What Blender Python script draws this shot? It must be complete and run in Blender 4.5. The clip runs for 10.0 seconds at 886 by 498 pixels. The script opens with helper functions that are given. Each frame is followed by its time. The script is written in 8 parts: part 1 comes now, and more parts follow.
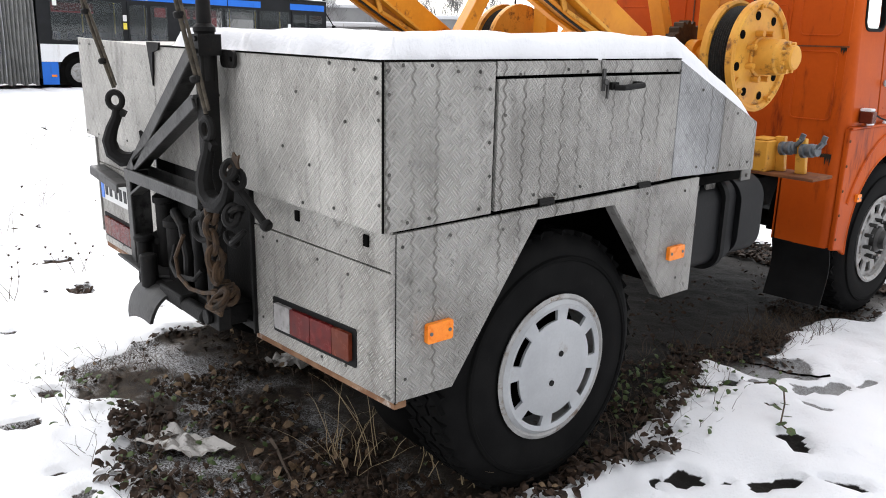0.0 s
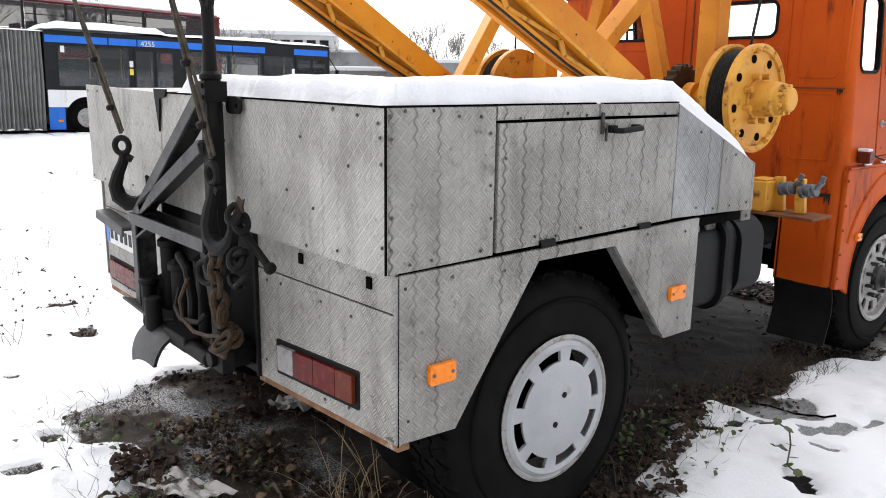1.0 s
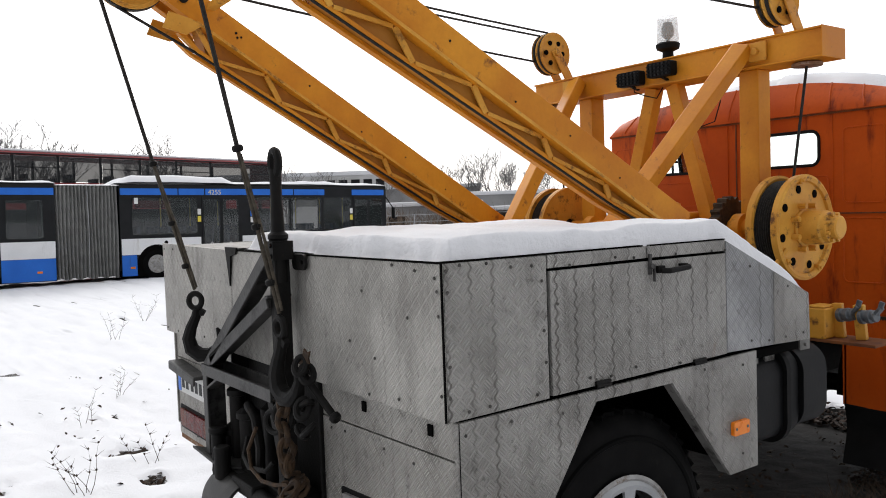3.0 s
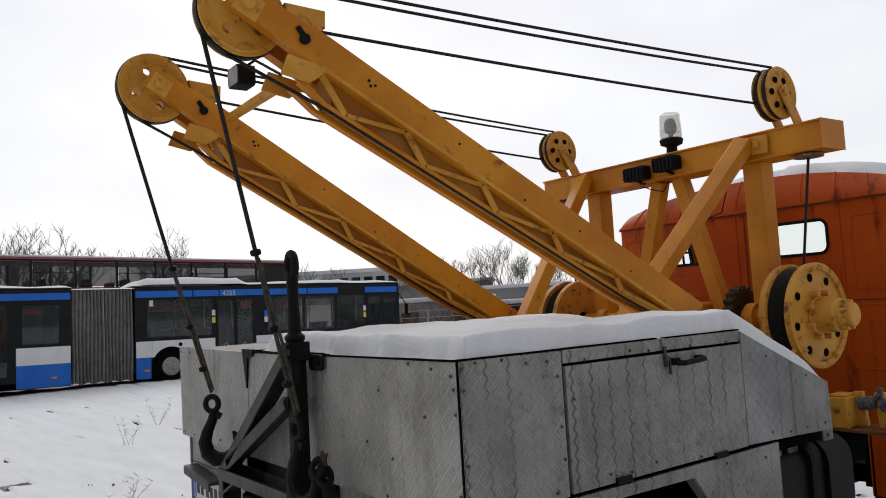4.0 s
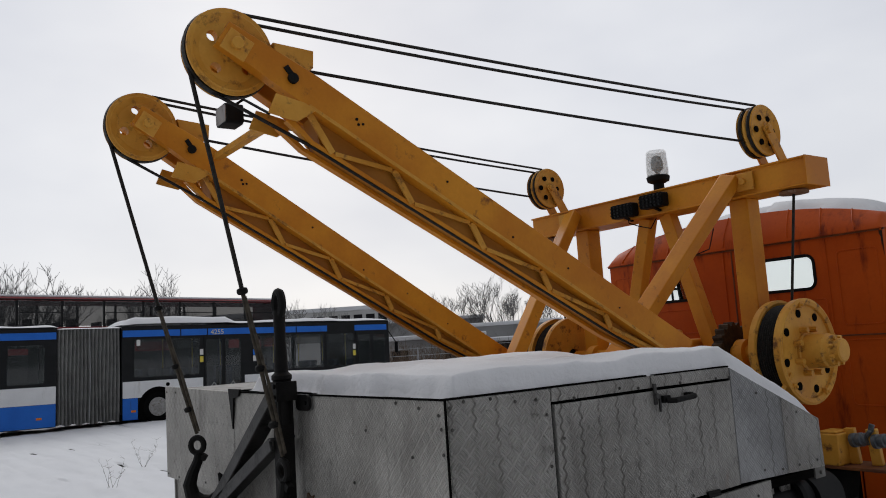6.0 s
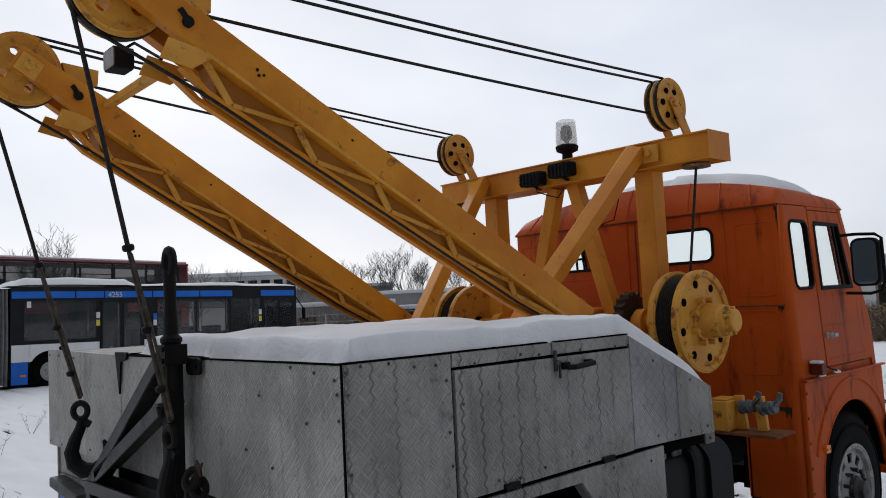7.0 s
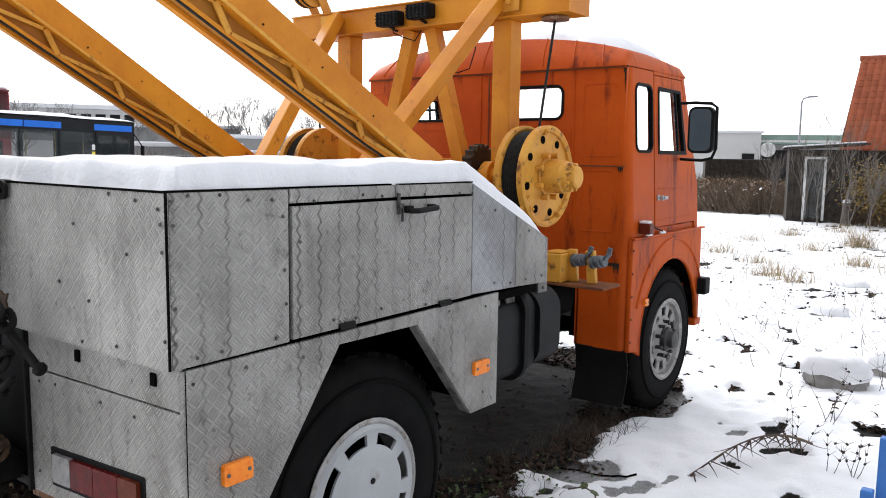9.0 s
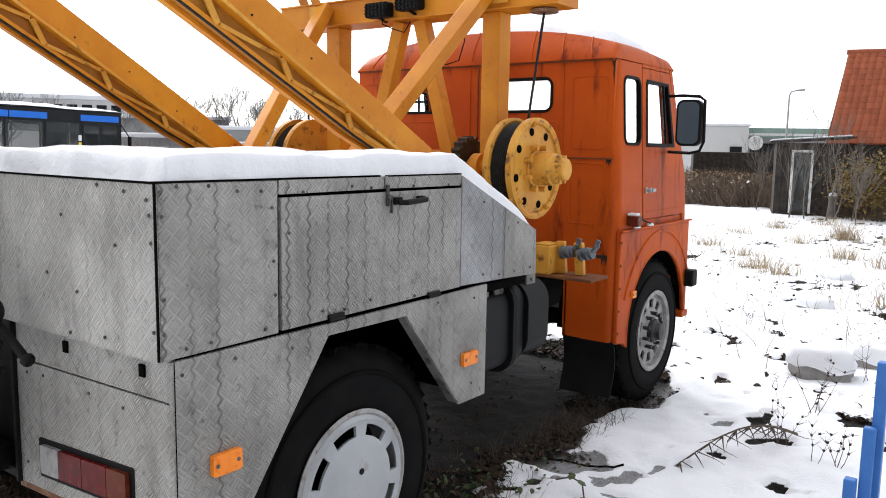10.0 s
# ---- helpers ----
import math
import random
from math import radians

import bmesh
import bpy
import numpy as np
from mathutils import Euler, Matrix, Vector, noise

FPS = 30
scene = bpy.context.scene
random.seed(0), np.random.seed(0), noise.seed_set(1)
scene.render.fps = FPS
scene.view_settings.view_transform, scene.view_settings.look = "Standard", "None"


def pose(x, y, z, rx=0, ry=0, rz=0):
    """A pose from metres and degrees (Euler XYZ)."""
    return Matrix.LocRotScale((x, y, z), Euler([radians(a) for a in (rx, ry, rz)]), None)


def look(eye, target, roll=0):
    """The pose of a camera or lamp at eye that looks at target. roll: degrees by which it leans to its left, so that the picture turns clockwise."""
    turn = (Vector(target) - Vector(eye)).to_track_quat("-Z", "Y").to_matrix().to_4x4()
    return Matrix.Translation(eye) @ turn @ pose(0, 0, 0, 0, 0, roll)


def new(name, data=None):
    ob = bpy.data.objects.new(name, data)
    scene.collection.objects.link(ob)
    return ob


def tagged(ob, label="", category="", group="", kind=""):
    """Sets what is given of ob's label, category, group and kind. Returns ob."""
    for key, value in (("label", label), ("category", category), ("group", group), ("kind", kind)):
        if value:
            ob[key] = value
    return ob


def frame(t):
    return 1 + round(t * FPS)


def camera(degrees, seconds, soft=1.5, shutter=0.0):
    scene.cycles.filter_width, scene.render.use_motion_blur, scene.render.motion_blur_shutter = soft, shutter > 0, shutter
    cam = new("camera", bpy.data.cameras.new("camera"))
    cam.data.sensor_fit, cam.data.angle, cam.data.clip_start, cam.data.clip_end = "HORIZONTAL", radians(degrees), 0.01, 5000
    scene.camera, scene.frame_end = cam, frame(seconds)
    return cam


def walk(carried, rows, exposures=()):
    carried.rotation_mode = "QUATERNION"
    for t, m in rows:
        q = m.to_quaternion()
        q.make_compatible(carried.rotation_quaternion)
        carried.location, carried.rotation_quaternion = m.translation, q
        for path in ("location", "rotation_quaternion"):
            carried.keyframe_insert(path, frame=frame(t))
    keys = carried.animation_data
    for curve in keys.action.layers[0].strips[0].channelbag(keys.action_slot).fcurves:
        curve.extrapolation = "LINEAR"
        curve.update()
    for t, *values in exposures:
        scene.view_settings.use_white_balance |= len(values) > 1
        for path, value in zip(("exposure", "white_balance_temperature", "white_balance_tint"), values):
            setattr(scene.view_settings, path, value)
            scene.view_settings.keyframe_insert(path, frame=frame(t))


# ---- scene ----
cam = camera(58.0, 10.0, soft=1.0)
EXPOSURES = [(0, 0.59, 6500, 10), (1, 0.53, 6500, 10), (2, 0.31, 6600, 10), (2.5, 0.06, 6600, 10), (3, -0.31, 6550, 10), (4.5, -1.20, 6500, 10), (5, -1.24, 6500, 10), (6.5, -1.30, 6270, 10), (7, -1.18, 6150, 10),
             (7.5, -0.69, 6080, 10), (8, -0.22, 6180, 10), (8.5, 0.11, 6200, 10), (9, 0.21, 6340, 10), (10, 0.25, 6390, 10)]
PATH = [
    (0, (3.043, -1.244, 1.678), (1.567, -0.001, 1.154), 1.2),
    (0.5, (3.048, -1.245, 1.678), (1.565, 0.006, 1.189), 0.9),
    (1, (3.059, -1.255, 1.686), (1.558, -0.003, 1.261), 0.8),
    (1.5, (3.076, -1.266, 1.702), (1.545, -0.034, 1.327), 0.4),
    (2, (3.098, -1.282, 1.721), (1.535, -0.071, 1.428), -0.1),
    (2.5, (3.120, -1.298, 1.739), (1.523, -0.11, 1.529), -1.0),
    (3, (3.146, -1.313, 1.760), (1.525, -0.146, 1.655), -2.0),
    (4.5, (3.184, -1.347, 1.772), (1.559, -0.203, 1.983), -3.7),
    (5, (3.184, -1.344, 1.773), (1.561, -0.201, 2.008), -3.7),
    (6.5, (3.163, -1.304, 1.769), (1.594, -0.077, 1.965), -3.8),
    (7, (3.128, -1.258, 1.757), (1.651, 0.085, 1.89), -2.8),
    (7.5, (3.11, -1.224, 1.741), (1.729, 0.223, 1.759), -1.3),
    (8, (3.090, -1.194, 1.723), (1.787, 0.32, 1.621), -0.3),
    (8.5, (3.080, -1.176, 1.711), (1.830, 0.375, 1.527), 0.2),
    (9, (3.077, -1.169, 1.708), (1.873, 0.41, 1.47), 0.8),
    (9.5, (3.078, -1.172, 1.708), (1.891, 0.418, 1.457), 0.9),
    (10, (3.082, -1.176, 1.707), (1.902, 0.418, 1.45), 1.0),
]
walk(cam, [(t, look(eye, target, roll)) for t, eye, target, roll in PATH], EXPOSURES)

# ---- sky and light ----
world = bpy.data.worlds.new("overcast")
scene.world = world
world.use_nodes = True
wn, wl = world.node_tree.nodes, world.node_tree.links
wn.clear()
w_out = wn.new("ShaderNodeOutputWorld")
w_bg = wn.new("ShaderNodeBackground")
w_sky = wn.new("ShaderNodeTexSky")
w_sky.sky_type = "NISHITA"
w_sky.sun_disc = False
w_sky.sun_elevation = radians(24)
w_sky.sun_rotation = radians(-63)
w_co = wn.new("ShaderNodeTexCoord")
w_map = wn.new("ShaderNodeMapping")
w_map.inputs["Scale"].default_value = (1.4, 1.4, 3.2)
w_noise = wn.new("ShaderNodeTexNoise")
w_noise.inputs["Scale"].default_value = 1.6
w_noise.inputs["Detail"].default_value = 4
w_ramp = wn.new("ShaderNodeValToRGB")
w_ramp.color_ramp.elements[0].position, w_ramp.color_ramp.elements[1].position = 0.3, 0.7
w_ramp.color_ramp.elements[0].color = (0.80, 0.815, 0.87, 1)
w_ramp.color_ramp.elements[1].color = (1.02, 1.02, 1.035, 1)
w_dim = wn.new("ShaderNodeMixRGB")
w_dim.blend_type = "MULTIPLY"
w_dim.inputs[0].default_value = 1.0
w_dim.inputs[2].default_value = (0.1, 0.1, 0.1, 1)
w_mix = wn.new("ShaderNodeMixRGB")
w_mix.inputs[0].default_value = 0.93
wl.new(w_co.outputs["Generated"], w_map.inputs["Vector"])
wl.new(w_map.outputs[0], w_noise.inputs["Vector"])
wl.new(w_noise.outputs["Fac"], w_ramp.inputs[0])
wl.new(w_sky.outputs[0], w_dim.inputs[1])
wl.new(w_dim.outputs[0], w_mix.inputs[1])
wl.new(w_ramp.outputs[0], w_mix.inputs[2])
w_dot = wn.new("ShaderNodeVectorMath")
w_dot.operation = "DOT_PRODUCT"
w_dot.inputs[1].default_value = (-0.78, 0.44, 0.52)
wl.new(w_co.outputs["Generated"], w_dot.inputs[0])
w_side = wn.new("ShaderNodeMapRange")
w_side.inputs["From Min"].default_value, w_side.inputs["From Max"].default_value = -0.9, 0.9
w_side.inputs["To Min"].default_value, w_side.inputs["To Max"].default_value = 0.13, 2.1
wl.new(w_dot.outputs["Value"], w_side.inputs["Value"])
w_scale = wn.new("ShaderNodeVectorMath")
w_scale.operation = "SCALE"
wl.new(w_mix.outputs[0], w_scale.inputs[0])
wl.new(w_side.outputs[0], w_scale.inputs["Scale"])
wl.new(w_scale.outputs[0], w_bg.inputs["Color"])
w_bg.inputs["Strength"].default_value = 1.0
wl.new(w_bg.outputs[0], w_out.inputs[0])
sun_data = bpy.data.lights.new("sun", "SUN")
sun_data.energy, sun_data.angle, sun_data.color = 1.4, radians(30), (1.0, 0.97, 0.93)
sun = new("sun", sun_data)
sun.matrix_world = look((-8, 5, 7), (0, 1, 0))


# ---- materials ----
def nodes_of(name):
    m = bpy.data.materials.new(name)
    m.use_nodes = True
    return m, m.node_tree.nodes, m.node_tree.links, m.node_tree.nodes["Principled BSDF"]


def math_node(n, l, op, a, b=None, c=None):
    k = n.new("ShaderNodeMath")
    k.operation = op
    for i, v in enumerate((a, b, c)):
        if v is None:
            continue
        if isinstance(v, (int, float)):
            k.inputs[i].default_value = v
        else:
            l.new(v, k.inputs[i])
    return k.outputs[0]


def noise_node(n, l, vec, scale, detail=4, rough=0.55, stretch=None):
    if stretch:
        mp = n.new("ShaderNodeMapping")
        mp.inputs["Scale"].default_value = stretch
        l.new(vec, mp.inputs["Vector"])
        vec = mp.outputs[0]
    t = n.new("ShaderNodeTexNoise")
    t.inputs["Scale"].default_value = scale
    t.inputs["Detail"].default_value = detail
    t.inputs["Roughness"].default_value = rough
    l.new(vec, t.inputs["Vector"])
    return t.outputs["Fac"]


def mix_node(n, l, fac, a, b):
    k = n.new("ShaderNodeMixRGB")
    for i, v in enumerate((fac, a, b)):
        if isinstance(v, (int, float)):
            k.inputs[i].default_value = v
        elif isinstance(v, tuple):
            k.inputs[i].default_value = (*v[:3], 1)
        else:
            l.new(v, k.inputs[i])
    return k.outputs[0]


def step_node(n, l, v, lo, hi):
    k = n.new("ShaderNodeMapRange")
    k.interpolation_type = "SMOOTHSTEP"
    l.new(v, k.inputs["Value"])
    k.inputs["From Min"].default_value, k.inputs["From Max"].default_value = lo, hi
    return k.outputs[0]


def surf(name, c1, c2, scale=6, rough=0.6, metal=0.0, bump=0.15, grain=120, dirt=None, dirt_amount=0.35, dirt_scale=3.0, streak=False, vary=0.0, spec=0.3):
    """Two tones in large patches, fine grain in colour and relief, and stains with shapes of their own."""
    m, n, l, p = nodes_of(name)
    co = n.new("ShaderNodeTexCoord").outputs["Object"]
    big = noise_node(n, l, co, scale, 5)
    col = mix_node(n, l, step_node(n, l, big, 0.3, 0.7), c1, c2)
    fine = noise_node(n, l, co, grain, 3)
    col = mix_node(n, l, math_node(n, l, "MULTIPLY", fine, 0.28), col, tuple(v * 0.55 for v in c1))
    if dirt:
        d = noise_node(n, l, co, dirt_scale, 8, 0.68, (1.6, 1.6, 0.35) if streak else None)
        lo = 0.72 - dirt_amount * 0.4
        col = mix_node(n, l, step_node(n, l, d, lo, lo + 0.16), col, dirt)
    if vary:
        rnd = n.new("ShaderNodeObjectInfo").outputs["Random"]
        col = mix_node(n, l, math_node(n, l, "MULTIPLY", rnd, vary), col, tuple(v * 0.4 for v in c1))
    l.new(col, p.inputs["Base Color"])
    r = math_node(n, l, "MULTIPLY_ADD", big, 0.3, rough - 0.15)
    l.new(r, p.inputs["Roughness"])
    p.inputs["Metallic"].default_value = metal
    p.inputs["Specular IOR Level"].default_value = spec
    if bump:
        b = n.new("ShaderNodeBump")
        b.inputs["Strength"].default_value = bump
        b.inputs["Distance"].default_value = 0.004
        l.new(fine, b.inputs["Height"])
        l.new(b.outputs[0], p.inputs["Normal"])
    return m


def tread_plate(name, c1, c2, spots, rust, cell=0.037, waves=1.0, bars_shine=0.34):
    """Five-bar tread plate: groups of short raised bars that turn by a right angle from group to group."""
    m, n, l, p = nodes_of(name)
    co = n.new("ShaderNodeTexCoord").outputs["Object"]
    xyz = n.new("ShaderNodeSeparateXYZ")
    l.new(co, xyz.inputs[0])
    u = math_node(n, l, "ADD", xyz.outputs[0], xyz.outputs[1])
    v = xyz.outputs[2]
    k45 = 0.7071 / cell
    cu = math_node(n, l, "MULTIPLY", math_node(n, l, "ADD", u, v), k45)
    cv = math_node(n, l, "MULTIPLY", math_node(n, l, "SUBTRACT", u, v), k45)
    par = math_node(n, l, "FLOORED_MODULO", math_node(n, l, "ADD", math_node(n, l, "FLOOR", cu), math_node(n, l, "FLOOR", cv)), 2.0)
    fu = math_node(n, l, "SUBTRACT", math_node(n, l, "FRACT", cu), 0.5)
    fv = math_node(n, l, "SUBTRACT", math_node(n, l, "FRACT", cv), 0.5)
    other = math_node(n, l, "SUBTRACT", 1.0, par)
    across = math_node(n, l, "ADD", math_node(n, l, "MULTIPLY", fu, par), math_node(n, l, "MULTIPLY", fv, other))
    along = math_node(n, l, "ADD", math_node(n, l, "MULTIPLY", fv, par), math_node(n, l, "MULTIPLY", fu, other))
    bars = math_node(n, l, "PINGPONG", math_node(n, l, "MULTIPLY_ADD", across, 4.0, 20.0), 0.5)
    bars = step_node(n, l, bars, 0.12, 0.40)
    ends = math_node(n, l, "SUBTRACT", 1.0, step_node(n, l, math_node(n, l, "ABSOLUTE", along), 0.32, 0.44))
    keep = math_node(n, l, "SUBTRACT", 1.0, step_node(n, l, math_node(n, l, "ABSOLUTE", across), 0.36, 0.44))
    height = math_node(n, l, "MULTIPLY", math_node(n, l, "MULTIPLY", bars, ends), keep)
    zig = math_node(n, l, "SINE", math_node(n, l, "MULTIPLY", v, 150.0))
    seam = math_node(n, l, "FRACT", math_node(n, l, "MULTIPLY_ADD", u, 11.7, math_node(n, l, "MULTIPLY", zig, 0.065)))
    seam = math_node(n, l, "SUBTRACT", 1.0, step_node(n, l, math_node(n, l, "ABSOLUTE", math_node(n, l, "SUBTRACT", seam, 0.5)), 0.022, 0.066))
    columns = noise_node(n, l, co, 4.0, 2, 0.5, (2.2, 2.2, 0.05))
    seam = math_node(n, l, "MULTIPLY", seam, math_node(n, l, "MULTIPLY", math_node(n, l, "MULTIPLY_ADD", step_node(n, l, columns, 0.42, 0.60), 0.70, 0.22), step_node(n, l, noise_node(n, l, co, 3.0, 4), 0.30, 0.55)))
    seam = math_node(n, l, "MULTIPLY", seam, waves)
    big = noise_node(n, l, co, 2.2, 6, 0.6)
    fine = noise_node(n, l, co, 90, 4, 0.6)
    streaks = noise_node(n, l, co, 5.0, 6, 0.65, (1.5, 1.5, 0.22))
    spot = noise_node(n, l, co, 14, 5, 0.7)
    col = mix_node(n, l, step_node(n, l, big, 0.32, 0.68), c1, c2)
    col = mix_node(n, l, math_node(n, l, "MULTIPLY", step_node(n, l, streaks, 0.48, 0.72), 0.5), col, spots)
    col = mix_node(n, l, math_node(n, l, "MULTIPLY", step_node(n, l, spot, 0.58, 0.74), 0.45), col, spots)
    col = mix_node(n, l, math_node(n, l, "MULTIPLY", fine, 0.3), col, tuple(x * 0.5 for x in c1))
    grime = noise_node(n, l, co, 7.0, 8, 0.72)
    col = mix_node(n, l, math_node(n, l, "MULTIPLY", step_node(n, l, grime, 0.50, 0.78), 0.6), col, tuple(x * 0.42 for x in c1))
    run = noise_node(n, l, co, 6.0, 7, 0.7, (1.8, 1.8, 0.3))
    col = mix_node(n, l, math_node(n, l, "MULTIPLY", step_node(n, l, run, 0.63, 0.74), 0.55), col, rust)
    # bars lightened where worn; their highlight is put into the colour too
    worn = step_node(n, l, noise_node(n, l, co, 5.0, 5), 0.3, 0.65)
    col = mix_node(n, l, math_node(n, l, "MULTIPLY", math_node(n, l, "MULTIPLY", height, worn), bars_shine), col, tuple(min(1, x * 1.55) for x in c2))
    pits = step_node(n, l, noise_node(n, l, co, 26, 4, 0.7), 0.60, 0.70)
    col = mix_node(n, l, math_node(n, l, "MULTIPLY", pits, 0.55), col, spots)
    col = mix_node(n, l, math_node(n, l, "MULTIPLY", seam, 0.72), col, tuple(x * 1.3 for x in spots))
    l.new(col, p.inputs["Base Color"])
    p.inputs["Metallic"].default_value = 0.25
    l.new(math_node(n, l, "MULTIPLY_ADD", big, 0.3, 0.42), p.inputs["Roughness"])
    bp = n.new("ShaderNodeBump")
    bp.inputs["Strength"].default_value = 1.0
    bp.inputs["Distance"].default_value = 0.006
    relief = math_node(n, l, "SUBTRACT", height, math_node(n, l, "MULTIPLY", seam, 0.8))
    l.new(math_node(n, l, "ADD", relief, math_node(n, l, "MULTIPLY", fine, 0.25)), bp.inputs["Height"])
    l.new(bp.outputs[0], p.inputs["Normal"])
    return m


def glassy(name, tint, rough=0.03, alpha=1.0):
    m, n, l, p = nodes_of(name)
    co = n.new("ShaderNodeTexCoord").outputs["Object"]
    g = noise_node(n, l, co, 9, 5)
    l.new(mix_node(n, l, g, tint, tuple(v * 0.7 for v in tint)), p.inputs["Base Color"])
    p.inputs["Roughness"].default_value = rough
    p.inputs["Specular IOR Level"].default_value = 0.25
    p.inputs["Alpha"].default_value = alpha
    return m


def clear_glass(name):
    m, n, l, p = nodes_of(name)
    p.inputs["Base Color"].default_value = (0.93, 0.96, 0.95, 1)
    p.inputs["Transmission Weight"].default_value = 1.0
    p.inputs["Roughness"].default_value = 0.02
    p.inputs["IOR"].default_value = 1.1
    return m


M = {}
M["plate"] = tread_plate("weathered_tread_plate", (0.25, 0.241, 0.222), (0.43, 0.418, 0.392), (0.05, 0.044, 0.036), (0.2, 0.105, 0.055))
# rear copy: fainter waves, and paler with the rear's brighter light in its colour
M["plate_rear_lit"] = tread_plate("weathered_lit_rear_tread_plate", (0.31, 0.297, 0.270), (0.50, 0.484, 0.449), (0.06, 0.05, 0.04), (0.2, 0.105, 0.055), 0.037, 0.4, 0.55)
M["plate_bright"] = tread_plate("newer_tread_plate", (0.24, 0.242, 0.243), (0.47, 0.475, 0.48), (0.10, 0.097, 0.094), (0.2, 0.15, 0.11))
M["plate_dark"] = surf("grimy_aluminium_edge", (0.14, 0.136, 0.126), (0.22, 0.213, 0.2), 9, 0.6, 0.3, 0.2, 80, (0.05, 0.045, 0.04), 0.6, 12)
M["rivet"] = surf("grimy_rivet", (0.07, 0.066, 0.06), (0.16, 0.152, 0.14), 3, 0.6, 0.25, vary=0.8)
# near-black for open joints; also shade put into liners, wells and holes
M["gap_and_shade"] = surf("dark_seam_and_shade", (0.002, 0.002, 0.0018), (0.005, 0.0047, 0.0044), 8, 0.9, spec=0.03)
M["black_steel"] = surf("greasy_black_steel", (0.004, 0.0038, 0.0036), (0.010, 0.0093, 0.0085), 9, 0.6, 0.0, 0.4, 90, (0.026, 0.018, 0.013), 0.3, 12, spec=0.14)
M["frame_grey"] = surf("worn_grey_steel", (0.025, 0.0245, 0.0235), (0.075, 0.073, 0.07), 8, 0.5, 0.2, 0.3, 80, (0.012, 0.011, 0.010), 0.55, 11)
M["rust"] = surf("rusty_steel", (0.15, 0.065, 0.03), (0.26, 0.15, 0.085), 16, 0.85, 0.1, 0.4, 70, (0.45, 0.4, 0.34), 0.45, 9)
M["chain_rust"] = surf("rusty_chain", (0.035, 0.023, 0.016), (0.09, 0.055, 0.03), 30, 0.75, 0.4, 0.4, 120, (0.03, 0.025, 0.02), 0.5, 25)
M["yellow"] = surf("weathered_yellow_paint", (0.54, 0.178, 0.009), (0.73, 0.300, 0.020), 2.6, 0.48, 0.0, 0.14, 60, (0.20, 0.066, 0.015), 0.34, 11, spec=0.24)
M["yellow_old"] = surf("chipped_yellow_paint", (0.60, 0.26, 0.028), (0.72, 0.37, 0.06), 5, 0.5, 0.0, 0.12, 60, (0.15, 0.062, 0.02), 0.48, 14, spec=0.25)
M["orange"] = surf("faded_orange_paint", (0.42, 0.062, 0.004), (0.54, 0.092, 0.007), 2.2, 0.5, 0.0, 0.06, 50, (0.16, 0.022, 0.005), 0.5, 4, True, spec=0.12)
M["orange_rust"] = surf("rust_streaked_seam", (0.10, 0.035, 0.015), (0.2, 0.07, 0.02), 14, 0.8, 0.0, 0.3, 60)
M["rubber"] = surf("dusty_tyre_rubber", (0.003, 0.003, 0.003), (0.006, 0.0059, 0.0057), 7, 0.85, 0.0, 0.25, 80, (0.016, 0.0152, 0.0142), 0.3, 9, spec=0.05)
M["rubber_side"] = surf("worn_tyre_sidewall", (0.004, 0.004, 0.004), (0.009, 0.0088, 0.0086), 9, 0.72, 0.0, 0.15, 90, (0.014, 0.0135, 0.013), 0.25, 12, spec=0.05)
M["seal"] = surf("black_rubber_seal", (0.004, 0.004, 0.004), (0.009, 0.009, 0.009), 9, 0.65, spec=0.12)
M["hubcap"] = surf("silver_hubcap_paint", (0.36, 0.37, 0.38), (0.44, 0.45, 0.46), 5, 0.4, 0.25, 0.05, 90, (0.3, 0.29, 0.27), 0.3, 10)
M["rim"] = surf("silver_rim_paint", (0.27, 0.265, 0.255), (0.42, 0.415, 0.405), 12, 0.5, 0.2, 0.15, 70, (0.16, 0.12, 0.09), 0.5, 22)
M["marker"] = surf("orange_marker_lens", (0.85, 0.2, 0.012), (0.95, 0.28, 0.02), 40, 0.3, 0.0, 0.2, 220)
M["lens_red"] = surf("red_lamp_lens", (0.075, 0.006, 0.006), (0.14, 0.012, 0.010), 25, 0.25, 0.0, 0.2, 200, (0.10, 0.02, 0.02), 0.4, 18, spec=0.08)
M["lens_amber"] = surf("brown_amber_lens", (0.10, 0.02, 0.010), (0.14, 0.03, 0.014), 25, 0.25, 0.0, 0.2, 200, spec=0.08)
M["lens_white"] = surf("clouded_white_lens", (0.24, 0.23, 0.225), (0.36, 0.345, 0.335), 25, 0.3, 0.0, 0.2, 200, spec=0.08)
M["rope"] = surf("greasy_wire_rope", (0.01, 0.009, 0.008), (0.035, 0.031, 0.026), 60, 0.55, 0.4, 0.5, 260)
M["rope_old"] = surf("worn_wire_rope", (0.035, 0.029, 0.021), (0.10, 0.083, 0.062), 40, 0.7, 0.3, 0.6, 240)
M["tank"] = surf("black_tank_paint", (0.004, 0.0042, 0.0046), (0.009, 0.0093, 0.010), 5, 0.5, 0.0, 0.1, 70, (0.016, 0.015, 0.014), 0.3, 8, spec=0.12)
M["dark_inside"] = surf("dark_cab_lining", (0.03, 0.028, 0.026), (0.05, 0.047, 0.043), 6, 0.8)
M["glass"] = clear_glass("window_glass")
M["mirror"] = glassy("mirror_glass", (0.10, 0.12, 0.14), 0.02)
M["mirror"].node_tree.nodes["Principled BSDF"].inputs["Metallic"].default_value = 1.0
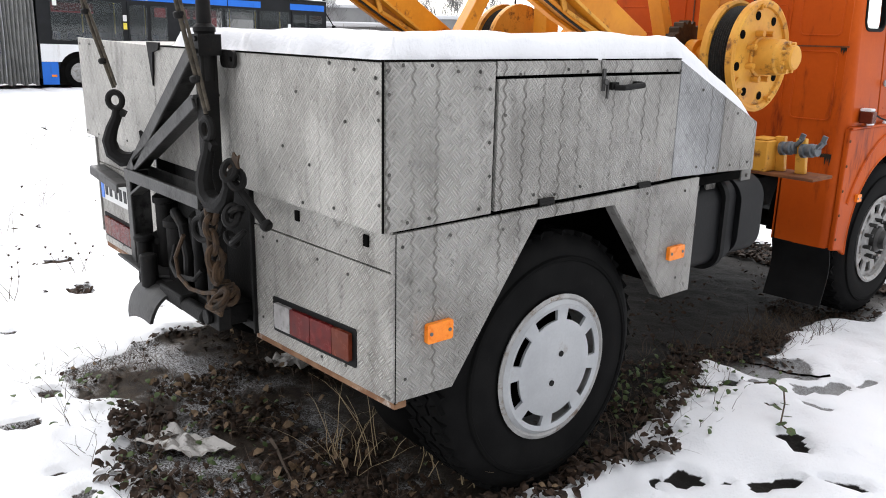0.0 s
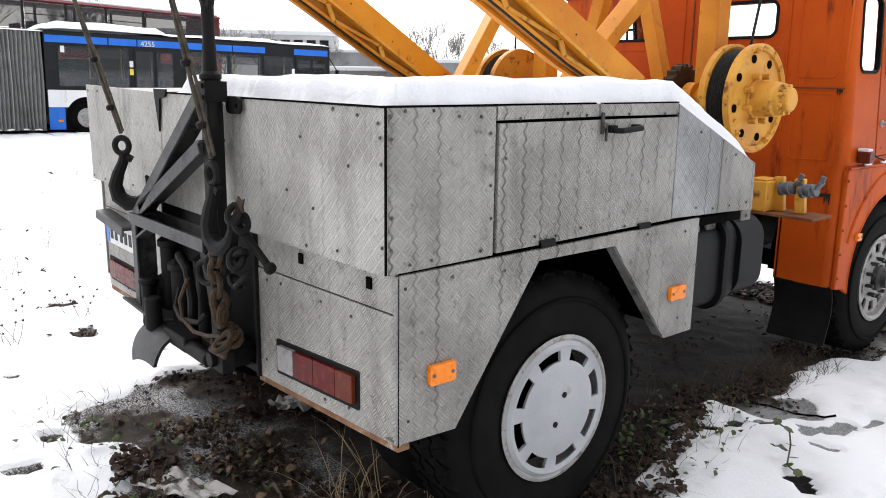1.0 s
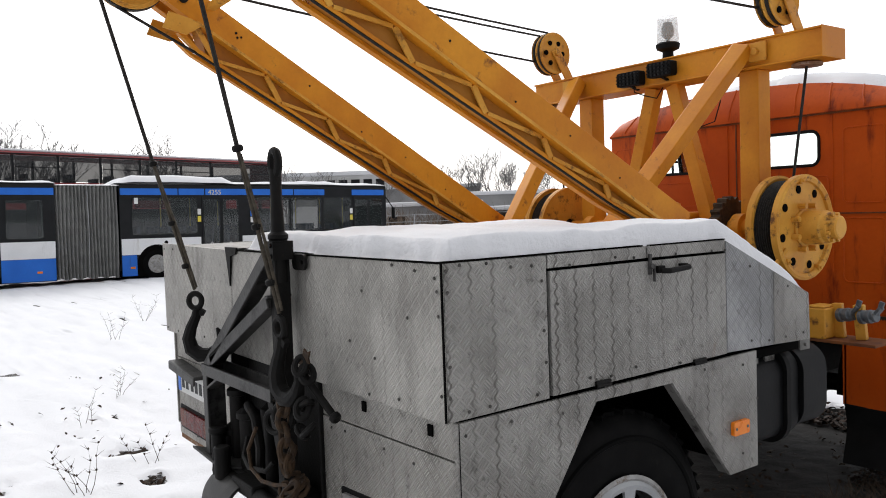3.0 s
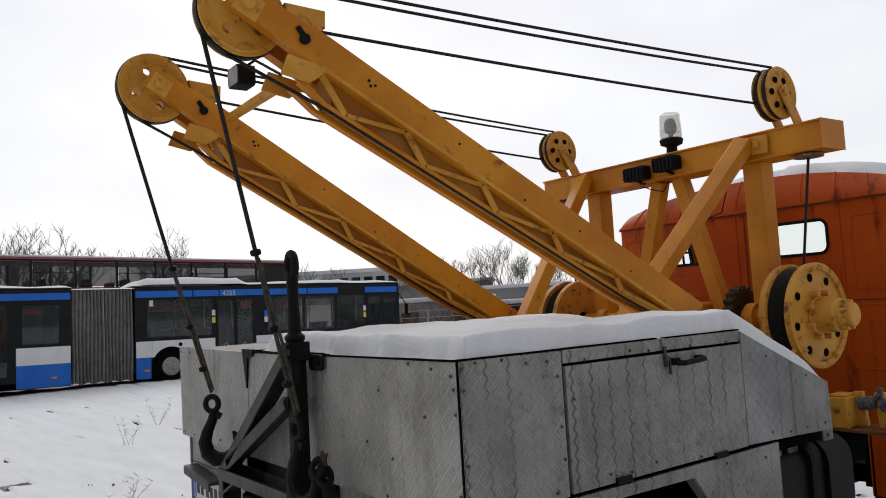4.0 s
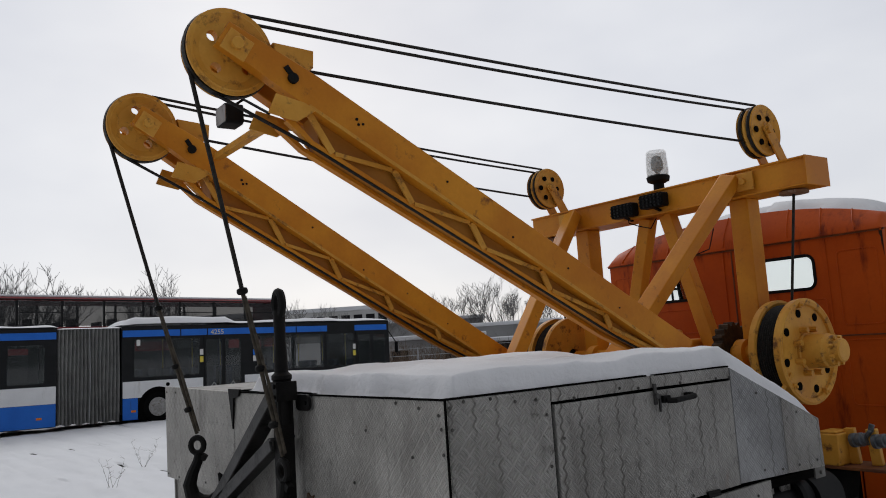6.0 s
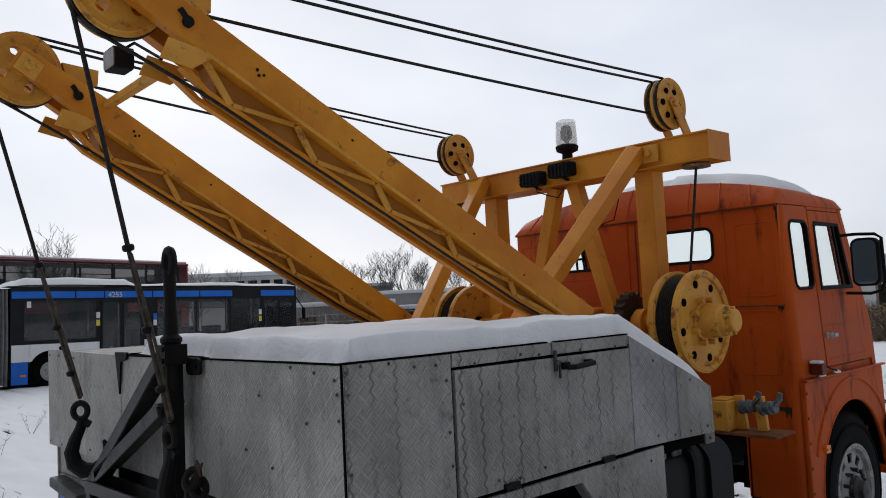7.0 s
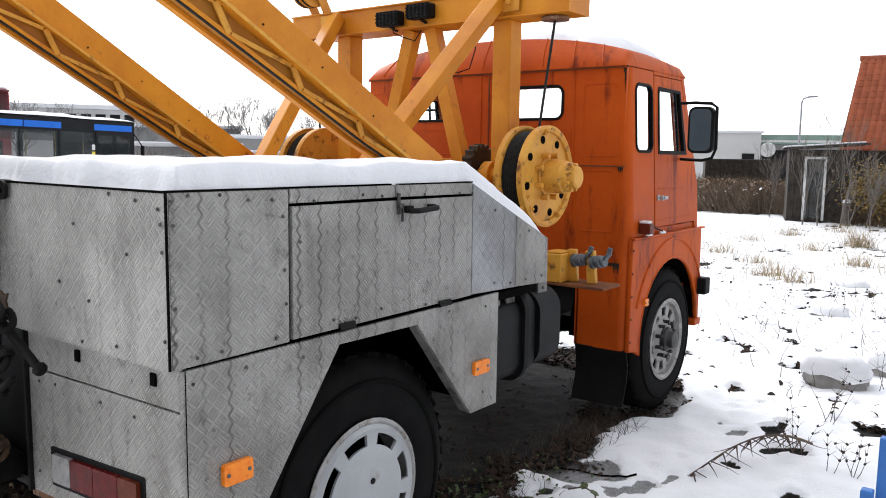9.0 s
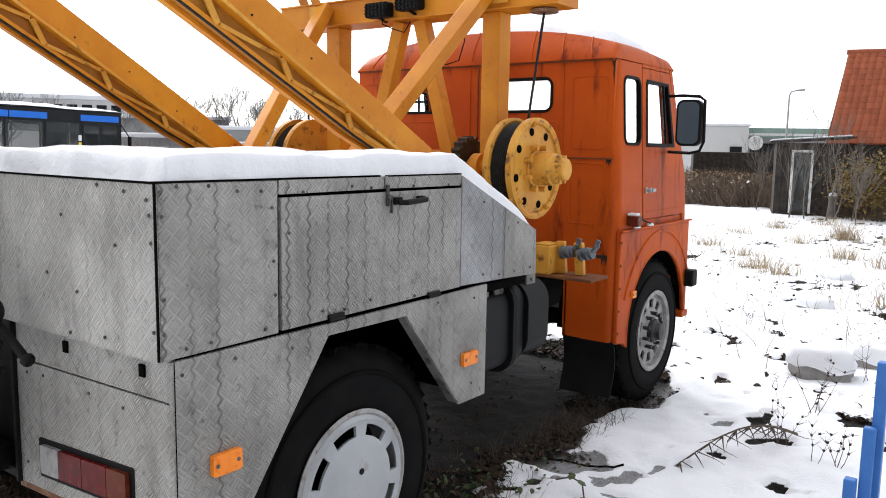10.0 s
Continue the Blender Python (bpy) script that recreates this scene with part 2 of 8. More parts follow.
# darker copy of the boom yellow, shade put into the colour
M["yellow_shade"] = surf("shaded_yellow_paint", (0.36, 0.13, 0.012), (0.44, 0.18, 0.02), 3, 0.5, 0.0, 0.08, 60, (0.2, 0.08, 0.02), 0.4, 9)
M["dome"] = glassy("clouded_clear_plastic", (0.75, 0.75, 0.73), 0.12, 0.3)
M["bus_glass"] = glassy("tinted_bus_glass", (0.05, 0.06, 0.062), 0.03, 0.36)
M["bus_glass"].node_tree.nodes["Principled BSDF"].inputs["Specular IOR Level"].default_value = 0.9
M["smoked_glass"] = glassy("smoked_bus_glass", (0.03, 0.032, 0.034), 0.05, 0.68)
M["bus_seat"] = surf("blue_seat_cloth", (0.03, 0.045, 0.09), (0.06, 0.08, 0.13), 9, 0.8)
M["coupling"] = surf("zinc_grey_casting", (0.09, 0.10, 0.11), (0.17, 0.185, 0.2), 20, 0.5, 0.5, 0.3, 90, (0.05, 0.04, 0.03), 0.45, 20)
M["bus_white"] = surf("bus_white_paint", (0.80, 0.81, 0.82), (0.87, 0.88, 0.89), 1.5, 0.4, 0.0, 0.02, 40, (0.6, 0.59, 0.575), 0.35, 2, True)
M["bus_blue"] = surf("bus_blue_paint", (0.014, 0.14, 0.60), (0.02, 0.17, 0.68), 1.5, 0.4, 0.0, 0.03, 40, (0.03, 0.08, 0.22), 0.3, 2, True)
M["bus_black"] = surf("bus_black_panel", (0.008, 0.009, 0.010), (0.014, 0.015, 0.017), 3, 0.5, spec=0.2)
M["bellows"] = surf("grey_bellows_fabric", (0.26, 0.26, 0.254), (0.36, 0.36, 0.35), 4, 0.85, 0.0, 0.2, 60, (0.08, 0.08, 0.08), 0.35, 3, True)
M["bus_red"] = surf("dull_red_paint", (0.19, 0.018, 0.022), (0.26, 0.028, 0.032), 1.5, 0.45, 0.0, 0.03, 40, (0.07, 0.012, 0.014), 0.35, 2)
M["lamp_lens"] = surf("dull_lamp_glass", (0.02, 0.021, 0.022), (0.05, 0.052, 0.054), 20, 0.25, spec=0.4)
M["sticker"] = surf("pale_sticker", (0.7, 0.7, 0.68), (0.78, 0.78, 0.76), 20, 0.5)
M["sticker_yellow"] = surf("yellow_sticker", (0.75, 0.6, 0.06), (0.8, 0.66, 0.1), 20, 0.5)
M["digits"] = surf("cream_lettering", (0.7, 0.62, 0.36), (0.75, 0.68, 0.42), 20, 0.5)
M["plank"] = surf("grey_weathered_wood", (0.022, 0.018, 0.015), (0.058, 0.048, 0.039), 6, 0.85, 0.0, 0.3, 60, (0.03, 0.026, 0.022), 0.4, 5, True)
M["tile"] = surf("red_clay_tile", (0.34, 0.088, 0.038), (0.46, 0.135, 0.06), 2.5, 0.75, 0.0, 0.2, 50, (0.12, 0.04, 0.03), 0.35, 3, False, 0.45)
M["white_wall"] = surf("whitewashed_render", (0.62, 0.62, 0.6), (0.7, 0.7, 0.69), 0.6, 0.85, 0.0, 0.1, 20, (0.48, 0.48, 0.46), 0.35, 0.7, True)
M["grey_wall"] = surf("grey_render", (0.3, 0.3, 0.3), (0.38, 0.38, 0.375), 0.6, 0.85, 0.0, 0.1, 20, (0.22, 0.22, 0.21), 0.4, 0.7, True)
M["green_roof"] = surf("pale_green_cladding", (0.2, 0.3, 0.25), (0.26, 0.36, 0.3), 1, 0.6, 0.0, 0.1, 20)
M["white_paint"] = surf("peeling_white_paint", (0.6, 0.6, 0.58), (0.72, 0.72, 0.7), 8, 0.6, 0.0, 0.2, 60, (0.25, 0.23, 0.2), 0.4, 6)
M["bark"] = surf("dark_grey_bark", (0.11, 0.096, 0.084), (0.19, 0.168, 0.146), 6, 0.9, 0.0, 0.3, 40)
# paler than the near bark: frost, and distance haze put into the colour
M["far_bark"] = surf("frosted_hazy_grey_bark", (0.15, 0.145, 0.142), (0.24, 0.233, 0.23), 1, 0.9, 0.0, 0.1, 10)
M["twig"] = surf("brown_twigs", (0.06, 0.043, 0.032), (0.13, 0.095, 0.07), 3, 0.9)
M["brush"] = surf("bleached_brown_brush", (0.11, 0.08, 0.058), (0.22, 0.165, 0.12), 1.3, 0.9)
M["ivy"] = surf("yellow_green_shrub_leaves", (0.17, 0.11, 0.03), (0.28, 0.19, 0.055), 2, 0.8)
M["straw"] = surf("straw_dry_grass", (0.34, 0.26, 0.15), (0.46, 0.37, 0.23), 5, 0.85)
M["leaf"] = surf("rotting_brown_leaves", (0.014, 0.009, 0.006), (0.062, 0.036, 0.022), 30, 0.85, 0.0, 0.2, 90)
M["leaf_pale"] = surf("curled_tan_leaves", (0.12, 0.075, 0.04), (0.24, 0.165, 0.10), 25, 0.8, 0.0, 0.2, 90)
M["leaf_green"] = surf("frostbitten_green_leaf", (0.05, 0.085, 0.025), (0.09, 0.12, 0.045), 30, 0.6)
M["moss"] = surf("black_moss_stain", (0.012, 0.010, 0.007), (0.035, 0.027, 0.014), 30, 0.9, 0.0, 0.3, 90, (0.12, 0.03, 0.008), 0.4, 30)
M["rag"] = surf("dirty_plastic_sheet", (0.38, 0.36, 0.34), (0.55, 0.53, 0.5), 14, 0.5, 0.0, 0.2, 60, (0.12, 0.1, 0.08), 0.5, 12)
M["stone"] = surf("grey_rubble_stone", (0.22, 0.21, 0.2), (0.36, 0.345, 0.325), 9, 0.9, 0.0, 0.4, 50)
M["rail_blue"] = surf("blue_painted_steel", (0.035, 0.14, 0.42), (0.05, 0.18, 0.5), 6, 0.45)
M["lamp_grey"] = surf("galvanised_pole", (0.3, 0.31, 0.32), (0.38, 0.39, 0.4), 4, 0.5, 0.3)
M["plate_white"] = surf("number_plate_white", (0.62, 0.62, 0.6), (0.7, 0.7, 0.68), 12, 0.5, 0.0, 0.05, 60, (0.3, 0.28, 0.26), 0.35, 8)


def snow_material():
    m, n, l, p = nodes_of("old_snow")
    co = n.new("ShaderNodeTexCoord").outputs["Object"]
    big, fine = noise_node(n, l, co, 1.7, 6, 0.6), noise_node(n, l, co, 45, 6, 0.65)
    col = mix_node(n, l, big, (0.70, 0.71, 0.735), (0.80, 0.805, 0.82))
    l.new(col, p.inputs["Base Color"])
    p.inputs["Roughness"].default_value = 0.75
    p.inputs["Specular IOR Level"].default_value = 0.25
    b = n.new("ShaderNodeBump")
    b.inputs["Strength"].default_value, b.inputs["Distance"].default_value = 0.5, 0.012
    l.new(fine, b.inputs["Height"])
    l.new(b.outputs[0], p.inputs["Normal"])
    return m


M["snow"] = snow_material()


def ground_material():
    """Snow where the snow lies (attribute 'cover'), else earth with frost specks, and a concrete slab (attribute 'slab')."""
    m, n, l, p = nodes_of("snow_and_earth")
    co = n.new("ShaderNodeTexCoord").outputs["Object"]
    cover = n.new("ShaderNodeAttribute")
    cover.attribute_name = "cover"
    slab = n.new("ShaderNodeAttribute")
    slab.attribute_name = "slab"
    big, mid, fine = noise_node(n, l, co, 1.1, 6, 0.6), noise_node(n, l, co, 9, 7, 0.65), noise_node(n, l, co, 70, 6, 0.7)
    snow = mix_node(n, l, big, (0.75, 0.76, 0.785), (0.84, 0.845, 0.86))
    earth = mix_node(n, l, step_node(n, l, mid, 0.3, 0.7), (0.014, 0.010, 0.007), (0.070, 0.050, 0.033))
    earth = mix_node(n, l, math_node(n, l, "MULTIPLY", fine, 0.5), earth, (0.009, 0.007, 0.0055))
    conc = mix_node(n, l, mid, (0.12, 0.117, 0.113), (0.20, 0.197, 0.19))
    conc = mix_node(n, l, math_node(n, l, "MULTIPLY", step_node(n, l, noise_node(n, l, co, 140, 5, 0.8), 0.42, 0.6), 0.5), conc, (0.5, 0.51, 0.53))
    earth = mix_node(n, l, slab.outputs["Fac"], earth, conc)
    frost_zone = step_node(n, l, noise_node(n, l, co, 2.3, 4), 0.45, 0.56)
    pxyz = n.new("ShaderNodeSeparateXYZ")
    l.new(co, pxyz.inputs[0])
    open_ = math_node(n, l, "SUBTRACT", 1.0, step_node(n, l, math_node(n, l, "ADD", pxyz.outputs[1], big), 0.7, 1.2))
    frost_zone = math_node(n, l, "MULTIPLY", frost_zone, open_)
    frost = math_node(n, l, "MULTIPLY", frost_zone, step_node(n, l, noise_node(n, l, co, 120, 5, 0.8), 0.44, 0.58))
    earth = mix_node(n, l, math_node(n, l, "MULTIPLY", frost, 0.85), earth, (0.62, 0.63, 0.65))
    # wet black earth, with the shade under the truck put into the colour
    under_shade = step_node(n, l, math_node(n, l, "ADD", pxyz.outputs[1], math_node(n, l, "MULTIPLY", big, 0.8)), 0.85, 1.4)
    earth = mix_node(n, l, math_node(n, l, "MULTIPLY", math_node(n, l, "MULTIPLY", under_shade, 0.92), math_node(n, l, "SUBTRACT", 1.0, slab.outputs["Fac"])), earth, (0.006, 0.0054, 0.0046))
    edge = math_node(n, l, "ADD", cover.outputs["Fac"], math_node(n, l, "MULTIPLY_ADD", mid, 0.5, -0.25))
    edge = math_node(n, l, "ADD", edge, math_node(n, l, "MULTIPLY_ADD", fine, 0.24, -0.12))
    mask = step_node(n, l, edge, 0.42, 0.56)
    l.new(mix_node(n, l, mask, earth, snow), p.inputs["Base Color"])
    p.inputs["Roughness"].default_value = 0.85
    p.inputs["Specular IOR Level"].default_value = 0.25
    b = n.new("ShaderNodeBump")
    b.inputs["Strength"].default_value, b.inputs["Distance"].default_value = 0.5, 0.02
    l.new(math_node(n, l, "ADD", fine, math_node(n, l, "MULTIPLY", mid, 1.5)), b.inputs["Height"])
    l.new(b.outputs[0], p.inputs["Normal"])
    return m


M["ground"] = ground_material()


# ---- mesh helpers ----
def V(*a):
    return Vector(a)


def bx(bm, x0, x1, y0, y1, z0, z1):
    vs = [bm.verts.new((x, y, z)) for x in (x0, x1) for y in (y0, y1) for z in (z0, z1)]
    for f in ((0, 1, 3, 2), (4, 6, 7, 5), (0, 4, 5, 1), (2, 3, 7, 6), (0, 2, 6, 4), (1, 5, 7, 3)):
        bm.faces.new([vs[i] for i in f])


def basis(d, up=(0, 0, 1)):
    d = Vector(d).normalized()
    up = Vector(up)
    if abs(d.dot(up.normalized())) > 0.98:
        up = Vector((0, 1, 0)) if abs(d.y) < 0.9 else Vector((1, 0, 0))
    s = d.cross(up).normalized()
    return d, s, s.cross(d).normalized()


def bar(bm, p0, p1, w, h, up=(0, 0, 1)):
    """A rectangular bar from p0 to p1, w wide and h high."""
    p0, p1 = Vector(p0), Vector(p1)
    d, s, u = basis(p1 - p0, up)
    r = [[bm.verts.new(p + s * a * w / 2 + u * b * h / 2) for a, b in ((-1, -1), (1, -1), (1, 1), (-1, 1))] for p in (p0, p1)]
    for i in range(4):
        j = (i + 1) % 4
        bm.faces.new((r[0][i], r[0][j], r[1][j], r[1][i]))
    bm.faces.new(r[0][::-1]), bm.faces.new(r[1])


def tube(bm, pts, r, seg=8, close=False):
    pts = [Vector(p) for p in pts]
    rings, n = [], len(pts)
    ref = None
    for i, p in enumerate(pts):
        a = pts[(i - 1) % n] if close or i else p
        b = pts[(i + 1) % n] if close or i < n - 1 else p
        d = (b - a).normalized()
        if ref is None:
            _, ref, _ = basis(d)
        s = (ref - d * ref.dot(d)).normalized()
        ref = s
        u = d.cross(s)
        rad = r[i] if isinstance(r, (list, tuple)) else r
        rings.append([bm.verts.new(p + (s * math.cos(k * math.tau / seg) + u * math.sin(k * math.tau / seg)) * rad) for k in range(seg)])
    for i in range(n if close else n - 1):
        A, B = rings[i], rings[(i + 1) % n]
        for k in range(seg):
            j = (k + 1) % seg
            bm.faces.new((A[k], A[j], B[j], B[k]))
    if not close:
        bm.faces.new(rings[0][::-1]), bm.faces.new(rings[-1])


def cyl(bm, p0, p1, r, r1=None, seg=20):
    tube(bm, [p0, p1], [r, r if r1 is None else r1], seg)


def lathe(bm, prof, origin, axis, seg=32, close=False):
    """Turns (radius, height) round the axis through origin; close joins the last to the first."""
    d, s, u = basis(axis)
    o = Vector(origin)
    rings = [[bm.verts.new(o + d * h + (s * math.cos(k * math.tau / seg) + u * math.sin(k * math.tau / seg)) * max(r, 1e-4)) for k in range(seg)] for r, h in prof]
    m = len(rings)
    for i in range(m if close else m - 1):
        A, B = rings[i], rings[(i + 1) % m]
        for k in range(seg):
            j = (k + 1) % seg
            bm.faces.new((A[k], A[j], B[j], B[k]))
    if not close:
        bm.faces.new(rings[0][::-1]), bm.faces.new(rings[-1])


def sheet(bm, outer, holes, to3d, push):
    """A flat plate with holes: outlines in two numbers, to3d sets them in space, push is its thickness as a vector."""
    edges, loops = [], []
    for loop in (outer, *holes):
        vs = [bm.verts.new(to3d(*q)) for q in loop]
        loops.append(vs)
        edges += [bm.edges.new((vs[i], vs[(i + 1) % len(vs)])) for i in range(len(vs))]
    got = bmesh.ops.triangle_fill(bm, edges=edges, use_beauty=True)
    faces = [g for g in got["geom"] if isinstance(g, bmesh.types.BMFace)]
    ext = bmesh.ops.extrude_face_region(bm, geom=faces)
    bmesh.ops.translate(bm, vec=Vector(push), verts=[g for g in ext["geom"] if isinstance(g, bmesh.types.BMVert)])
    bmesh.ops.recalc_face_normals(bm, faces=bm.faces[:])


def rrect(a0, a1, b0, b1, r, n=5):
    pts = []
    for ca, cb, t0 in ((a1 - r, b1 - r, 0), (a0 + r, b1 - r, 90), (a0 + r, b0 + r, 180), (a1 - r, b0 + r, 270)):
        pts += [(ca + r * math.cos(radians(t0 + 90 * i / n)), cb + r * math.sin(radians(t0 + 90 * i / n))) for i in range(n + 1)]
    return pts


def mesh_of(bm, name, mat, smooth=35):
    bmesh.ops.recalc_face_normals(bm, faces=bm.faces[:])
    me = bpy.data.meshes.new(name)
    bm.to_mesh(me)
    bm.free()
    me.materials.append(M[mat])
    if smooth:
        for f in me.polygons:
            f.use_smooth = True
        me.set_sharp_from_angle(angle=radians(smooth))
    return me


def part(name, bm, mat, parent=None, label="", bevel=0.0, smooth=35):
    """Links a bmesh as one mesh object under a thing or a part."""
    ob = new(name, mesh_of(bm, name, mat, smooth))
    ob.parent = parent
    if parent is not None and parent.type != "EMPTY" or parent is not None:
        ob.matrix_parent_inverse = Matrix.Identity(4)
    if label:
        ob["label"] = label
    if bevel:
        k = ob.modifiers.new("edge", "BEVEL")
        k.width, k.segments, k.limit_method, k.angle_limit = bevel, 2, "ANGLE", radians(50)
    return ob


def again(ob, m, parent=None):
    """Another object on the same mesh, moved by m."""
    o = new(ob.name.split(".")[0], ob.data)
    o.parent = ob.parent if parent is None else parent
    o.matrix_basis = m
    return o


def thing(name, place=(0, 0, 0), label="", category="", group="", kind="", turn=(0, 0, 0)):
    e = new(name)
    e.location = place
    e.rotation_euler = [radians(a) for a in turn]
    return tagged(e, label, category, group, kind)


def B():
    return bmesh.new()


# ---- the ground ----
BARE = [(-1.05, 4.9), (-1.14, 0.63), (-1.12, 0.07), (-0.92, -0.25), (-0.62, -0.30), (-0.42, -0.16), (-0.12, -0.20), (0.16, -0.36), (0.5, -0.28), (0.95, 0.1), (1.18, 0.55),
        (1.24, 0.85), (1.22, 1.15), (1.30, 1.36), (1.08, 1.52), (1.12, 1.62), (0.98, 1.95), (0.86, 2.22), (0.92, 2.42), (1.17, 2.46), (1.42, 2.70), (1.22, 2.86), (1.08, 2.66), (0.98, 3.2), (0.96, 3.5), (1.14, 3.85), (1.16, 4.25), (0.7, 4.9)]


HOLLOWS = [(1.78, 5.05, 0.13), (1.82, 4.05, 0.15), (2.02, 3.72, 0.10), (2.30, 4.40, 0.14), (1.62, 3.85, 0.08), (1.72, 2.95, 0.10), (2.17, 3.03, 0.10), (1.95, 4.95, 0.07), (1.50, 2.72, 0.05), (1.45, 1.20, 0.05), (1.51, 1.27, 0.04), (1.57, 1.34, 0.045), (1.64, 1.41, 0.05), (1.72, 1.49, 0.06), (1.80, 1.57, 0.06), (1.86, 2.0, 0.04),
           (1.55, 4.55, 0.06), (1.30, 4.75, 0.10), (-2.9, 0.1, 0.16), (-2.6, 0.42, 0.10), (-2.2, 0.15, 0.12), (-1.55, 0.46, 0.10), (-4.2, 0.3, 0.14), (-0.5, -0.62, 0.08), (0.2, -0.55, 0.07)]


def plan_distance(x, y, poly):
    """Distance to an outline in plan, below zero inside it."""
    inside, best = False, 1e9
    for i in range(len(poly)):
        (ax, ay), (bx_, by_) = poly[i], poly[(i + 1) % len(poly)]
        if (ay > y) != (by_ > y) and x < (bx_ - ax) * (y - ay) / (by_ - ay) + ax:
            inside = not inside
        dx, dy = bx_ - ax, by_ - ay
        t = max(0.0, min(1.0, ((x - ax) * dx + (y - ay) * dy) / (dx * dx + dy * dy)))
        best = min(best, math.hypot(ax + t * dx - x, ay + t * dy - y))
    return -best if inside else best


def base_height(x, y):
    soft = lambda v: v if v > 0 else 0.0
    return -0.012 * min(soft(y - 4.5), 60) - 0.008 * min(soft(-x - 4), 60)


def snow_cover(x, y):
    """0 on bare earth, 1 under snow."""
    near = -3 < x < 3 and -2.5 < y < 6
    w = 0.10 * noise.noise((x * 3.1, y * 3.1, 0.3)) + 0.05 * noise.noise((x * 9, y * 9, 2.2))
    d = plan_distance(x, y, BARE) if near else 1.0
    c = max(0.0, min(1.0, (d + w) / 0.10 + 0.35))
    if abs(x) < 60 and -8 < y < 60:
        hole = 0.5 * noise.noise((x * 1.1 + 3, y * 0.9, 5.5)) + 0.62 * noise.noise((x * 3.6, y * 2.8, 1.5)) + 0.72 * noise.noise((x * 10, y * 8, 6.5))
        t = (0.55 if x > 0.9 and y < 9 else 0.58) if x > -3 else 0.8
        for hx, hy, hr in HOLLOWS:
            dd = math.hypot(x - hx, (y - hy) * 0.8) + 0.05 * noise.noise((x * 9, y * 9, 4.4))
            if dd < hr:
                hole += 0.9 * (1 - dd / hr) ** 0.5
        c = min(c, max(0.0, min(1.0, (t - hole) / 0.10)))
    return c


def ground_height(x, y):
    c = snow_cover(x, y)
    lumps = 0.010 * noise.noise((x * 8, y * 7, 2.7)) + 0.026 * noise.noise((x * 1.4, y * 1.4, 7.1)) + 0.018 * noise.noise((x * 4.5, y * 4.5, 3.3)) + 0.005 * noise.noise((x * 13, y * 13, 1.3))
    wide = 0.05 * noise.noise((x * 0.22, y * 0.22, 9.0)) if abs(x) + abs(y) > 6 else 0.05 * noise.noise((x * 0.22, y * 0.22, 9.0)) * (abs(x) + abs(y)) / 6
    if x < -1.3:
        lumps += min(1.0, (-1.3 - x) / 0.8) * (0.030 * noise.noise((x * 0.45 + y * 0.15, y * 2.4, 6.1)) + 0.016 * noise.noise((x * 2.6, y * 3.4, 2.1)))
    elif x > 1.3:
        lumps += min(1.0, (x - 1.3) / 0.5) * (0.034 * noise.noise((x * 2.8, y * 2.2, 3.9)) + 0.012 * noise.noise((x * 7, y * 6, 1.9)))
    earth = 0.008 * noise.noise((x * 7, y * 7, 4.0)) + 0.006 * noise.noise((x * 21, y * 21, 8.0))
    return base_height(x, y) + wide + (0.045 + lumps) * c + earth * (1 - c) - 0.012


def spread(lo, hi, fine_lo, fine_hi, step, grow=1.16):
    out = list(np.arange(fine_lo, fine_hi, step))
    a, s = fine_hi, step
    while a < hi:
        out.append(a)
        s *= grow
        a += s
    out.append(hi)
    a, s = fine_lo, step
    left = []
    while a > lo:
        s *= grow
        a -= s
        left.append(max(a, lo))
    return sorted(set(left + out))


gx, gy = spread(-2200, 2200, -1.6, 2.8, 0.03, 1.035), spread(-2200, 2200, -0.8, 6.5, 0.03, 1.02)
g_verts, g_cover, g_slab = [], [], []
for y in gy:
    for x in gx:
        far = abs(x) > 120 or abs(y) > 120
        g_verts.append((x, y, base_height(x, y) if far else ground_height(x, y)))
        g_cover.append(1.0 if far else snow_cover(x, y))
        g_slab.append(max(0.0, min(1.0, (x - 0.97 + 0.07 * noise.noise((x * 5, y * 5, 1))) * 6, (y - 2.2 + 0.1 * noise.noise((x * 4, y * 4, 2))) * 7)) if 2.1 < y < 4.6 and 0.6 < x < 1.7 else 0.0)
nx = len(gx)
g_faces = [(j * nx + i, j * nx + i + 1, (j + 1) * nx + i + 1, (j + 1) * nx + i) for j in range(len(gy) - 1) for i in range(nx - 1)]
g_mesh = bpy.data.meshes.new("ground")
g_mesh.from_pydata(g_verts, [], g_faces)
g_mesh.attributes.new("cover", "FLOAT", "POINT").data.foreach_set("value", g_cover)
g_mesh.attributes.new("slab", "FLOAT", "POINT").data.foreach_set("value", g_slab)
g_mesh.polygons.foreach_set("use_smooth", [True] * len(g_faces))
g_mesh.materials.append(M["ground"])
ground = tagged(new("ground", g_mesh), "snow-covered yard with bare dark earth under the truck", "ground", kind="structure")


# ---- the recovery truck ----
truck = thing("recovery_truck", label="orange recovery truck with grey tread-plate body and yellow crane booms", category="truck")
W = 1.31

# chassis
for s in (-1, 1):
    bm = B()
    bx(bm, s * 0.42 - 0.035, s * 0.42 + 0.035, 0.12, 4.35, 0.62, 0.82)
    part("frame_rail", bm, "black_steel", truck, bevel=0.004)
for y, z in ((0.797, 0.515), (3.93, 0.49)):
    bm = B()
    lathe(bm, [(0.05, -0.9), (0.06, -0.2), (0.17, -0.12), (0.17, 0.12), (0.06, 0.2), (0.05, 0.9)], (0, y, z), (1, 0, 0), 16)
    part("axle", bm, "black_steel", truck)
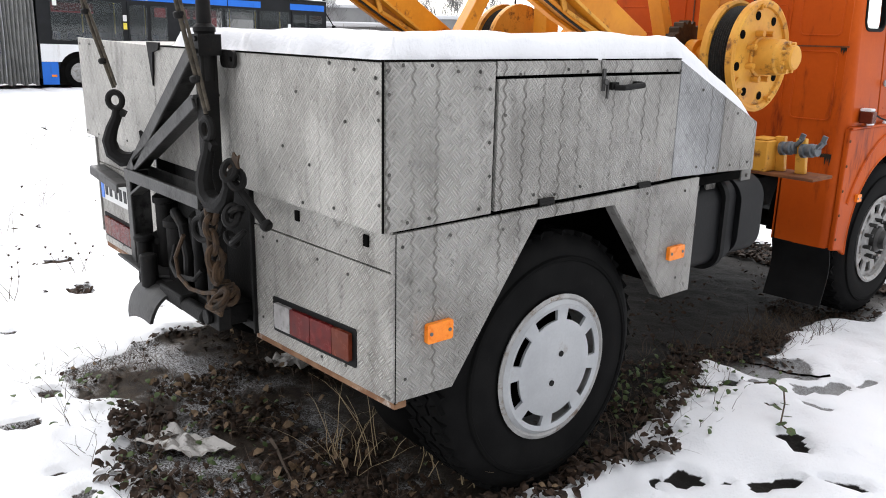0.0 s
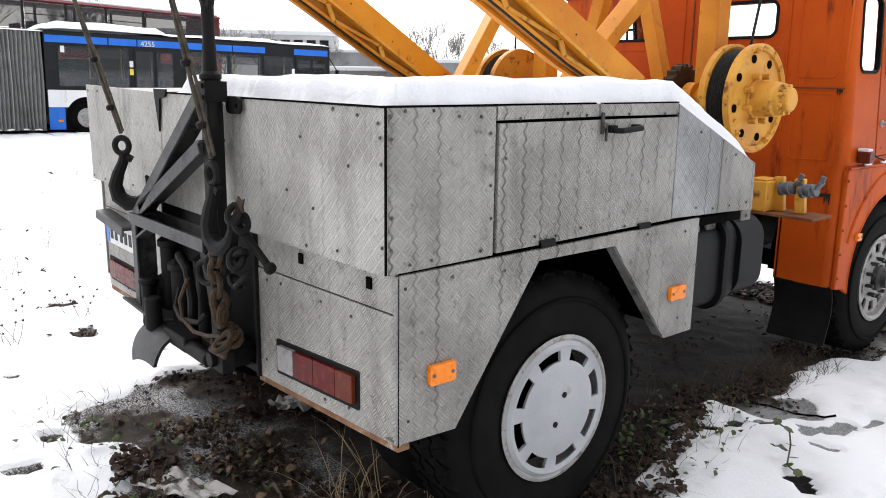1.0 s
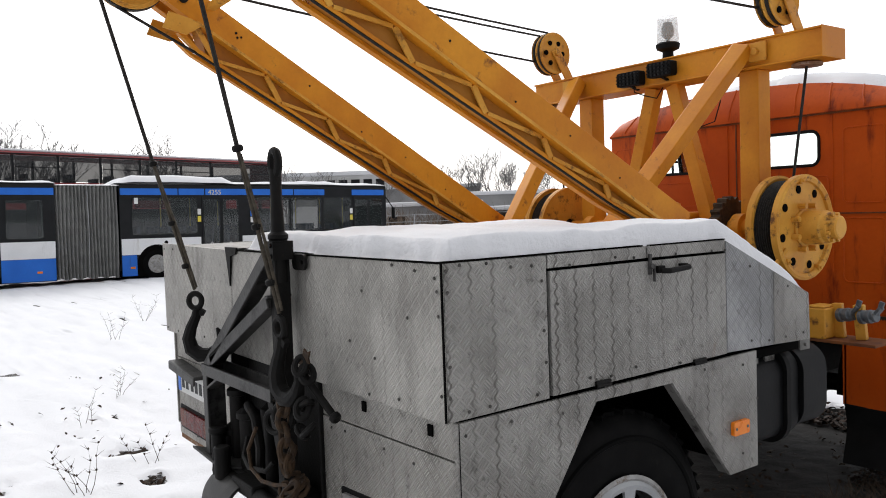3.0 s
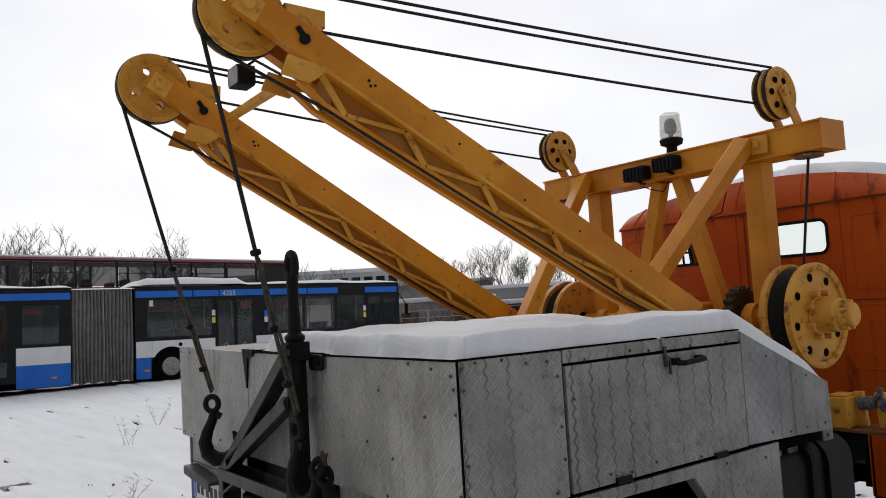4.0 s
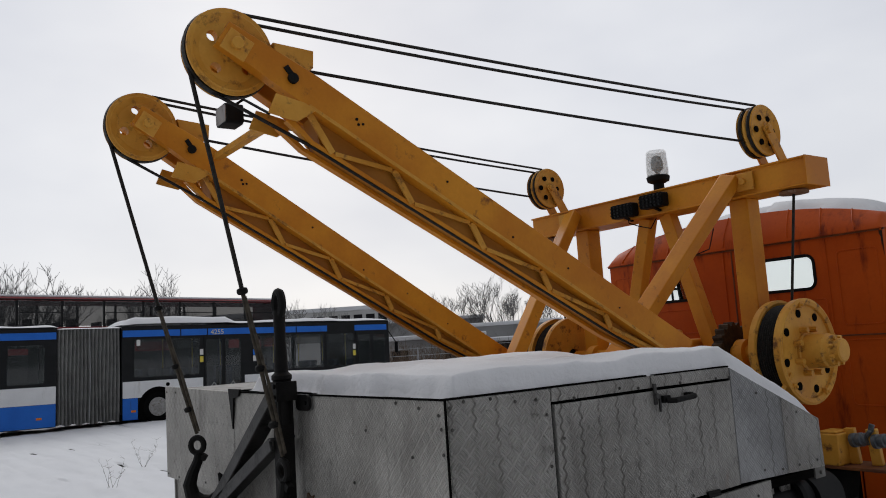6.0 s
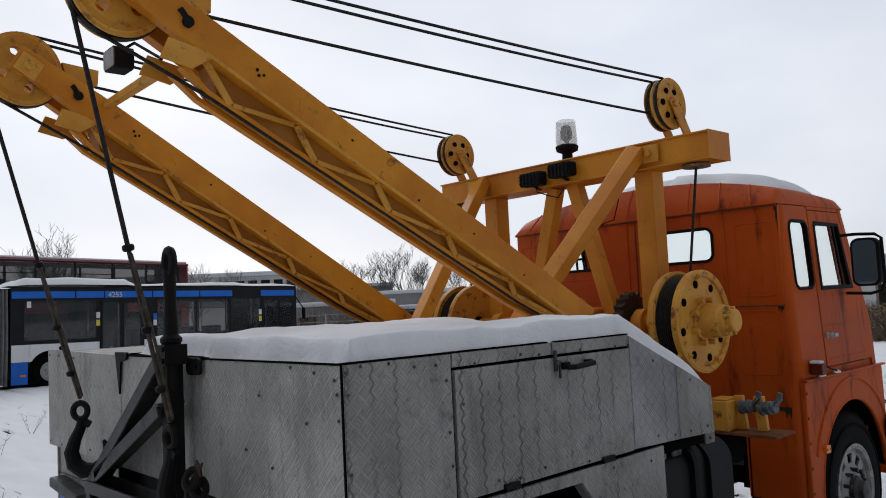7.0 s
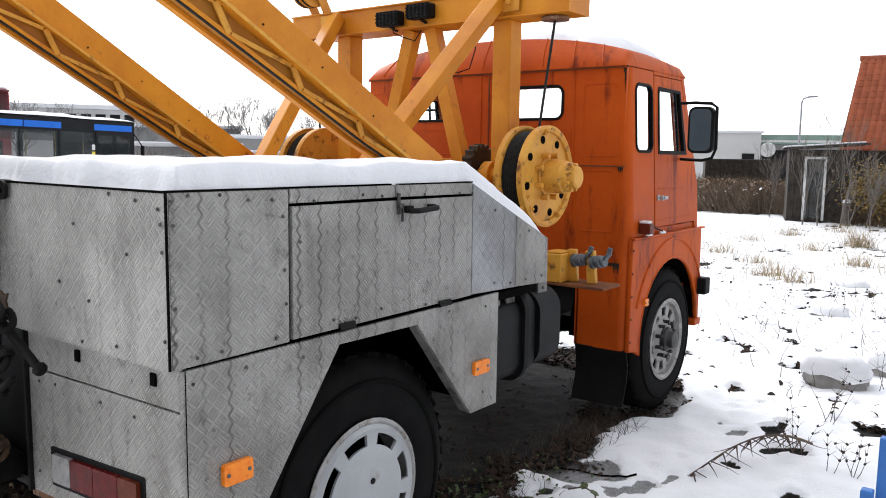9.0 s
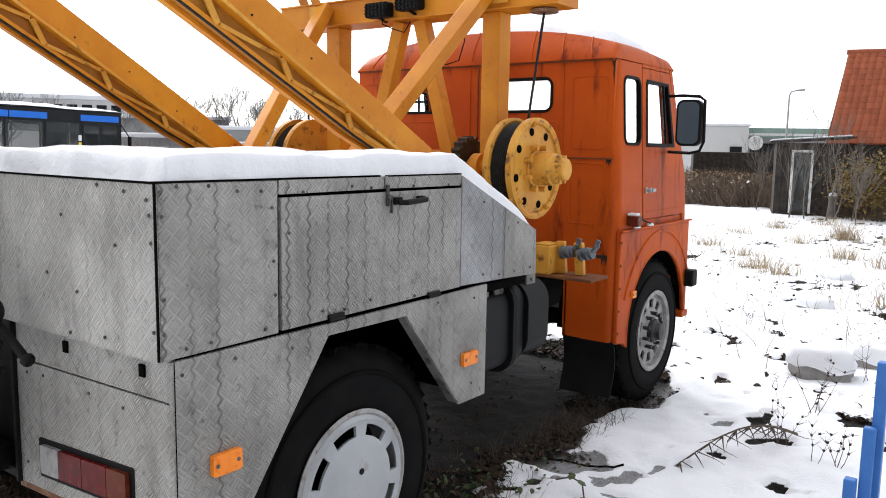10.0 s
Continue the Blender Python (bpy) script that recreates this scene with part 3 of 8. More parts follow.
# deck underside near-black, the shade below it put into its colour
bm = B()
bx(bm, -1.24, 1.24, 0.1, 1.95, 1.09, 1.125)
part("deck_floor", bm, "gap_and_shade", truck)

# unseen engine mass, added to block light from the far side
bm = B()
bx(bm, -0.44, 0.44, 1.95, 4.3, 0.80, 0.83)
bx(bm, -0.30, 0.30, 2.9, 4.3, 0.42, 0.80)
lathe(bm, [(0.10, 1.3), (0.13, 1.35), (0.13, 1.75), (0.18, 1.85), (0.22, 2.3), (0.24, 2.9)], (0, 0, 0.62), (0, 1, 0), 16)
part("engine_and_gearbox", bm, "black_steel", truck, "oily black engine and gearbox, added unseen under the cab to block light", 0.02)

# body: upper box
body = part("body_frame", (lambda b: (bx(b, -1.27, 1.27, 0.03, 1.34, 1.14, 1.585), b)[1])(B()), "gap_and_shade", truck)


def side_panel(name, pts, mat, x, thick=0.012, label="", bevel=0.002, holes=()):
    bm = B()
    sheet(bm, pts, holes, lambda a, b: V(x, a, b), (-thick if x > 0 else thick, 0, 0))
    return part(name, bm, mat, body, label, bevel)


def rear_panel(name, pts, mat, y, thick=0.012, label="", bevel=0.002, holes=(), parent=None):
    bm = B()
    sheet(bm, pts, holes, lambda a, b: V(a, y, b), (0, thick, 0))
    return part(name, bm, mat, parent or body, label, bevel)


# rear sheets use the paler copy, their extra light put into the colour
rear_panel("rear_panel", [(-1.31, 1.135), (-0.315, 1.135), (-0.315, 1.60), (-1.31, 1.615)], "plate_rear_lit", 0.0)
rear_panel("rear_panel", [(-0.305, 1.135), (1.31, 1.135), (1.31, 1.60), (-0.305, 1.60)], "plate_rear_lit", -0.002)
for s in (1, -1):
    x = s * W
    side_panel("side_panel", [(0.004, 1.138), (0.404, 1.145), (0.404, 1.598), (0.004, 1.60)], "plate", x)
    side_panel("top_strip", [(0.410, 1.556), (0.878, 1.558), (0.878, 1.600), (0.410, 1.600)], "plate_dark" if s < 0 else "plate", x)
    side_panel("top_strip", [(0.883, 1.558), (1.330, 1.556), (1.330, 1.598), (0.883, 1.600)], "plate", x)
    door = side_panel("locker_door", [(0.416, 1.150), (1.328, 1.162), (1.328, 1.547), (0.416, 1.547)], "plate", x + s * 0.003, 0.016)
    side_panel("patch_panel", [(1.334, 1.164), (1.648, 1.155), (1.648, 1.457), (1.334, 1.595)], "plate_bright", x + s * 0.001, label="brighter newer aluminium sheet")
    side_panel("nose_panel", [(1.652, 1.155), (1.920, 1.145), (1.912, 1.342), (1.652, 1.455)], "plate", x)
    bm = B()
    for y0 in (0.937, 1.063):
        bx(bm, x + s * 0.004, x + s * 0.02, y0 - 0.018, y0 + 0.018, 1.503, 1.528)
    tube(bm, [(x + s * 0.02, 0.932, 1.511), (x + s * 0.045, 0.947, 1.511), (x + s * 0.045, 1.053, 1.517), (x + s * 0.02, 1.068, 1.517)], 0.010, 10)
    h = part("handle", bm, "black_steel", door, "dark worn bow handle", 0.002)
    bm = B()
    bx(bm, x + s * 0.003, x + s * 0.010, 0.882, 0.896, 1.50, 1.572)
    cyl(bm, (x + s * 0.010, 0.889, 1.53), (x + s * 0.020, 0.889, 1.53), 0.010, seg=12)
    bx(bm, x + s * 0.010, x + s * 0.018, 0.898, 0.905, 1.475, 1.535)
    part("latch", bm, "frame_grey", door, "", 0.001)
    for y0 in (0.64, 1.155):
        bm = B()
        bx(bm, x, x + s * 0.012, y0 - 0.035, y0 + 0.035, 1.148, 1.168)
        cyl(bm, (x + s * 0.01, y0 - 0.035, 1.152), (x + s * 0.01, y0 + 0.035, 1.152), 0.006, seg=8)
        part("hinge", bm, "black_steel", door)
# sloping deck at the nose and the deck lid under the snow
bm = B()
sheet(bm, [(-1.30, 0.0), (1.30, 0.0), (1.30, 0.632), (-1.30, 0.632)], (), lambda a, b: V(a, 1.332 + b * 0.917, 1.590 - b * 0.399), (0, 0, -0.012))
part("nose_deck", bm, "plate_dark", body, bevel=0.002)
bm = B()
bx(bm, -1.302, 1.302, 0.012, 1.332, 1.586, 1.598)
part("deck_lid", bm, "plate_dark", body, bevel=0.002)
bm = B()
bx(bm, -1.29, 1.29, 1.902, 1.912, 1.15, 1.335)
part("nose_panel", bm, "plate_dark", body, bevel=0.002)

# body: lower part
for s in (1, -1):
    x = s * (W - 0.001)
    side_panel("lower_side_panel", [(0.036, 1.131), (0.036, 0.618), (0.265, 0.609), (0.615, 1.098), (1.006, 1.098), (1.344, 0.684), (1.528, 0.684), (1.528, 1.148)], "plate", x, 0.014)
    bm = B()
    rim_ = ((0.036, 0.62), (0.265, 0.612), (0.615, 1.10), (1.006, 1.10), (1.344, 0.686), (1.528, 0.686))
    for (a0, b0), (a1, b1) in zip(rim_, rim_[1:]):
        bar(bm, (x - s * 0.034, a0, b0 + 0.004), (x - s * 0.034, a1, b1 + 0.004), 0.04, 0.005)
    part("arch_lip", bm, "plate_dark", body)
    # liner panels near-black: the arch's shade is put into their colour
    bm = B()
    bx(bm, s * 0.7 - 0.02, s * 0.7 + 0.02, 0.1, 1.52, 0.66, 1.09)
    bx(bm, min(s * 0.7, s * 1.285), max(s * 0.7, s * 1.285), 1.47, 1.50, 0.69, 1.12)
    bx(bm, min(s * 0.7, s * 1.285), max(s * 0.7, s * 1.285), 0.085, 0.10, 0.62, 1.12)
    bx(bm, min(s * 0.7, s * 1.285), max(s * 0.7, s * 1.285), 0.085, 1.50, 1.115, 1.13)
    part("wheel_liner", bm, "gap_and_shade", body)
# lower rear sheets too carry the rear's light in their paler colour
rear_panel("lower_rear_panel", [(0.44, 0.572), (1.306, 0.612), (1.306, 1.008), (0.44, 0.992)], "plate_rear_lit", 0.045)
rear_panel("lower_rear_strip", [(0.44, 0.997), (1.306, 1.013), (1.306, 1.131), (0.44, 1.131)], "plate_rear_lit", 0.047)
rear_panel("lower_rear_panel", [(-1.306, 0.56), (-0.44, 0.56), (-0.44, 0.985), (-1.306, 0.985)], "plate_rear_lit", 0.045)
rear_panel("lower_rear_strip", [(-1.306, 0.99), (-0.44, 0.99), (-0.44, 1.131), (-1.306, 1.131)], "plate_rear_lit", 0.047)
for x0 in (0.763, 1.163):
    bm = B()
    bx(bm, x0 - 0.012, x0 + 0.012, 0.040, 0.05, 1.065, 1.10)
    part("drain_slot", bm, "gap_and_shade", body)
bm = B()
bar(bm, (0.42, 0.072, 0.558), (1.298, 0.072, 0.600), 0.045, 0.024)
part("rear_sill", bm, "rust", body, "rusty flaking steel sill", 0.003)
bm = B()
bar(bm, (-1.306, 0.075, 0.545), (-0.42, 0.075, 0.545), 0.05, 0.03)
part("rear_sill", bm, "rust", body, "rusty flaking steel sill", 0.003)
bm = B()
bx(bm, -0.44, 0.44, 0.11, 0.13, 0.575, 1.13)
for s in (-1, 1):
    bx(bm, s * 0.44 - 0.008, s * 0.44 + 0.008, 0.03, 0.13, 0.570, 1.13)
bx(bm, -0.43, 0.43, 0.05, 0.17, 0.565, 0.60)
part("recess_plate", bm, "black_steel", body, bevel=0.003)
# dark open seam along the corner and under the deck edge
bm = B()
bx(bm, W - 0.004, W + 0.0008, -0.0030, 0.0035, 1.14, 1.602)
bx(bm, W - 0.005, W + 0.0003, 0.0425, 0.0455, 0.612, 1.131)
bx(bm, -0.30, W, -0.006, 0.004, 1.598, 1.604)
bx(bm, W - 0.02, W + 0.0006, 0.0, 0.86, 1.599, 1.6045)
bx(bm, W - 0.02, W + 0.0006, 0.90, 1.33, 1.5985, 1.603)
part("corner_seam", bm, "gap_and_shade", body)
# a bent flap at the joint of the two halves
bm = B()
sheet(bm, [(-0.335, 1.615), (-0.20, 1.615), (-0.215, 1.585), (-0.275, 1.575), (-0.295, 1.44)], (), lambda a, b: V(a, -0.006, b), (0, -0.008, 0))
part("bent_flap", bm, "black_steel", body)

# rivets
bm = B()
lathe(bm, [(0.0055, 0), (0.0055, 0.0015), (0.004, 0.0035), (0.001, 0.0042)], (0, 0, 0), (0, 0, 1), 8)
rivet_mesh = mesh_of(bm, "rivet", "rivet", 40)


def rivet(p, facing):
    if random.random() < 0.38:
        return
    o = new("rivet", rivet_mesh)
    o.parent = body
    f = Vector(facing)
    along = V(-f.y, f.x, 0) * random.uniform(-0.02, 0.02) + V(0, 0, random.uniform(-0.012, 0.012))
    o.matrix_basis = Matrix.Translation(Vector(p) + along) @ Vector(facing).to_track_quat("Z", "Y").to_matrix().to_4x4()


random.seed(4)
for z in (1.165, 1.22, 1.30, 1.37, 1.45, 1.52, 1.575):
    rivet((W + 0.001, 0.03, z), (1, 0, 0))
    rivet((1.28, -0.004, z - 0.01), (0, -1, 0))
for y in (0.08, 0.16, 0.26, 0.36):
    rivet((W + 0.001, y, 1.58), (1, 0, 0)), rivet((W + 0.001, y, 1.165), (1, 0, 0))
for z in (1.25, 1.36, 1.46, 1.53):
    rivet((W + 0.001, 0.398, z), (1, 0, 0)), rivet((W + 0.006, 0.45, z - 0.02), (1, 0, 0))
for y in (0.5, 0.6, 0.7, 0.8, 0.95, 1.05, 1.15, 1.25, 1.33):
    rivet((W + 0.001, y, 1.566), (1, 0, 0)), rivet((W + 0.006, y, 1.18), (1, 0, 0))
for y in (1.4, 1.5, 1.6, 1.75, 1.85):
    rivet((W + 0.002, y, 1.56 - max(0, y - 1.35) * 0.42), (1, 0, 0)), rivet((W + 0.002, y, 1.18), (1, 0, 0))
for x in (0.62, 0.75, 0.9, 1.05, 1.17, -0.5, -0.7, -0.9, -1.1, -1.25):
    rivet((x, -0.004, 1.575), (0, -1, 0)), rivet((x, -0.004, 1.165), (0, -1, 0))
for x, z in ((0.858, 1.488), (0.78, 1.33), (0.95, 1.27), (0.72, 1.24), (1.12, 1.42)):
    rivet((x, -0.004, z), (0, -1, 0))
for x in (0.5, 0.62, 0.75, 0.9, 1.05, 1.2, -0.6, -0.8, -1.0, -1.2):
    rivet((x, 0.044, 0.965), (0, -1, 0)), rivet((x, 0.044, 0.64 if x > 0 else 0.6), (0, -1, 0))
for y, z in ((0.08, 1.1), (0.25, 1.1), (0.45, 1.1), (0.08, 0.9), (0.08, 0.68), (1.45, 1.11), (1.53, 0.95), (1.42, 0.75), (1.2, 1.11)):
    rivet((W, y, z), (1, 0, 0))


# lamps on the body
def side_marker(parent, x, y, z, dy, dz, face=1):
    bm = B()
    sheet(bm, rrect(y - dy, y + dy, z - dz, z + dz, 0.008), (), lambda a, b: V(x, a, b), (face * 0.016, 0, 0))
    o = part("side_marker", bm, "marker", parent, "orange reflector with two screws", 0.004)
    for k in (-0.72, 0.72):
        bm = B()
        cyl(bm, (x + face * 0.015, y + k * dy, z), (x + face * 0.0185, y + k * dy, z), 0.006, seg=10)
        part("screw", bm, "coupling", o)
    return o


for s in (1, -1):
    side_marker(truck, s * W, 0.200, 0.812, 0.050, 0.031, s)
    side_marker(truck, s * W, 1.399, 0.864, 0.050, 0.027, s)
for x0, z0, tilt in ((0.60, 0.640, 0.062), (-1.245, 0.612, 0.0)):
    flip = x0 < 0
    t3 = lambda a, b: V(x0 + a, 0.042, z0 + b + tilt * a)
    bm = B()
    sheet(bm, rrect(-0.026, 0.508, -0.014, 0.116, 0.010), (), t3, (0, 0.02, 0))
    lamp = part("tail_lamp", bm, "seal", truck, "red rear lamp cluster with a clouded white end", 0.002)
    cells = [(0.006, 0.115, "lens_white"), (0.118, 0.25, "lens_red"), (0.253, 0.385, "lens_red"), (0.388, 0.486, "lens_amber")]
    for a0, a1, mt in cells:
        if flip:
            a0, a1 = 0.492 - a1, 0.492 - a0
            mt = "lens_amber" if mt == "lens_white" else mt
        bm = B()
        sheet(bm, rrect(a0, a1, 0.006, 0.099, 0.006), (), lambda a, b: V(x0 + a, 0.0415, z0 + b + tilt * a), (0, -0.014, 0))
        part("lens", bm, mt, lamp, bevel=0.004)

# number plate with its lamp bar; the characters are plain bars
bm = B()
sheet(bm, rrect(-1.28, -0.76, 0.80, 0.915, 0.008), (), lambda a, b: V(a, 0.040, b), (0, 0.005, 0))
np_ = part("number_plate", bm, "plate_white", truck, "dirty white number plate with a blue end band")
bm = B()
bx(bm, -1.277, -1.235, 0.0375, 0.041, 0.805, 0.91)
part("blue_band", bm, "bus_blue", np_)
for i, x0 in enumerate((-1.215, -1.15, -1.07, -1.005, -0.94, -0.875, -0.81)):
    bm = B()
    bx(bm, x0, x0 + 0.036, 0.0375, 0.041, 0.828, 0.888)
    part("character_bar", bm, "bus_black", np_)
bm = B()
bar(bm, (-1.22, 0.01, 0.975), (-0.79, 0.0, 0.945), 0.075, 0.02)
bar(bm, (-1.22, -0.024, 0.96), (-0.79, -0.034, 0.93), 0.012, 0.045)
part("lamp_bar", bm, "frame_grey", truck, "grey steel step above the number plate", 0.006)


# ---- wheels ----
def tyre_mesh(bm, x, y, z, R, width, side):
    """A truck tyre whose outer face is at x on the given side."""
    prof = [(0.255, 0.0), (0.29, 0.012), (0.33, 0.016), (R - 0.10, 0.014), (R - 0.055, 0.0), (R - 0.02, -0.022), (R - 0.006, -0.05), (R - 0.006, -width + 0.05), (R - 0.02, -width + 0.022), (R - 0.06, -width), (0.30, -width - 0.01), (0.255, -width + 0.01)]
    lathe(bm, [(r, h * side) for r, h in prof], (x, y, z), (1, 0, 0), 64, close=True)


def wheel(x, y, z, R, side, cap):
    w = new("wheel")
    w.parent = truck
    bm = B()
    tyre_mesh(bm, x, y, z, R, 0.25, side)
    part("tyre", bm, "rubber_side", w, "worn black truck tyre")
    bm = B()
    n = 56
    for i in range(n):
        a = math.tau * i / n
        for k, off in ((-0.055, 0.0), (-0.125, 0.5), (-0.195, 0.0)):
            aa = a + off * math.tau / n
            c = V(0, math.cos(aa), math.sin(aa))
            t = V(0, -math.sin(aa), math.cos(aa))
            p = V(x + side * k, y, z) + c * (R - 0.01)
            bar(bm, p - t * 0.016 - V(0.008 * (1 if i % 2 else -1), 0, 0), p + t * 0.016 + V(0.008 * (1 if i % 2 else -1), 0, 0), 0.056, 0.022, c)
    part("tread", bm, "rubber", w)
    # raised ring on the sidewall
    bm = B()
    lathe(bm, [(R - 0.105, 0.013 * side), (R - 0.10, 0.019 * side), (R - 0.088, 0.019 * side), (R - 0.083, 0.011 * side)], (x, y, z), (1, 0, 0), 64)
    bmesh.ops.delete(bm, geom=[f for f in bm.faces if len(f.verts) > 4], context="FACES_ONLY")
    part("sidewall_ring", bm, "rubber", w)
    bm = B()
    lathe(bm, [(0.262, 0.006 * side), (0.275, 0.018 * side), (0.262, 0.024 * side), (0.245, 0.012 * side), (0.235, -0.05 * side), (0.235, -0.2 * side), (0.26, -0.22 * side)], (x, y, z), (1, 0, 0), 48, close=True)
    part("rim", bm, "rim", w, "silver steel rim with rust spots")
    bm = B()
    rad = [0.012, 0.045, 0.135, 0.172, 0.182, 0.222, 0.240, 0.256] if cap else [0.012, 0.06, 0.110, 0.132, 0.155, 0.215, 0.246, 0.262]
    hgt = [0.032, 0.032, 0.031, 0.028, 0.026, 0.024, 0.030, 0.016] if cap else [0.004, 0.004, 0.0, -0.016, -0.012, -0.010, -0.012, -0.022]
    n, slots = 144, 8 if cap else 10
    grid = [[bm.verts.new((x + side * hgt[j], y + rad[j] * math.cos(math.tau * i / n), z + rad[j] * math.sin(math.tau * i / n))) for i in range(n)] for j in range(len(rad))]
    for j in range(len(rad) - 1):
        for i in range(n):
            ph = (i + 0.5) / n * slots + (0.18 if cap else 0)
            u = abs(ph % 1 - 0.5)
            if j == 4 and u < (0.33 if cap else 0.27):
                continue
            k = (i + 1) % n
            bm.faces.new((grid[j][i], grid[j][k], grid[j + 1][k], grid[j + 1][i]))
    bm.faces.new(grid[0])
    bmesh.ops.recalc_face_normals(bm, faces=bm.faces[:])
    bmesh.ops.solidify(bm, geom=bm.faces[:], thickness=0.012)
    disc = part("hubcap" if cap else "wheel_disc", bm, "hubcap" if cap else "rim", w, "flat silver hubcap with eight slots" if cap else "silver wheel disc with round vent holes", 0.0, 30)
    # near-black disc, shade behind the wheel's openings put into its colour
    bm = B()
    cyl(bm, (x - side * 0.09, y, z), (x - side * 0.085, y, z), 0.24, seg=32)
    part("brake_drum", bm, "gap_and_shade", w)
    if cap:
        for dy, dz in ((0.021, 0.052), (-0.021, -0.052)):
            bm = B()
            cyl(bm, (x + side * 0.028, y + dy, z + dz), (x + side * 0.036, y + dy, z + dz), 0.011, seg=12)
            part("hubcap_bolt", bm, "black_steel", disc)
    else:
        bm = B()
        lathe(bm, [(0.085, -0.02 * side), (0.08, 0.03 * side), (0.06, 0.045 * side), (0.055, 0.075 * side), (0.03, 0.08 * side)], (x, y, z), (1, 0, 0), 24)
        part("hub", bm, "frame_grey", w, "grimy protruding wheel hub")
        for i in range(10):
            a = math.tau * (i + 0.5) / 10
            bm = B()
            cyl(bm, (x - side * 0.012, y + 0.118 * math.cos(a), z + 0.118 * math.sin(a)), (x + side * 0.034, y + 0.118 * math.cos(a), z + 0.118 * math.sin(a)), 0.013, seg=6)
            part("wheel_nut", bm, "frame_grey", w)


for s in (1, -1):
    wheel(s * 1.235, 0.797, 0.515, 0.497, s, True)
    wheel(s * 1.07, 3.93, 0.49, 0.485, s, False)
    w2 = new("inner_wheel")
    w2.parent = truck
    bm = B()
    tyre_mesh(bm, s * 0.93, 0.797, 0.515, 0.497, 0.23, s)
    part("tyre", bm, "rubber", w2)

# ---- fuel tank and brackets ----
for s in (1, -1):
    bm = B()
    sheet(bm, rrect(0.80, 1.23, 0.70, 1.085, 0.09, 8), (), lambda a, b: V(s * a, 1.60, b), (0, 0.36, 0))
    tank = part("fuel_tank", bm, "tank", truck, "black round-edged fuel tank", 0.03)
    bm = B()
    sheet(bm, rrect(0.78, 1.25, 0.68, 1.105, 0.10, 8), (rrect(0.80, 1.232, 0.70, 1.087, 0.09, 8),), lambda a, b: V(s * a, 1.84, b), (0, 0.03, 0))
    part("strap", bm, "seal", tank)
    bm = B()
    sheet(bm, rrect(0.80, 1.25, 0.72, 1.09, 0.11, 8), (), lambda a, b: V(s * a, 1.97, b), (0, 0.19, 0))
    part("air_reservoir", bm, "tank", truck, "second black tank with rounded shoulders", 0.03)
    for y0, y1, z0 in ((1.66, 1.70, 1.05), (1.75, 1.82, 1.03), (2.02, 2.10, 1.0)):
        bm = B()
        bx(bm, s * 1.2 - 0.006, s * 1.2 + 0.006, y0, y1, z0, 1.15)
        cyl(bm, (s * 1.2, (y0 + y1) / 2, z0 + 0.09), (s * 1.216, (y0 + y1) / 2, z0 + 0.09), 0.008, seg=8)
        part("bracket", bm, "plate_dark", truck, bevel=0.002)

# ---- lever stand between body and cab ----
bm = B()
bx(bm, 0.5, 1.33, 2.44, 2.64, 1.035, 1.05)
platform = part("platform_plate", bm, "orange_rust", truck, "rusty oily steel ledge", 0.003)
bm = B()
bx(bm, 0.985, 1.09, 2.44, 2.56, 1.05, 1.20)
bx(bm, 0.995, 1.08, 2.445, 2.555, 1.20, 1.212)
part("valve_box", bm, "yellow_old", truck, "yellow steel valve box", 0.006)
for k, x0 in enumerate((1.13, 1.235)):
    lever = new("trailer_coupling")
    lever.parent = truck
    bm = B()
    bar(bm, (x0 - 0.02, 2.55, 1.05), (x0 - 0.03, 2.54, 1.22), 0.05, 0.03, (0, 1, 0))
    part("stand", bm, "yellow_old", lever, "", 0.004)
    bm = B()
    lathe(bm, [(0.024, -0.02), (0.034, -0.018), (0.034, 0.0), (0.026, 0.004), (0.026, 0.012), (0.033, 0.016), (0.033, 0.036), (0.024, 0.042), (0.03, 0.05), (0.028, 0.062)], (x0, 2.53, 1.165), (1, -0.1, 0.15), 18)
    part("cap", bm, "coupling", lever, "grey cast air coupling head")
    bm = B()
    bar(bm, (x0 + 0.045, 2.53, 1.17), (x0 + 0.085, 2.52, 1.215), 0.035, 0.015)
    bar(bm, (x0 + 0.08, 2.52, 1.212), (x0 + 0.09, 2.52, 1.245), 0.025, 0.012, (0, 1, 0))
    part("lever", bm, "coupling", lever, "", 0.003)


# ---- the two crane booms ----
TIP_Y, TIP_Z = {1: -0.296, -1: -0.312}, 2.830


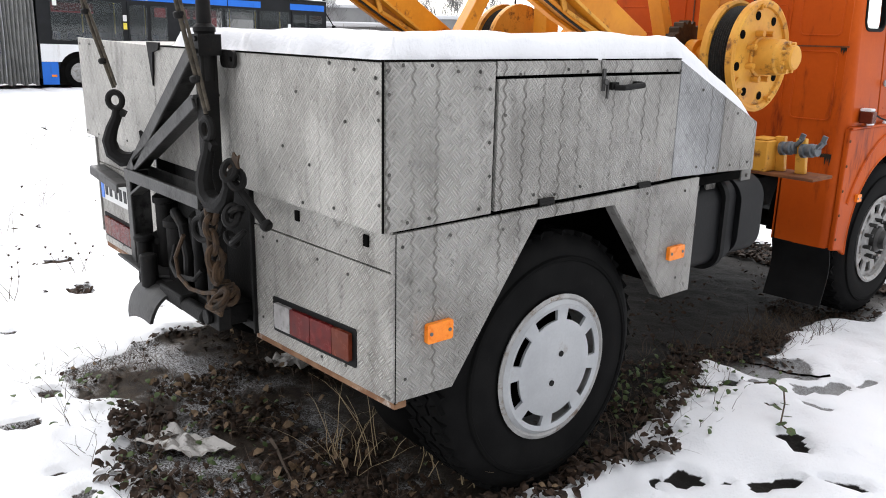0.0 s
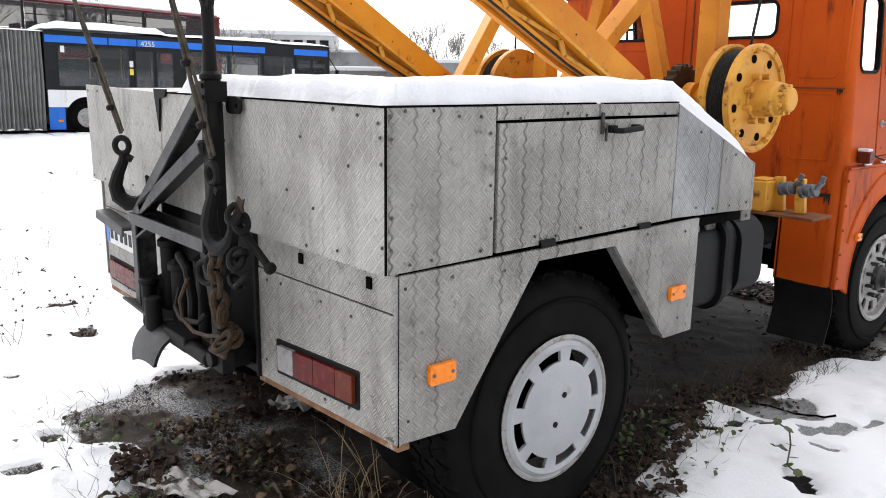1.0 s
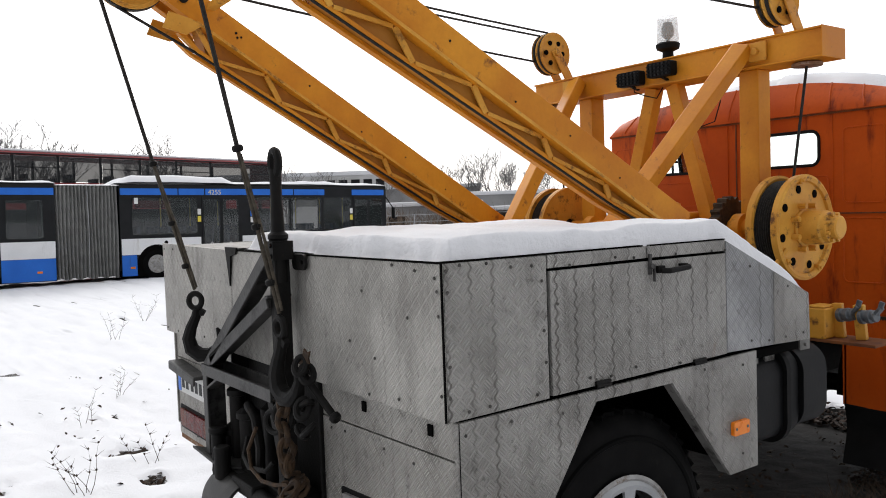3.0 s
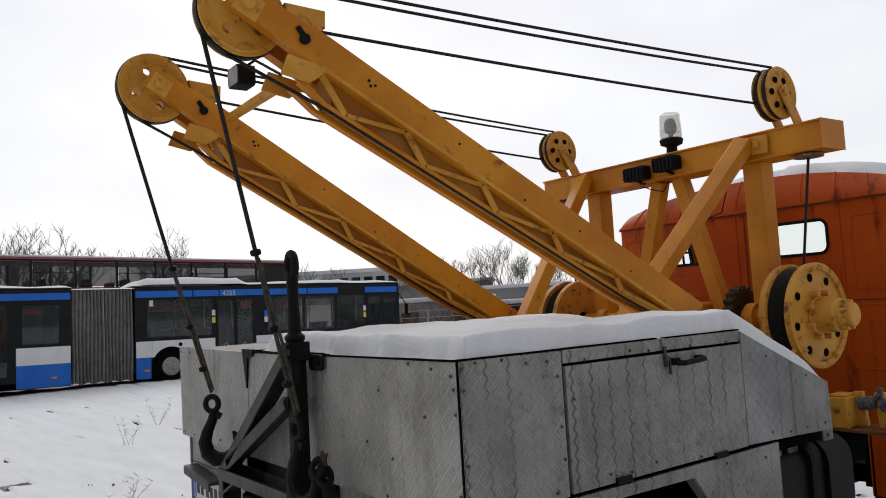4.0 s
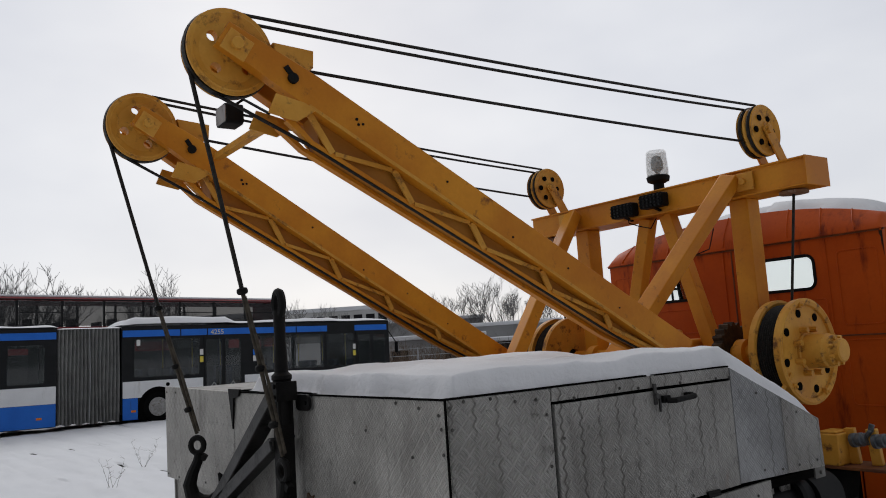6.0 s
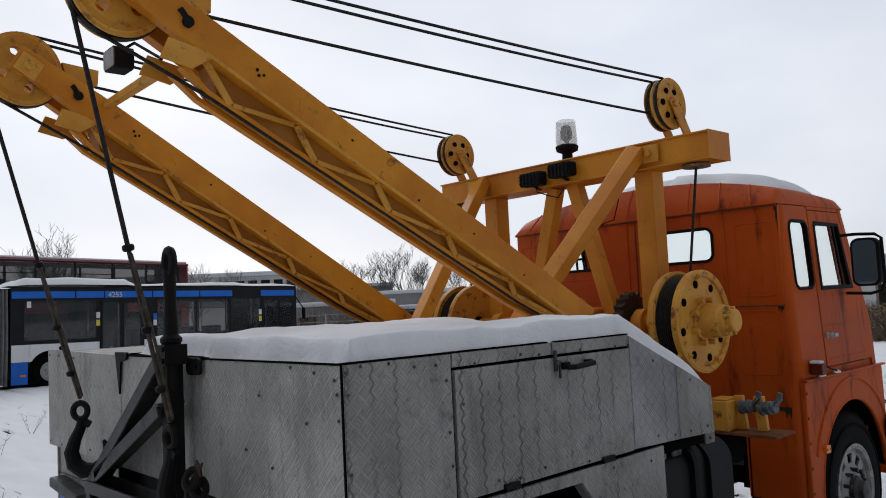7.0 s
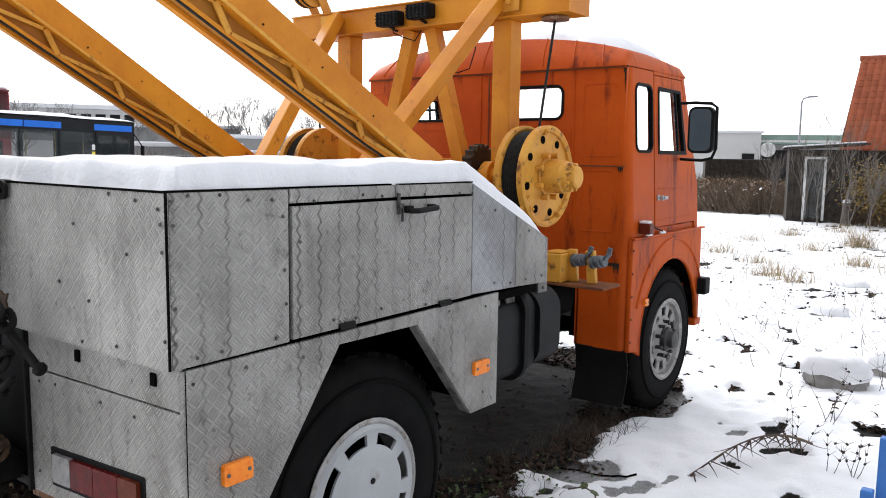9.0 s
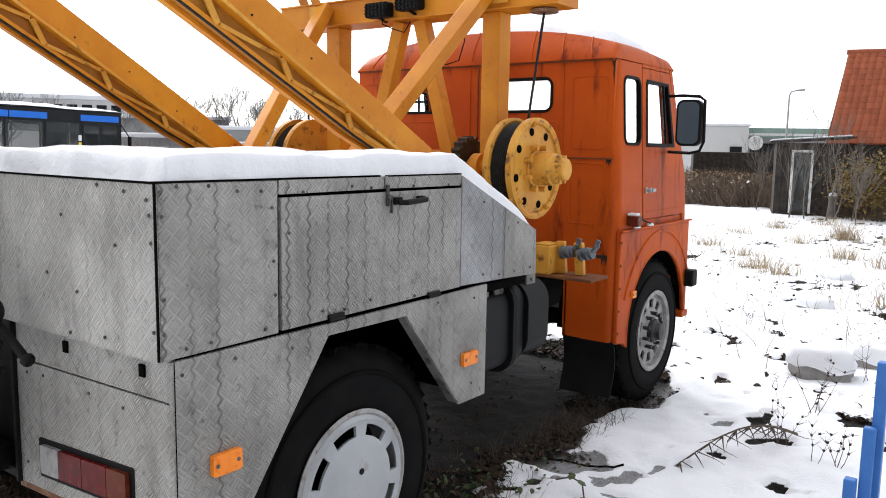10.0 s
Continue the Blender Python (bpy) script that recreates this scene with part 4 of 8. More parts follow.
def boom(s):
    """One boom: two channels with a laced lower chord, a sheave at the tip and a pivot at the foot."""
    b = new("boom")
    b.parent = truck
    tip, foot = V(s * 0.53, TIP_Y[s], TIP_Z), V(s * 0.68, 1.80, 1.615)
    d = (foot - tip).normalized()
    side = V(1, 0, 0)
    side = (side - d * side.dot(d)).normalized()
    up = side.cross(d)
    if up.z < 0:
        up = -up
    L = (foot - tip).length
    P = lambda a, w, h: tip + d * a + side * w + up * h
    low = lambda a: -0.128 + 0.045 * max(0.0, min(1.0, (a - 0.4) / 1.6))
    for k in (-1, 1):
        bm = B()
        c_prof = [(0.096, 0.084), (0.045, 0.084), (0.045, 0.076), (0.086, 0.074), (0.086, -0.034), (0.045, -0.036), (0.045, -0.044), (0.096, -0.044)]
        rings = []
        for a in (-0.06, 0.30, L):
            sq = 0.72 if a < 0 else 1.0
            rings.append([bm.verts.new(P(a, k * w, h * sq)) for w, h in c_prof])
        for i in range(2):
            for j in range(8):
                m = (j + 1) % 8
                bm.faces.new((rings[i][j], rings[i][m], rings[i + 1][m], rings[i + 1][j]))
        bm.faces.new(rings[0]), bm.faces.new(rings[-1][::-1])
        part("channel", bm, "yellow", b, "weathered yellow steel channel", 0.002)
        bm = B()
        sheet(bm, [(0.195, -0.075), (0.30, -0.042), (0.35, -0.042), (0.31, -0.12), (0.205, -0.155)], (), lambda a, h: P(a, k * 0.097, h), side * (k * 0.008))
        part("gusset", bm, "yellow_old", b, bevel=0.002)
        bm = B()
        c = P(0, k * 0.097, 0)
        bar(bm, c - d * 0.045, c + d * 0.05, 0.008, 0.085, up)
        cyl(bm, c, c + side * k * 0.022, 0.022, seg=14)
        part("pin_plate", bm, "yellow_old", b, bevel=0.002)
        bm = B()
        sheet(bm, [(0.30, -0.10), (0.40, low(0.4)), (2.0, low(2.0)), (L - 0.05, -0.05), (L - 0.05, -0.062), (2.0, low(2.0) - 0.016), (0.40, low(0.4) - 0.016), (0.28, -0.12)], (), lambda a, h: P(a, k * 0.062, h), side * (-k * 0.034))
        part("lower_chord", bm, "yellow", b, "", 0.002)
        for i in range(5):
            x0 = 0.335 + 0.393 * i
            x1 = x0 + 0.15 - 0.024 * i
            bm = B()
            bar(bm, P(x0, k * 0.068, -0.047), P(x1, k * 0.062, low(x1) - 0.004), 0.010, 0.024, d)
            part("lacing_post", bm, "yellow_old", b)
            bm = B()
            bar(bm, P(x1 + 0.01, k * 0.062, low(x1)), P(min(x0 + 0.385, L - 0.06), k * 0.068, -0.05), 0.008, 0.016, up)
            part("lacing_bar", bm, "yellow_old", b)
        # worn, paler toe of the channel along its lower edge
        bm = B()
        bar(bm, P(0.32, k * 0.0985, -0.0385), P(L - 0.02, k * 0.0985, -0.0385), 0.006, 0.013, up)
        part("channel_toe", bm, "yellow_old", b, "", 0.001)
        # scattered bolt heads and black scars on the channel
        for i, (a_, h_) in enumerate(((0.50, 0.028), (0.515, 0.014), (0.53, 0.026), (0.94, 0.03), (1.31, -0.008), (1.62, 0.02), (1.95, 0.004))):
            bm = B()
            cyl(bm, P(a_, k * 0.096, h_), P(a_, k * 0.0995, h_), 0.006 - 0.0004 * i, seg=8)
            part("bolt_head", bm, "black_steel", b)
    # cover strip and inner web in the shaded yellow, shade by colour
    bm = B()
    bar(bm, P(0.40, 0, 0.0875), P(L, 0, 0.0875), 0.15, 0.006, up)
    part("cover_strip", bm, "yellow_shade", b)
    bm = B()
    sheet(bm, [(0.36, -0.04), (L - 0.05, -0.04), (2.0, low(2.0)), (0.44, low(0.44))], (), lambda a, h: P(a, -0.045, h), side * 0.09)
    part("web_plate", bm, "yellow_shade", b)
    # sheave
    bm = B()
    lathe(bm, [(0.112, -0.020), (0.134, -0.030), (0.140, -0.034), (0.146, -0.031), (0.158, -0.034), (0.160, -0.027), (0.136, -0.006), (0.136, 0.006), (0.160, 0.027), (0.158, 0.034), (0.146, 0.031), (0.140, 0.034), (0.134, 0.030), (0.112, 0.020)], tip, (1, 0, 0), 48, close=True)
    sh = part("sheave", bm, "yellow_old", b, "yellow rope sheave with round holes")
    ring_ = lambda cy, cz, r, n_: [(cy + r * math.cos(math.tau * q / n_), cz + r * math.sin(math.tau * q / n_)) for q in range(n_)]
    turn_ = 0.55 if s > 0 else 0.2
    holes_ = [ring_(0.082 * math.cos(math.tau * (i + turn_) / 4), 0.082 * math.sin(math.tau * (i + turn_) / 4), 0.020, 16) for i in range(4)]
    bm = B()
    sheet(bm, ring_(0, 0, 0.114, 48), holes_, lambda a, h: tip + V(-0.019, a, h), (0.038, 0, 0))
    part("sheave_disc", bm, "yellow_old", sh)
    bm = B()
    cyl(bm, tip - V(0.05, 0, 0), tip + V(0.05, 0, 0), 0.035, seg=18)
    part("sheave_hub", bm, "yellow_old", sh)
    bm = B()
    lathe(bm, [(0.161, -0.017), (0.165, 0.0), (0.161, 0.017), (0.144, 0.012), (0.144, -0.012)], tip, (1, 0, 0), 48, close=True)
    part("sheave_rope", bm, "rope", b)
    bm = B()
    sheet(bm, [(0.108, 0.125), (0.25, 0.195), (0.28, 0.135), (0.26, 0.09), (0.153, 0.078)], (), lambda a, h: P(a, -0.02, h), side * 0.06)
    part("rope_guard", bm, "yellow_old", b, "", 0.002)
    bm = B()
    c = P(0.205, 0.098, 0.02)
    bar(bm, c - d * 0.025 + up * 0.02, c + d * 0.02, 0.008, 0.02, up)
    cyl(bm, c + d * 0.018 - up * 0.006, c + d * 0.018 - up * 0.006 + side * 0.012, 0.02, seg=12)
    part("grease_patch", bm, "black_steel", b)
    # pivot
    bm = B()
    cyl(bm, foot - V(0.17, 0, 0), foot + V(0.17, 0, 0), 0.035, seg=18)
    part("pivot_pin", bm, "yellow_old", b)
    for k in (-0.13, 0.13):
        bm = B()
        bar(bm, foot + V(k, 0, 0.04), V(foot.x + k, foot.y + 0.02, 1.36), 0.02, 0.10, (0, 1, 0))
        part("pivot_bracket", bm, "yellow", b, bevel=0.003)
    return P, d, up, side, L


boom_frames = {s: boom(s) for s in (1, -1)}
# tie between the booms, with a work lamp
PR = boom_frames[1][0]
bm = B()
bar(bm, (0.45, -0.10, 2.625), (-0.45, 0.02, 2.705), 0.04, 0.028)
part("boom_tie", bm, "yellow_old", truck, bevel=0.003)
lamp = new("work_lamp")
lamp.parent = truck
c = V(0.22, -0.165, 2.70)
bm = B()
sheet(bm, rrect(-0.055, 0.055, -0.04, 0.04, 0.016), (), lambda a, b: V(c.x + a, c.y - 0.045, c.z + b), (0, 0.07, 0))
part("housing", bm, "seal", lamp, "black plastic lamp housing", 0.008)
bm = B()
sheet(bm, rrect(-0.05, 0.05, -0.034, 0.034, 0.012), (), lambda a, b: V(c.x + a, c.y - 0.049, c.z + b), (0, 0.004, 0))
part("lens", bm, "lens_white", lamp)
bm = B()
tube(bm, [(c.x, c.y, c.z + 0.04), (c.x + 0.02, c.y + 0.04, c.z + 0.07), PR(0.24, -0.09, -0.06)], 0.006, 6)
part("bracket", bm, "seal", lamp)

# ---- gantry behind the cab ----
PULLEY = {1: V(0.80, 2.535, 2.764), -1: V(-0.865, 2.535, 2.772)}
gantry = new("gantry")
gantry.parent = truck
bm = B()
sheet(bm, [(2.53, 2.436), (2.75, 2.436), (2.75, 2.586), (2.53, 2.586), (2.53, 2.577), (2.546, 2.575), (2.546, 2.447), (2.53, 2.445)], (), lambda a, b: V(-1.035, a, b), (2.07, 0, 0))
part("crossbeam", bm, "yellow", gantry, "yellow box crossbeam", 0.002)
bm = B()
bx(bm, 1.0355, 1.041, 2.528, 2.752, 2.434, 2.588)
part("end_cap", bm, "yellow", gantry, "", 0.002)
for s in (1, -1):
    bm = B()
    bar(bm, (s * 0.60, 2.64, 1.12), (s * 0.60, 2.64, 2.436), 0.115, 0.115, (0, 1, 0))
    part("post", bm, "yellow", gantry, "", 0.006)
    bm = B()
    bar(bm, (s * 0.61, 2.525, 2.545), (s * 0.385, 1.68, 1.58), 0.10, 0.075, (0, 1, 0))
    part("strut", bm, "yellow", gantry, "", 0.006)
    bm = B()
    bar(bm, (s * 0.075, 2.64, 2.436), (s * 0.36, 2.64, 1.45), 0.085, 0.075, (0, 1, 0))
    part("brace", bm, "yellow", gantry, "", 0.005)
    bm = B()
    bx(bm, s * 0.695 - 0.05, s * 0.695 + 0.05, 2.520, 2.532, 2.465, 2.563)
    cyl(bm, (s * 0.685, 2.522, 2.515), (s * 0.685, 2.502, 2.515), 0.020, seg=6)
    part("bolt_plate", bm, "yellow_old", gantry, bevel=0.002)
    # guide pulley on top
    pu = new("guide_pulley")
    pu.parent = gantry
    pc = PULLEY[s]
    bm = B()
    lathe(bm, [(0.02, -0.045), (0.10, -0.03), (0.135, -0.045), (0.14, -0.04), (0.118, -0.024), (0.138, -0.004), (0.138, 0.004), (0.118, 0.024), (0.14, 0.04), (0.135, 0.045), (0.10, 0.03), (0.02, 0.045)], pc, (1, 0, 0), 40)
    part("pulley_wheel", bm, "yellow_old", pu, "yellow double pulley with dark worn grooves")
    bm = B()
    lathe(bm, [(0.136, -0.034), (0.141, -0.024), (0.136, -0.014), (0.12, -0.024)], pc, (1, 0, 0), 40, close=True)
    lathe(bm, [(0.136, 0.014), (0.141, 0.024), (0.136, 0.034), (0.12, 0.024)], pc, (1, 0, 0), 40, close=True)
    part("groove", bm, "rope", pu)
    for i in range(6):
        a = math.tau * i / 6
        bm = B()
        cc = pc + V(0, math.cos(a), math.sin(a)) * 0.075
        cyl(bm, cc - V(0.04, 0, 0), cc + V(0.04, 0, 0), 0.017, seg=12)
        part("pulley_hole", bm, "gap_and_shade", pu)
    for k in (-0.055, 0.055):
        bm = B()
        bar(bm, (pc.x + k, pc.y - 0.012, pc.z + 0.025), (pc.x + k, pc.y + 0.125, 2.588), 0.012, 0.07, (0, 1, 0))
        cyl(bm, (pc.x + k * 0.8, pc.y, pc.z), (pc.x + k * 1.35, pc.y, pc.z), 0.022, seg=12)
        part("cheek", bm, "yellow_old", pu, "", 0.004)
    bm = B()
    lathe(bm, [(0.075, 2.414), (0.075, 2.428), (0.06, 2.436)], (s * 0.90, 2.64, 0), (0, 0, 1), 20)
    part("rope_bush", bm, "rust", gantry)
# beacon
beacon = new("beacon")
beacon.parent = gantry
bm = B()
BX, BY = 0.03, 2.64
lathe(bm, [(0.035, 2.586), (0.032, 2.640), (0.066, 2.655), (0.072, 2.682), (0.060, 2.692)], (BX, BY, 0), (0, 0, 1), 24)
part("base", bm, "seal", beacon)
bm = B()
lathe(bm, [(0.066, 2.690), (0.068, 2.72), (0.062, 2.835), (0.055, 2.846), (0.053, 2.842), (0.059, 2.83), (0.065, 2.72), (0.063, 2.690)], (BX, BY, 0), (0, 0, 1), 24, close=True)
dome = part("dome", bm, "dome", beacon, "clear plastic beacon dome")
dome.visible_shadow = False
bm = B()
lathe(bm, [(0.012, 2.69), (0.014, 2.715), (0.036, 2.735), (0.038, 2.775), (0.027, 2.81), (0.006, 2.82)], (BX, BY, 0), (0, 0, 1), 14)
part("reflector", bm, "frame_grey", beacon)
# two grille lamps under the beam
for x0, z0 in ((-0.134, 2.491), (0.098, 2.514)):
    gl = new("work_lamp")
    gl.parent = gantry
    bm = B()
    sheet(bm, rrect(x0 - 0.088, x0 + 0.088, z0 - 0.042, z0 + 0.042, 0.014), (), lambda a, b: V(a, 2.465, b), (0, 0.055, 0))
    part("housing", bm, "seal", gl, "black lamp housing", 0.006)
    bm = B()
    sheet(bm, rrect(x0 - 0.08, x0 + 0.08, z0 - 0.034, z0 + 0.034, 0.010), (), lambda a, b: V(a, 2.462, b), (0, 0.004, 0))
    part("lens", bm, "lamp_lens", gl)
    bm = B()
    for i in range(6):
        xx = x0 - 0.07 + i * 0.028
        bx(bm, xx - 0.004, xx + 0.004, 2.452, 2.459, z0 - 0.037, z0 + 0.037)
    for zz in (-0.02, 0.0, 0.02):
        bx(bm, x0 - 0.083, x0 + 0.083, 2.452, 2.459, z0 + zz - 0.0035, z0 + zz + 0.0035)
    part("grille", bm, "seal", gl)
    bm = B()
    bar(bm, (x0, 2.49, z0 - 0.04), (x0, 2.56, z0 - 0.06), 0.02, 0.01)
    part("bracket", bm, "seal", gl)
bm = B()
tube(bm, [(-0.12, 2.50, 2.45), (-0.13, 2.52, 2.415), (-0.06, 2.53, 2.385), (0.02, 2.54, 2.36), (0.06, 2.55, 2.42)], 0.0035, 6)
part("loose_wire", bm, "seal", gantry)
bm = B()
tube(bm, [(0.36, 2.62, 2.436), (0.40, 2.62, 2.3), (0.36, 2.62, 2.19), (0.27, 2.62, 2.17), (0.22, 2.62, 2.2)], 0.0035, 6)
part("loose_wire", bm, "seal", gantry)

# ---- winch drums ----
DY, DZ = 2.572, 1.592
for s in (1, -1):
    dr = new("winch_drum")
    dr.parent = truck
    X = lambda a: s * a
    for a, r in ((0.905, 0.268), (0.765, 0.268)):
        bm = B()
        lathe(bm, [(0.06, X(a - 0.012)), (r - 0.02, X(a - 0.010)), (r, X(a - 0.014)), (r, X(a + 0.006)), (r - 0.02, X(a + 0.012)), (r - 0.035, X(a + 0.004)), (0.14, X(a + 0.008)), (0.06, X(a + 0.012))], (0, DY, DZ), (1, 0, 0), 56, close=True)
        fl = part("flange", bm, "yellow_old", dr, "chipped yellow drum flange")
        bm = B()
        lathe(bm, [(r - 0.034, X(a + 0.004)), (r - 0.030, X(a + 0.018)), (r - 0.012, X(a + 0.026)), (r + 0.002, X(a + 0.020)), (r + 0.002, X(a + 0.0))], (0, DY, DZ), (1, 0, 0), 56, close=True)
        part("rim", bm, "yellow_old", fl)
        if a > 0.8:
            for i in range(8):
                t = math.tau * (i + 0.3) / 8
                bm = B()
                c = V(X(a), DY + 0.198 * math.cos(t), DZ + 0.198 * math.sin(t))
                cyl(bm, c - V(0.009, 0, 0), c + V(0.0095, 0, 0), 0.021, seg=14)
                part("flange_hole", bm, "gap_and_shade", fl)
            for t in (1.75, 3.9, 5.2):
                bm = B()
                c = V(X(a + 0.01), DY + 0.24 * math.cos(t), DZ + 0.24 * math.sin(t))
                bx(bm, c.x - 0.012, c.x + 0.02, c.y - 0.013, c.y + 0.013, c.z - 0.016, c.z + 0.016)
                cyl(bm, (c.x, c.y, c.z), (c.x + X(0.03), c.y, c.z), 0.008, seg=8)
                part("clamp", bm, "yellow_old", fl, bevel=0.003)
    bm = B()
    prof = [(0.15, X(0.778))]
    for i in range(9):
        x0 = 0.782 + i * 0.0125
        prof += [(0.236, X(x0)), (0.243, X(x0 + 0.006)), (0.236, X(x0 + 0.012))]
    prof.append((0.15, X(0.897)))
    lathe(bm, prof, (0, DY, DZ), (1, 0, 0), 48)
    part("rope_coil", bm, "rope", dr, "black greasy wire rope wound on the drum", 0, 25)
    bm = B()
    lathe(bm, [(0.098, X(0.91)), (0.098, X(0.925)), (0.088, X(0.93)), (0.086, X(1.03)), (0.078, X(1.04)), (0.078, X(1.065)), (0.06, X(1.07)), (0.058, X(1.10)), (0.05, X(1.106))], (0, DY, DZ), (1, 0, 0), 36)
    hb = part("hub", bm, "yellow_old", dr, "stepped yellow hub")
    for n, rr, x0, x1, r in ((8, 0.118, 0.91, 0.955, 0.015), (8, 0.068, 1.065, 1.082, 0.010)):
        for i in range(n):
            t = math.tau * (i + 0.5) / n
            bm = B()
            cyl(bm, (X(x0), DY + rr * math.cos(t), DZ + rr * math.sin(t)), (X(x1), DY + rr * math.cos(t), DZ + rr * math.sin(t)), r, seg=8)
            part("bolt", bm, "yellow_old", hb)
bm = B()
cyl(bm, (-0.72, DY, DZ), (0.72, DY, DZ), 0.045, seg=18)
for x0 in (0.55, -0.55):
    lathe(bm, [(0.06, -0.03), (0.075, -0.028), (0.075, 0.028), (0.06, 0.03)], (x0, DY, DZ), (1, 0, 0), 20)
part("winch_shaft", bm, "yellow", truck)
bm = B()
gear = []
for i in range(72):
    rr = 0.142 if (i // 2) % 2 else 0.125
    gear.append((DY + 0.02 + rr * math.cos(math.tau * i / 72), DZ + 0.03 + rr * math.sin(math.tau * i / 72)))
sheet(bm, gear, (), lambda a, b: V(0.43, a, b), (0.06, 0, 0))
part("winch_gear", bm, "chain_rust", truck, "rusty brown gear wheel")
bm = B()
bx(bm, -0.5, 0.5, 2.45, 2.8, 1.30, 1.46)
bx(bm, 0.02, 0.24, 2.42, 2.7, 1.46, 1.68)
bx(bm, 0.07, 0.16, 2.45, 2.58, 1.68, 1.74)
bx(bm, -0.75, 0.75, 2.4, 2.75, 1.05, 1.12)
part("gearbox", bm, "yellow", truck, "yellow winch gearbox", 0.02)
bm = B()
bar(bm, (0.88, 2.30, 1.37), (0.92, 2.40, 1.49), 0.012, 0.018)
bar(bm, (0.86, 2.25, 1.31), (0.89, 2.32, 1.39), 0.02, 0.02)
part("brake_lever", bm, "yellow_old", truck)

# ---- wire ropes ----
def rope(pts, r=0.0085, mat="rope", label=""):
    bm = B()
    tube(bm, pts, r, 8)
    return part("wire_rope", bm, mat, truck, label)


def sag(a, b, n=14, drop=0.02):
    a, b = Vector(a), Vector(b)
    return [a.lerp(b, i / n) - V(0, 0, drop * 4 * (i / n) * (1 - i / n)) for i in range(n + 1)]


for s in (1, -1):
    tip = V(s * 0.53, TIP_Y[s], TIP_Z)
    pc = PULLEY[s]
    rope(sag(tip + V(0.012, 0.05, 0.154), pc + V(0.024, -0.045, 0.134), drop=0.012), 0.007)
    rope(sag(tip + V(-0.010, 0.085, 0.134), pc + V(-0.024, -0.075, 0.120), drop=0.016), 0.007)
    P = boom_frames[s][0]
    rope(sag(P(0.27, 0, 0.13), pc + V(-0.024, -0.128, -0.055), drop=0.010), 0.007)
    rope([P(0.02, 0.0, -0.160), P(0.42, 0.05, -0.146), P(1.2, 0.05, -0.123), P(2.0, 0.05, -0.101), P(2.32, 0.04, -0.07)], 0.007)
    rope([(s * 0.90, 2.64, 2.43), (s * 0.84, 2.60, 1.83)], 0.0075)
hook_top = {1: V(0.52, -0.145, 1.385), -1: V(-0.45, -0.12, 1.405)}
for s in (1, -1):
    tip, h = V(s * 0.53, TIP_Y[s] - 0.152, TIP_Z - 0.02), hook_top[s]
    mid = tip.lerp(h, 0.58)
    rope([tip + V(0, 0.02, 0.06), tip, mid])
    rope([mid, h.lerp(mid, 0.4), h + V(0, 0, 0.02)], 0.0082, "rope_old", "thicker doubled rope end")
    rope([mid + V(0.012, 0.004, -0.02), h.lerp(mid, 0.45) + V(0.016, 0.01, 0), h + V(0.012, 0.004, 0.03)], 0.0062, "rope_old")
    for f in (0.0, 0.45, 0.78):
        c = mid.lerp(h, f)
        bm = B()
        lathe(bm, [(0.011, -0.012), (0.018, -0.009), (0.020, 0.0), (0.018, 0.009), (0.011, 0.012)], c, h - mid, 12)
        bar(bm, c - V(0.022, 0, 0), c + V(0.022, 0, 0.004), 0.012, 0.012)
        part("rope_clamp", bm, "black_steel", truck, bevel=0.002)


# ---- hooks that hang from the ropes ----
def hook(at, turn, label):
    """A forged crane hook: eye, shank, bowl and point."""
    t = thing("crane_hook", at, label, "hook", "hooks on the crane ropes", turn=(0, 0, turn))
    t.scale = (1.12, 1.12, 1.12)
    bm = B()
    tube(bm, [(0.027 * math.cos(a), 0, -0.028 + 0.030 * math.sin(a)) for a in [math.tau * i / 16 for i in range(16)]], 0.012, 8, True)
    part("eye", bm, "black_steel", t)
    bm = B()
    pts = [(0.005, 0, -0.06), (0.0, 0, -0.09), (-0.022, 0, -0.135), (-0.036, 0, -0.18), (-0.025, 0, -0.225), (0.01, 0, -0.25), (0.055, 0, -0.248), (0.088, 0, -0.22), (0.102, 0, -0.185), (0.094, 0, -0.155), (0.085, 0, -0.14)]
    tube(bm, pts, [0.016, 0.020, 0.023, 0.027, 0.030, 0.031, 0.028, 0.023, 0.018, 0.012, 0.005], 10)
    part("bowl", bm, "black_steel", t)
    bm = B()
    bar(bm, (0.02, 0, -0.085), (0.032, 0, -0.065), 0.02, 0.02)
    part("lug", bm, "black_steel", t)
    return t


hook(hook_top[-1], 48, "black forged crane hook holding the tow frame")
hook(hook_top[1], 6, "black forged crane hook holding a rusty chain")

# ---- tow frame on the tail ----
tow = new("tow_frame")
tow.parent = truck
FY = -0.07
bm = B()
bar(bm, (0.37, FY, 0.60), (0.37, FY, 1.62), 0.055, 0.06, (0, 1, 0))
part("post", bm, "black_steel", tow, "", 0.004)
bm = B()
lathe(bm, [(0.034, 1.50), (0.034, 1.66), (0.038, 1.664), (0.038, 1.678), (0.026, 1.69), (0.024, 1.76), (0.021, 1.80), (0.023, 1.92)], (0.37, FY, 0), (0, 0, 1), 18)
bx(bm, 0.332, 0.412, FY - 0.042, FY + 0.04, 1.585, 1.655)
for z0 in (1.60, 1.64):
    cyl(bm, (0.395, FY - 0.05, z0), (0.395, FY - 0.04, z0), 0.010, seg=6)
part("mast", bm, "black_steel", tow, "black greasy steel mast")
bm = B()
tube(bm, [(0.37 + 0.032 * math.cos(a), FY, 1.945 + 0.045 * math.sin(a)) for a in [math.tau * i / 16 for i in range(16)]], 0.016, 8, True)
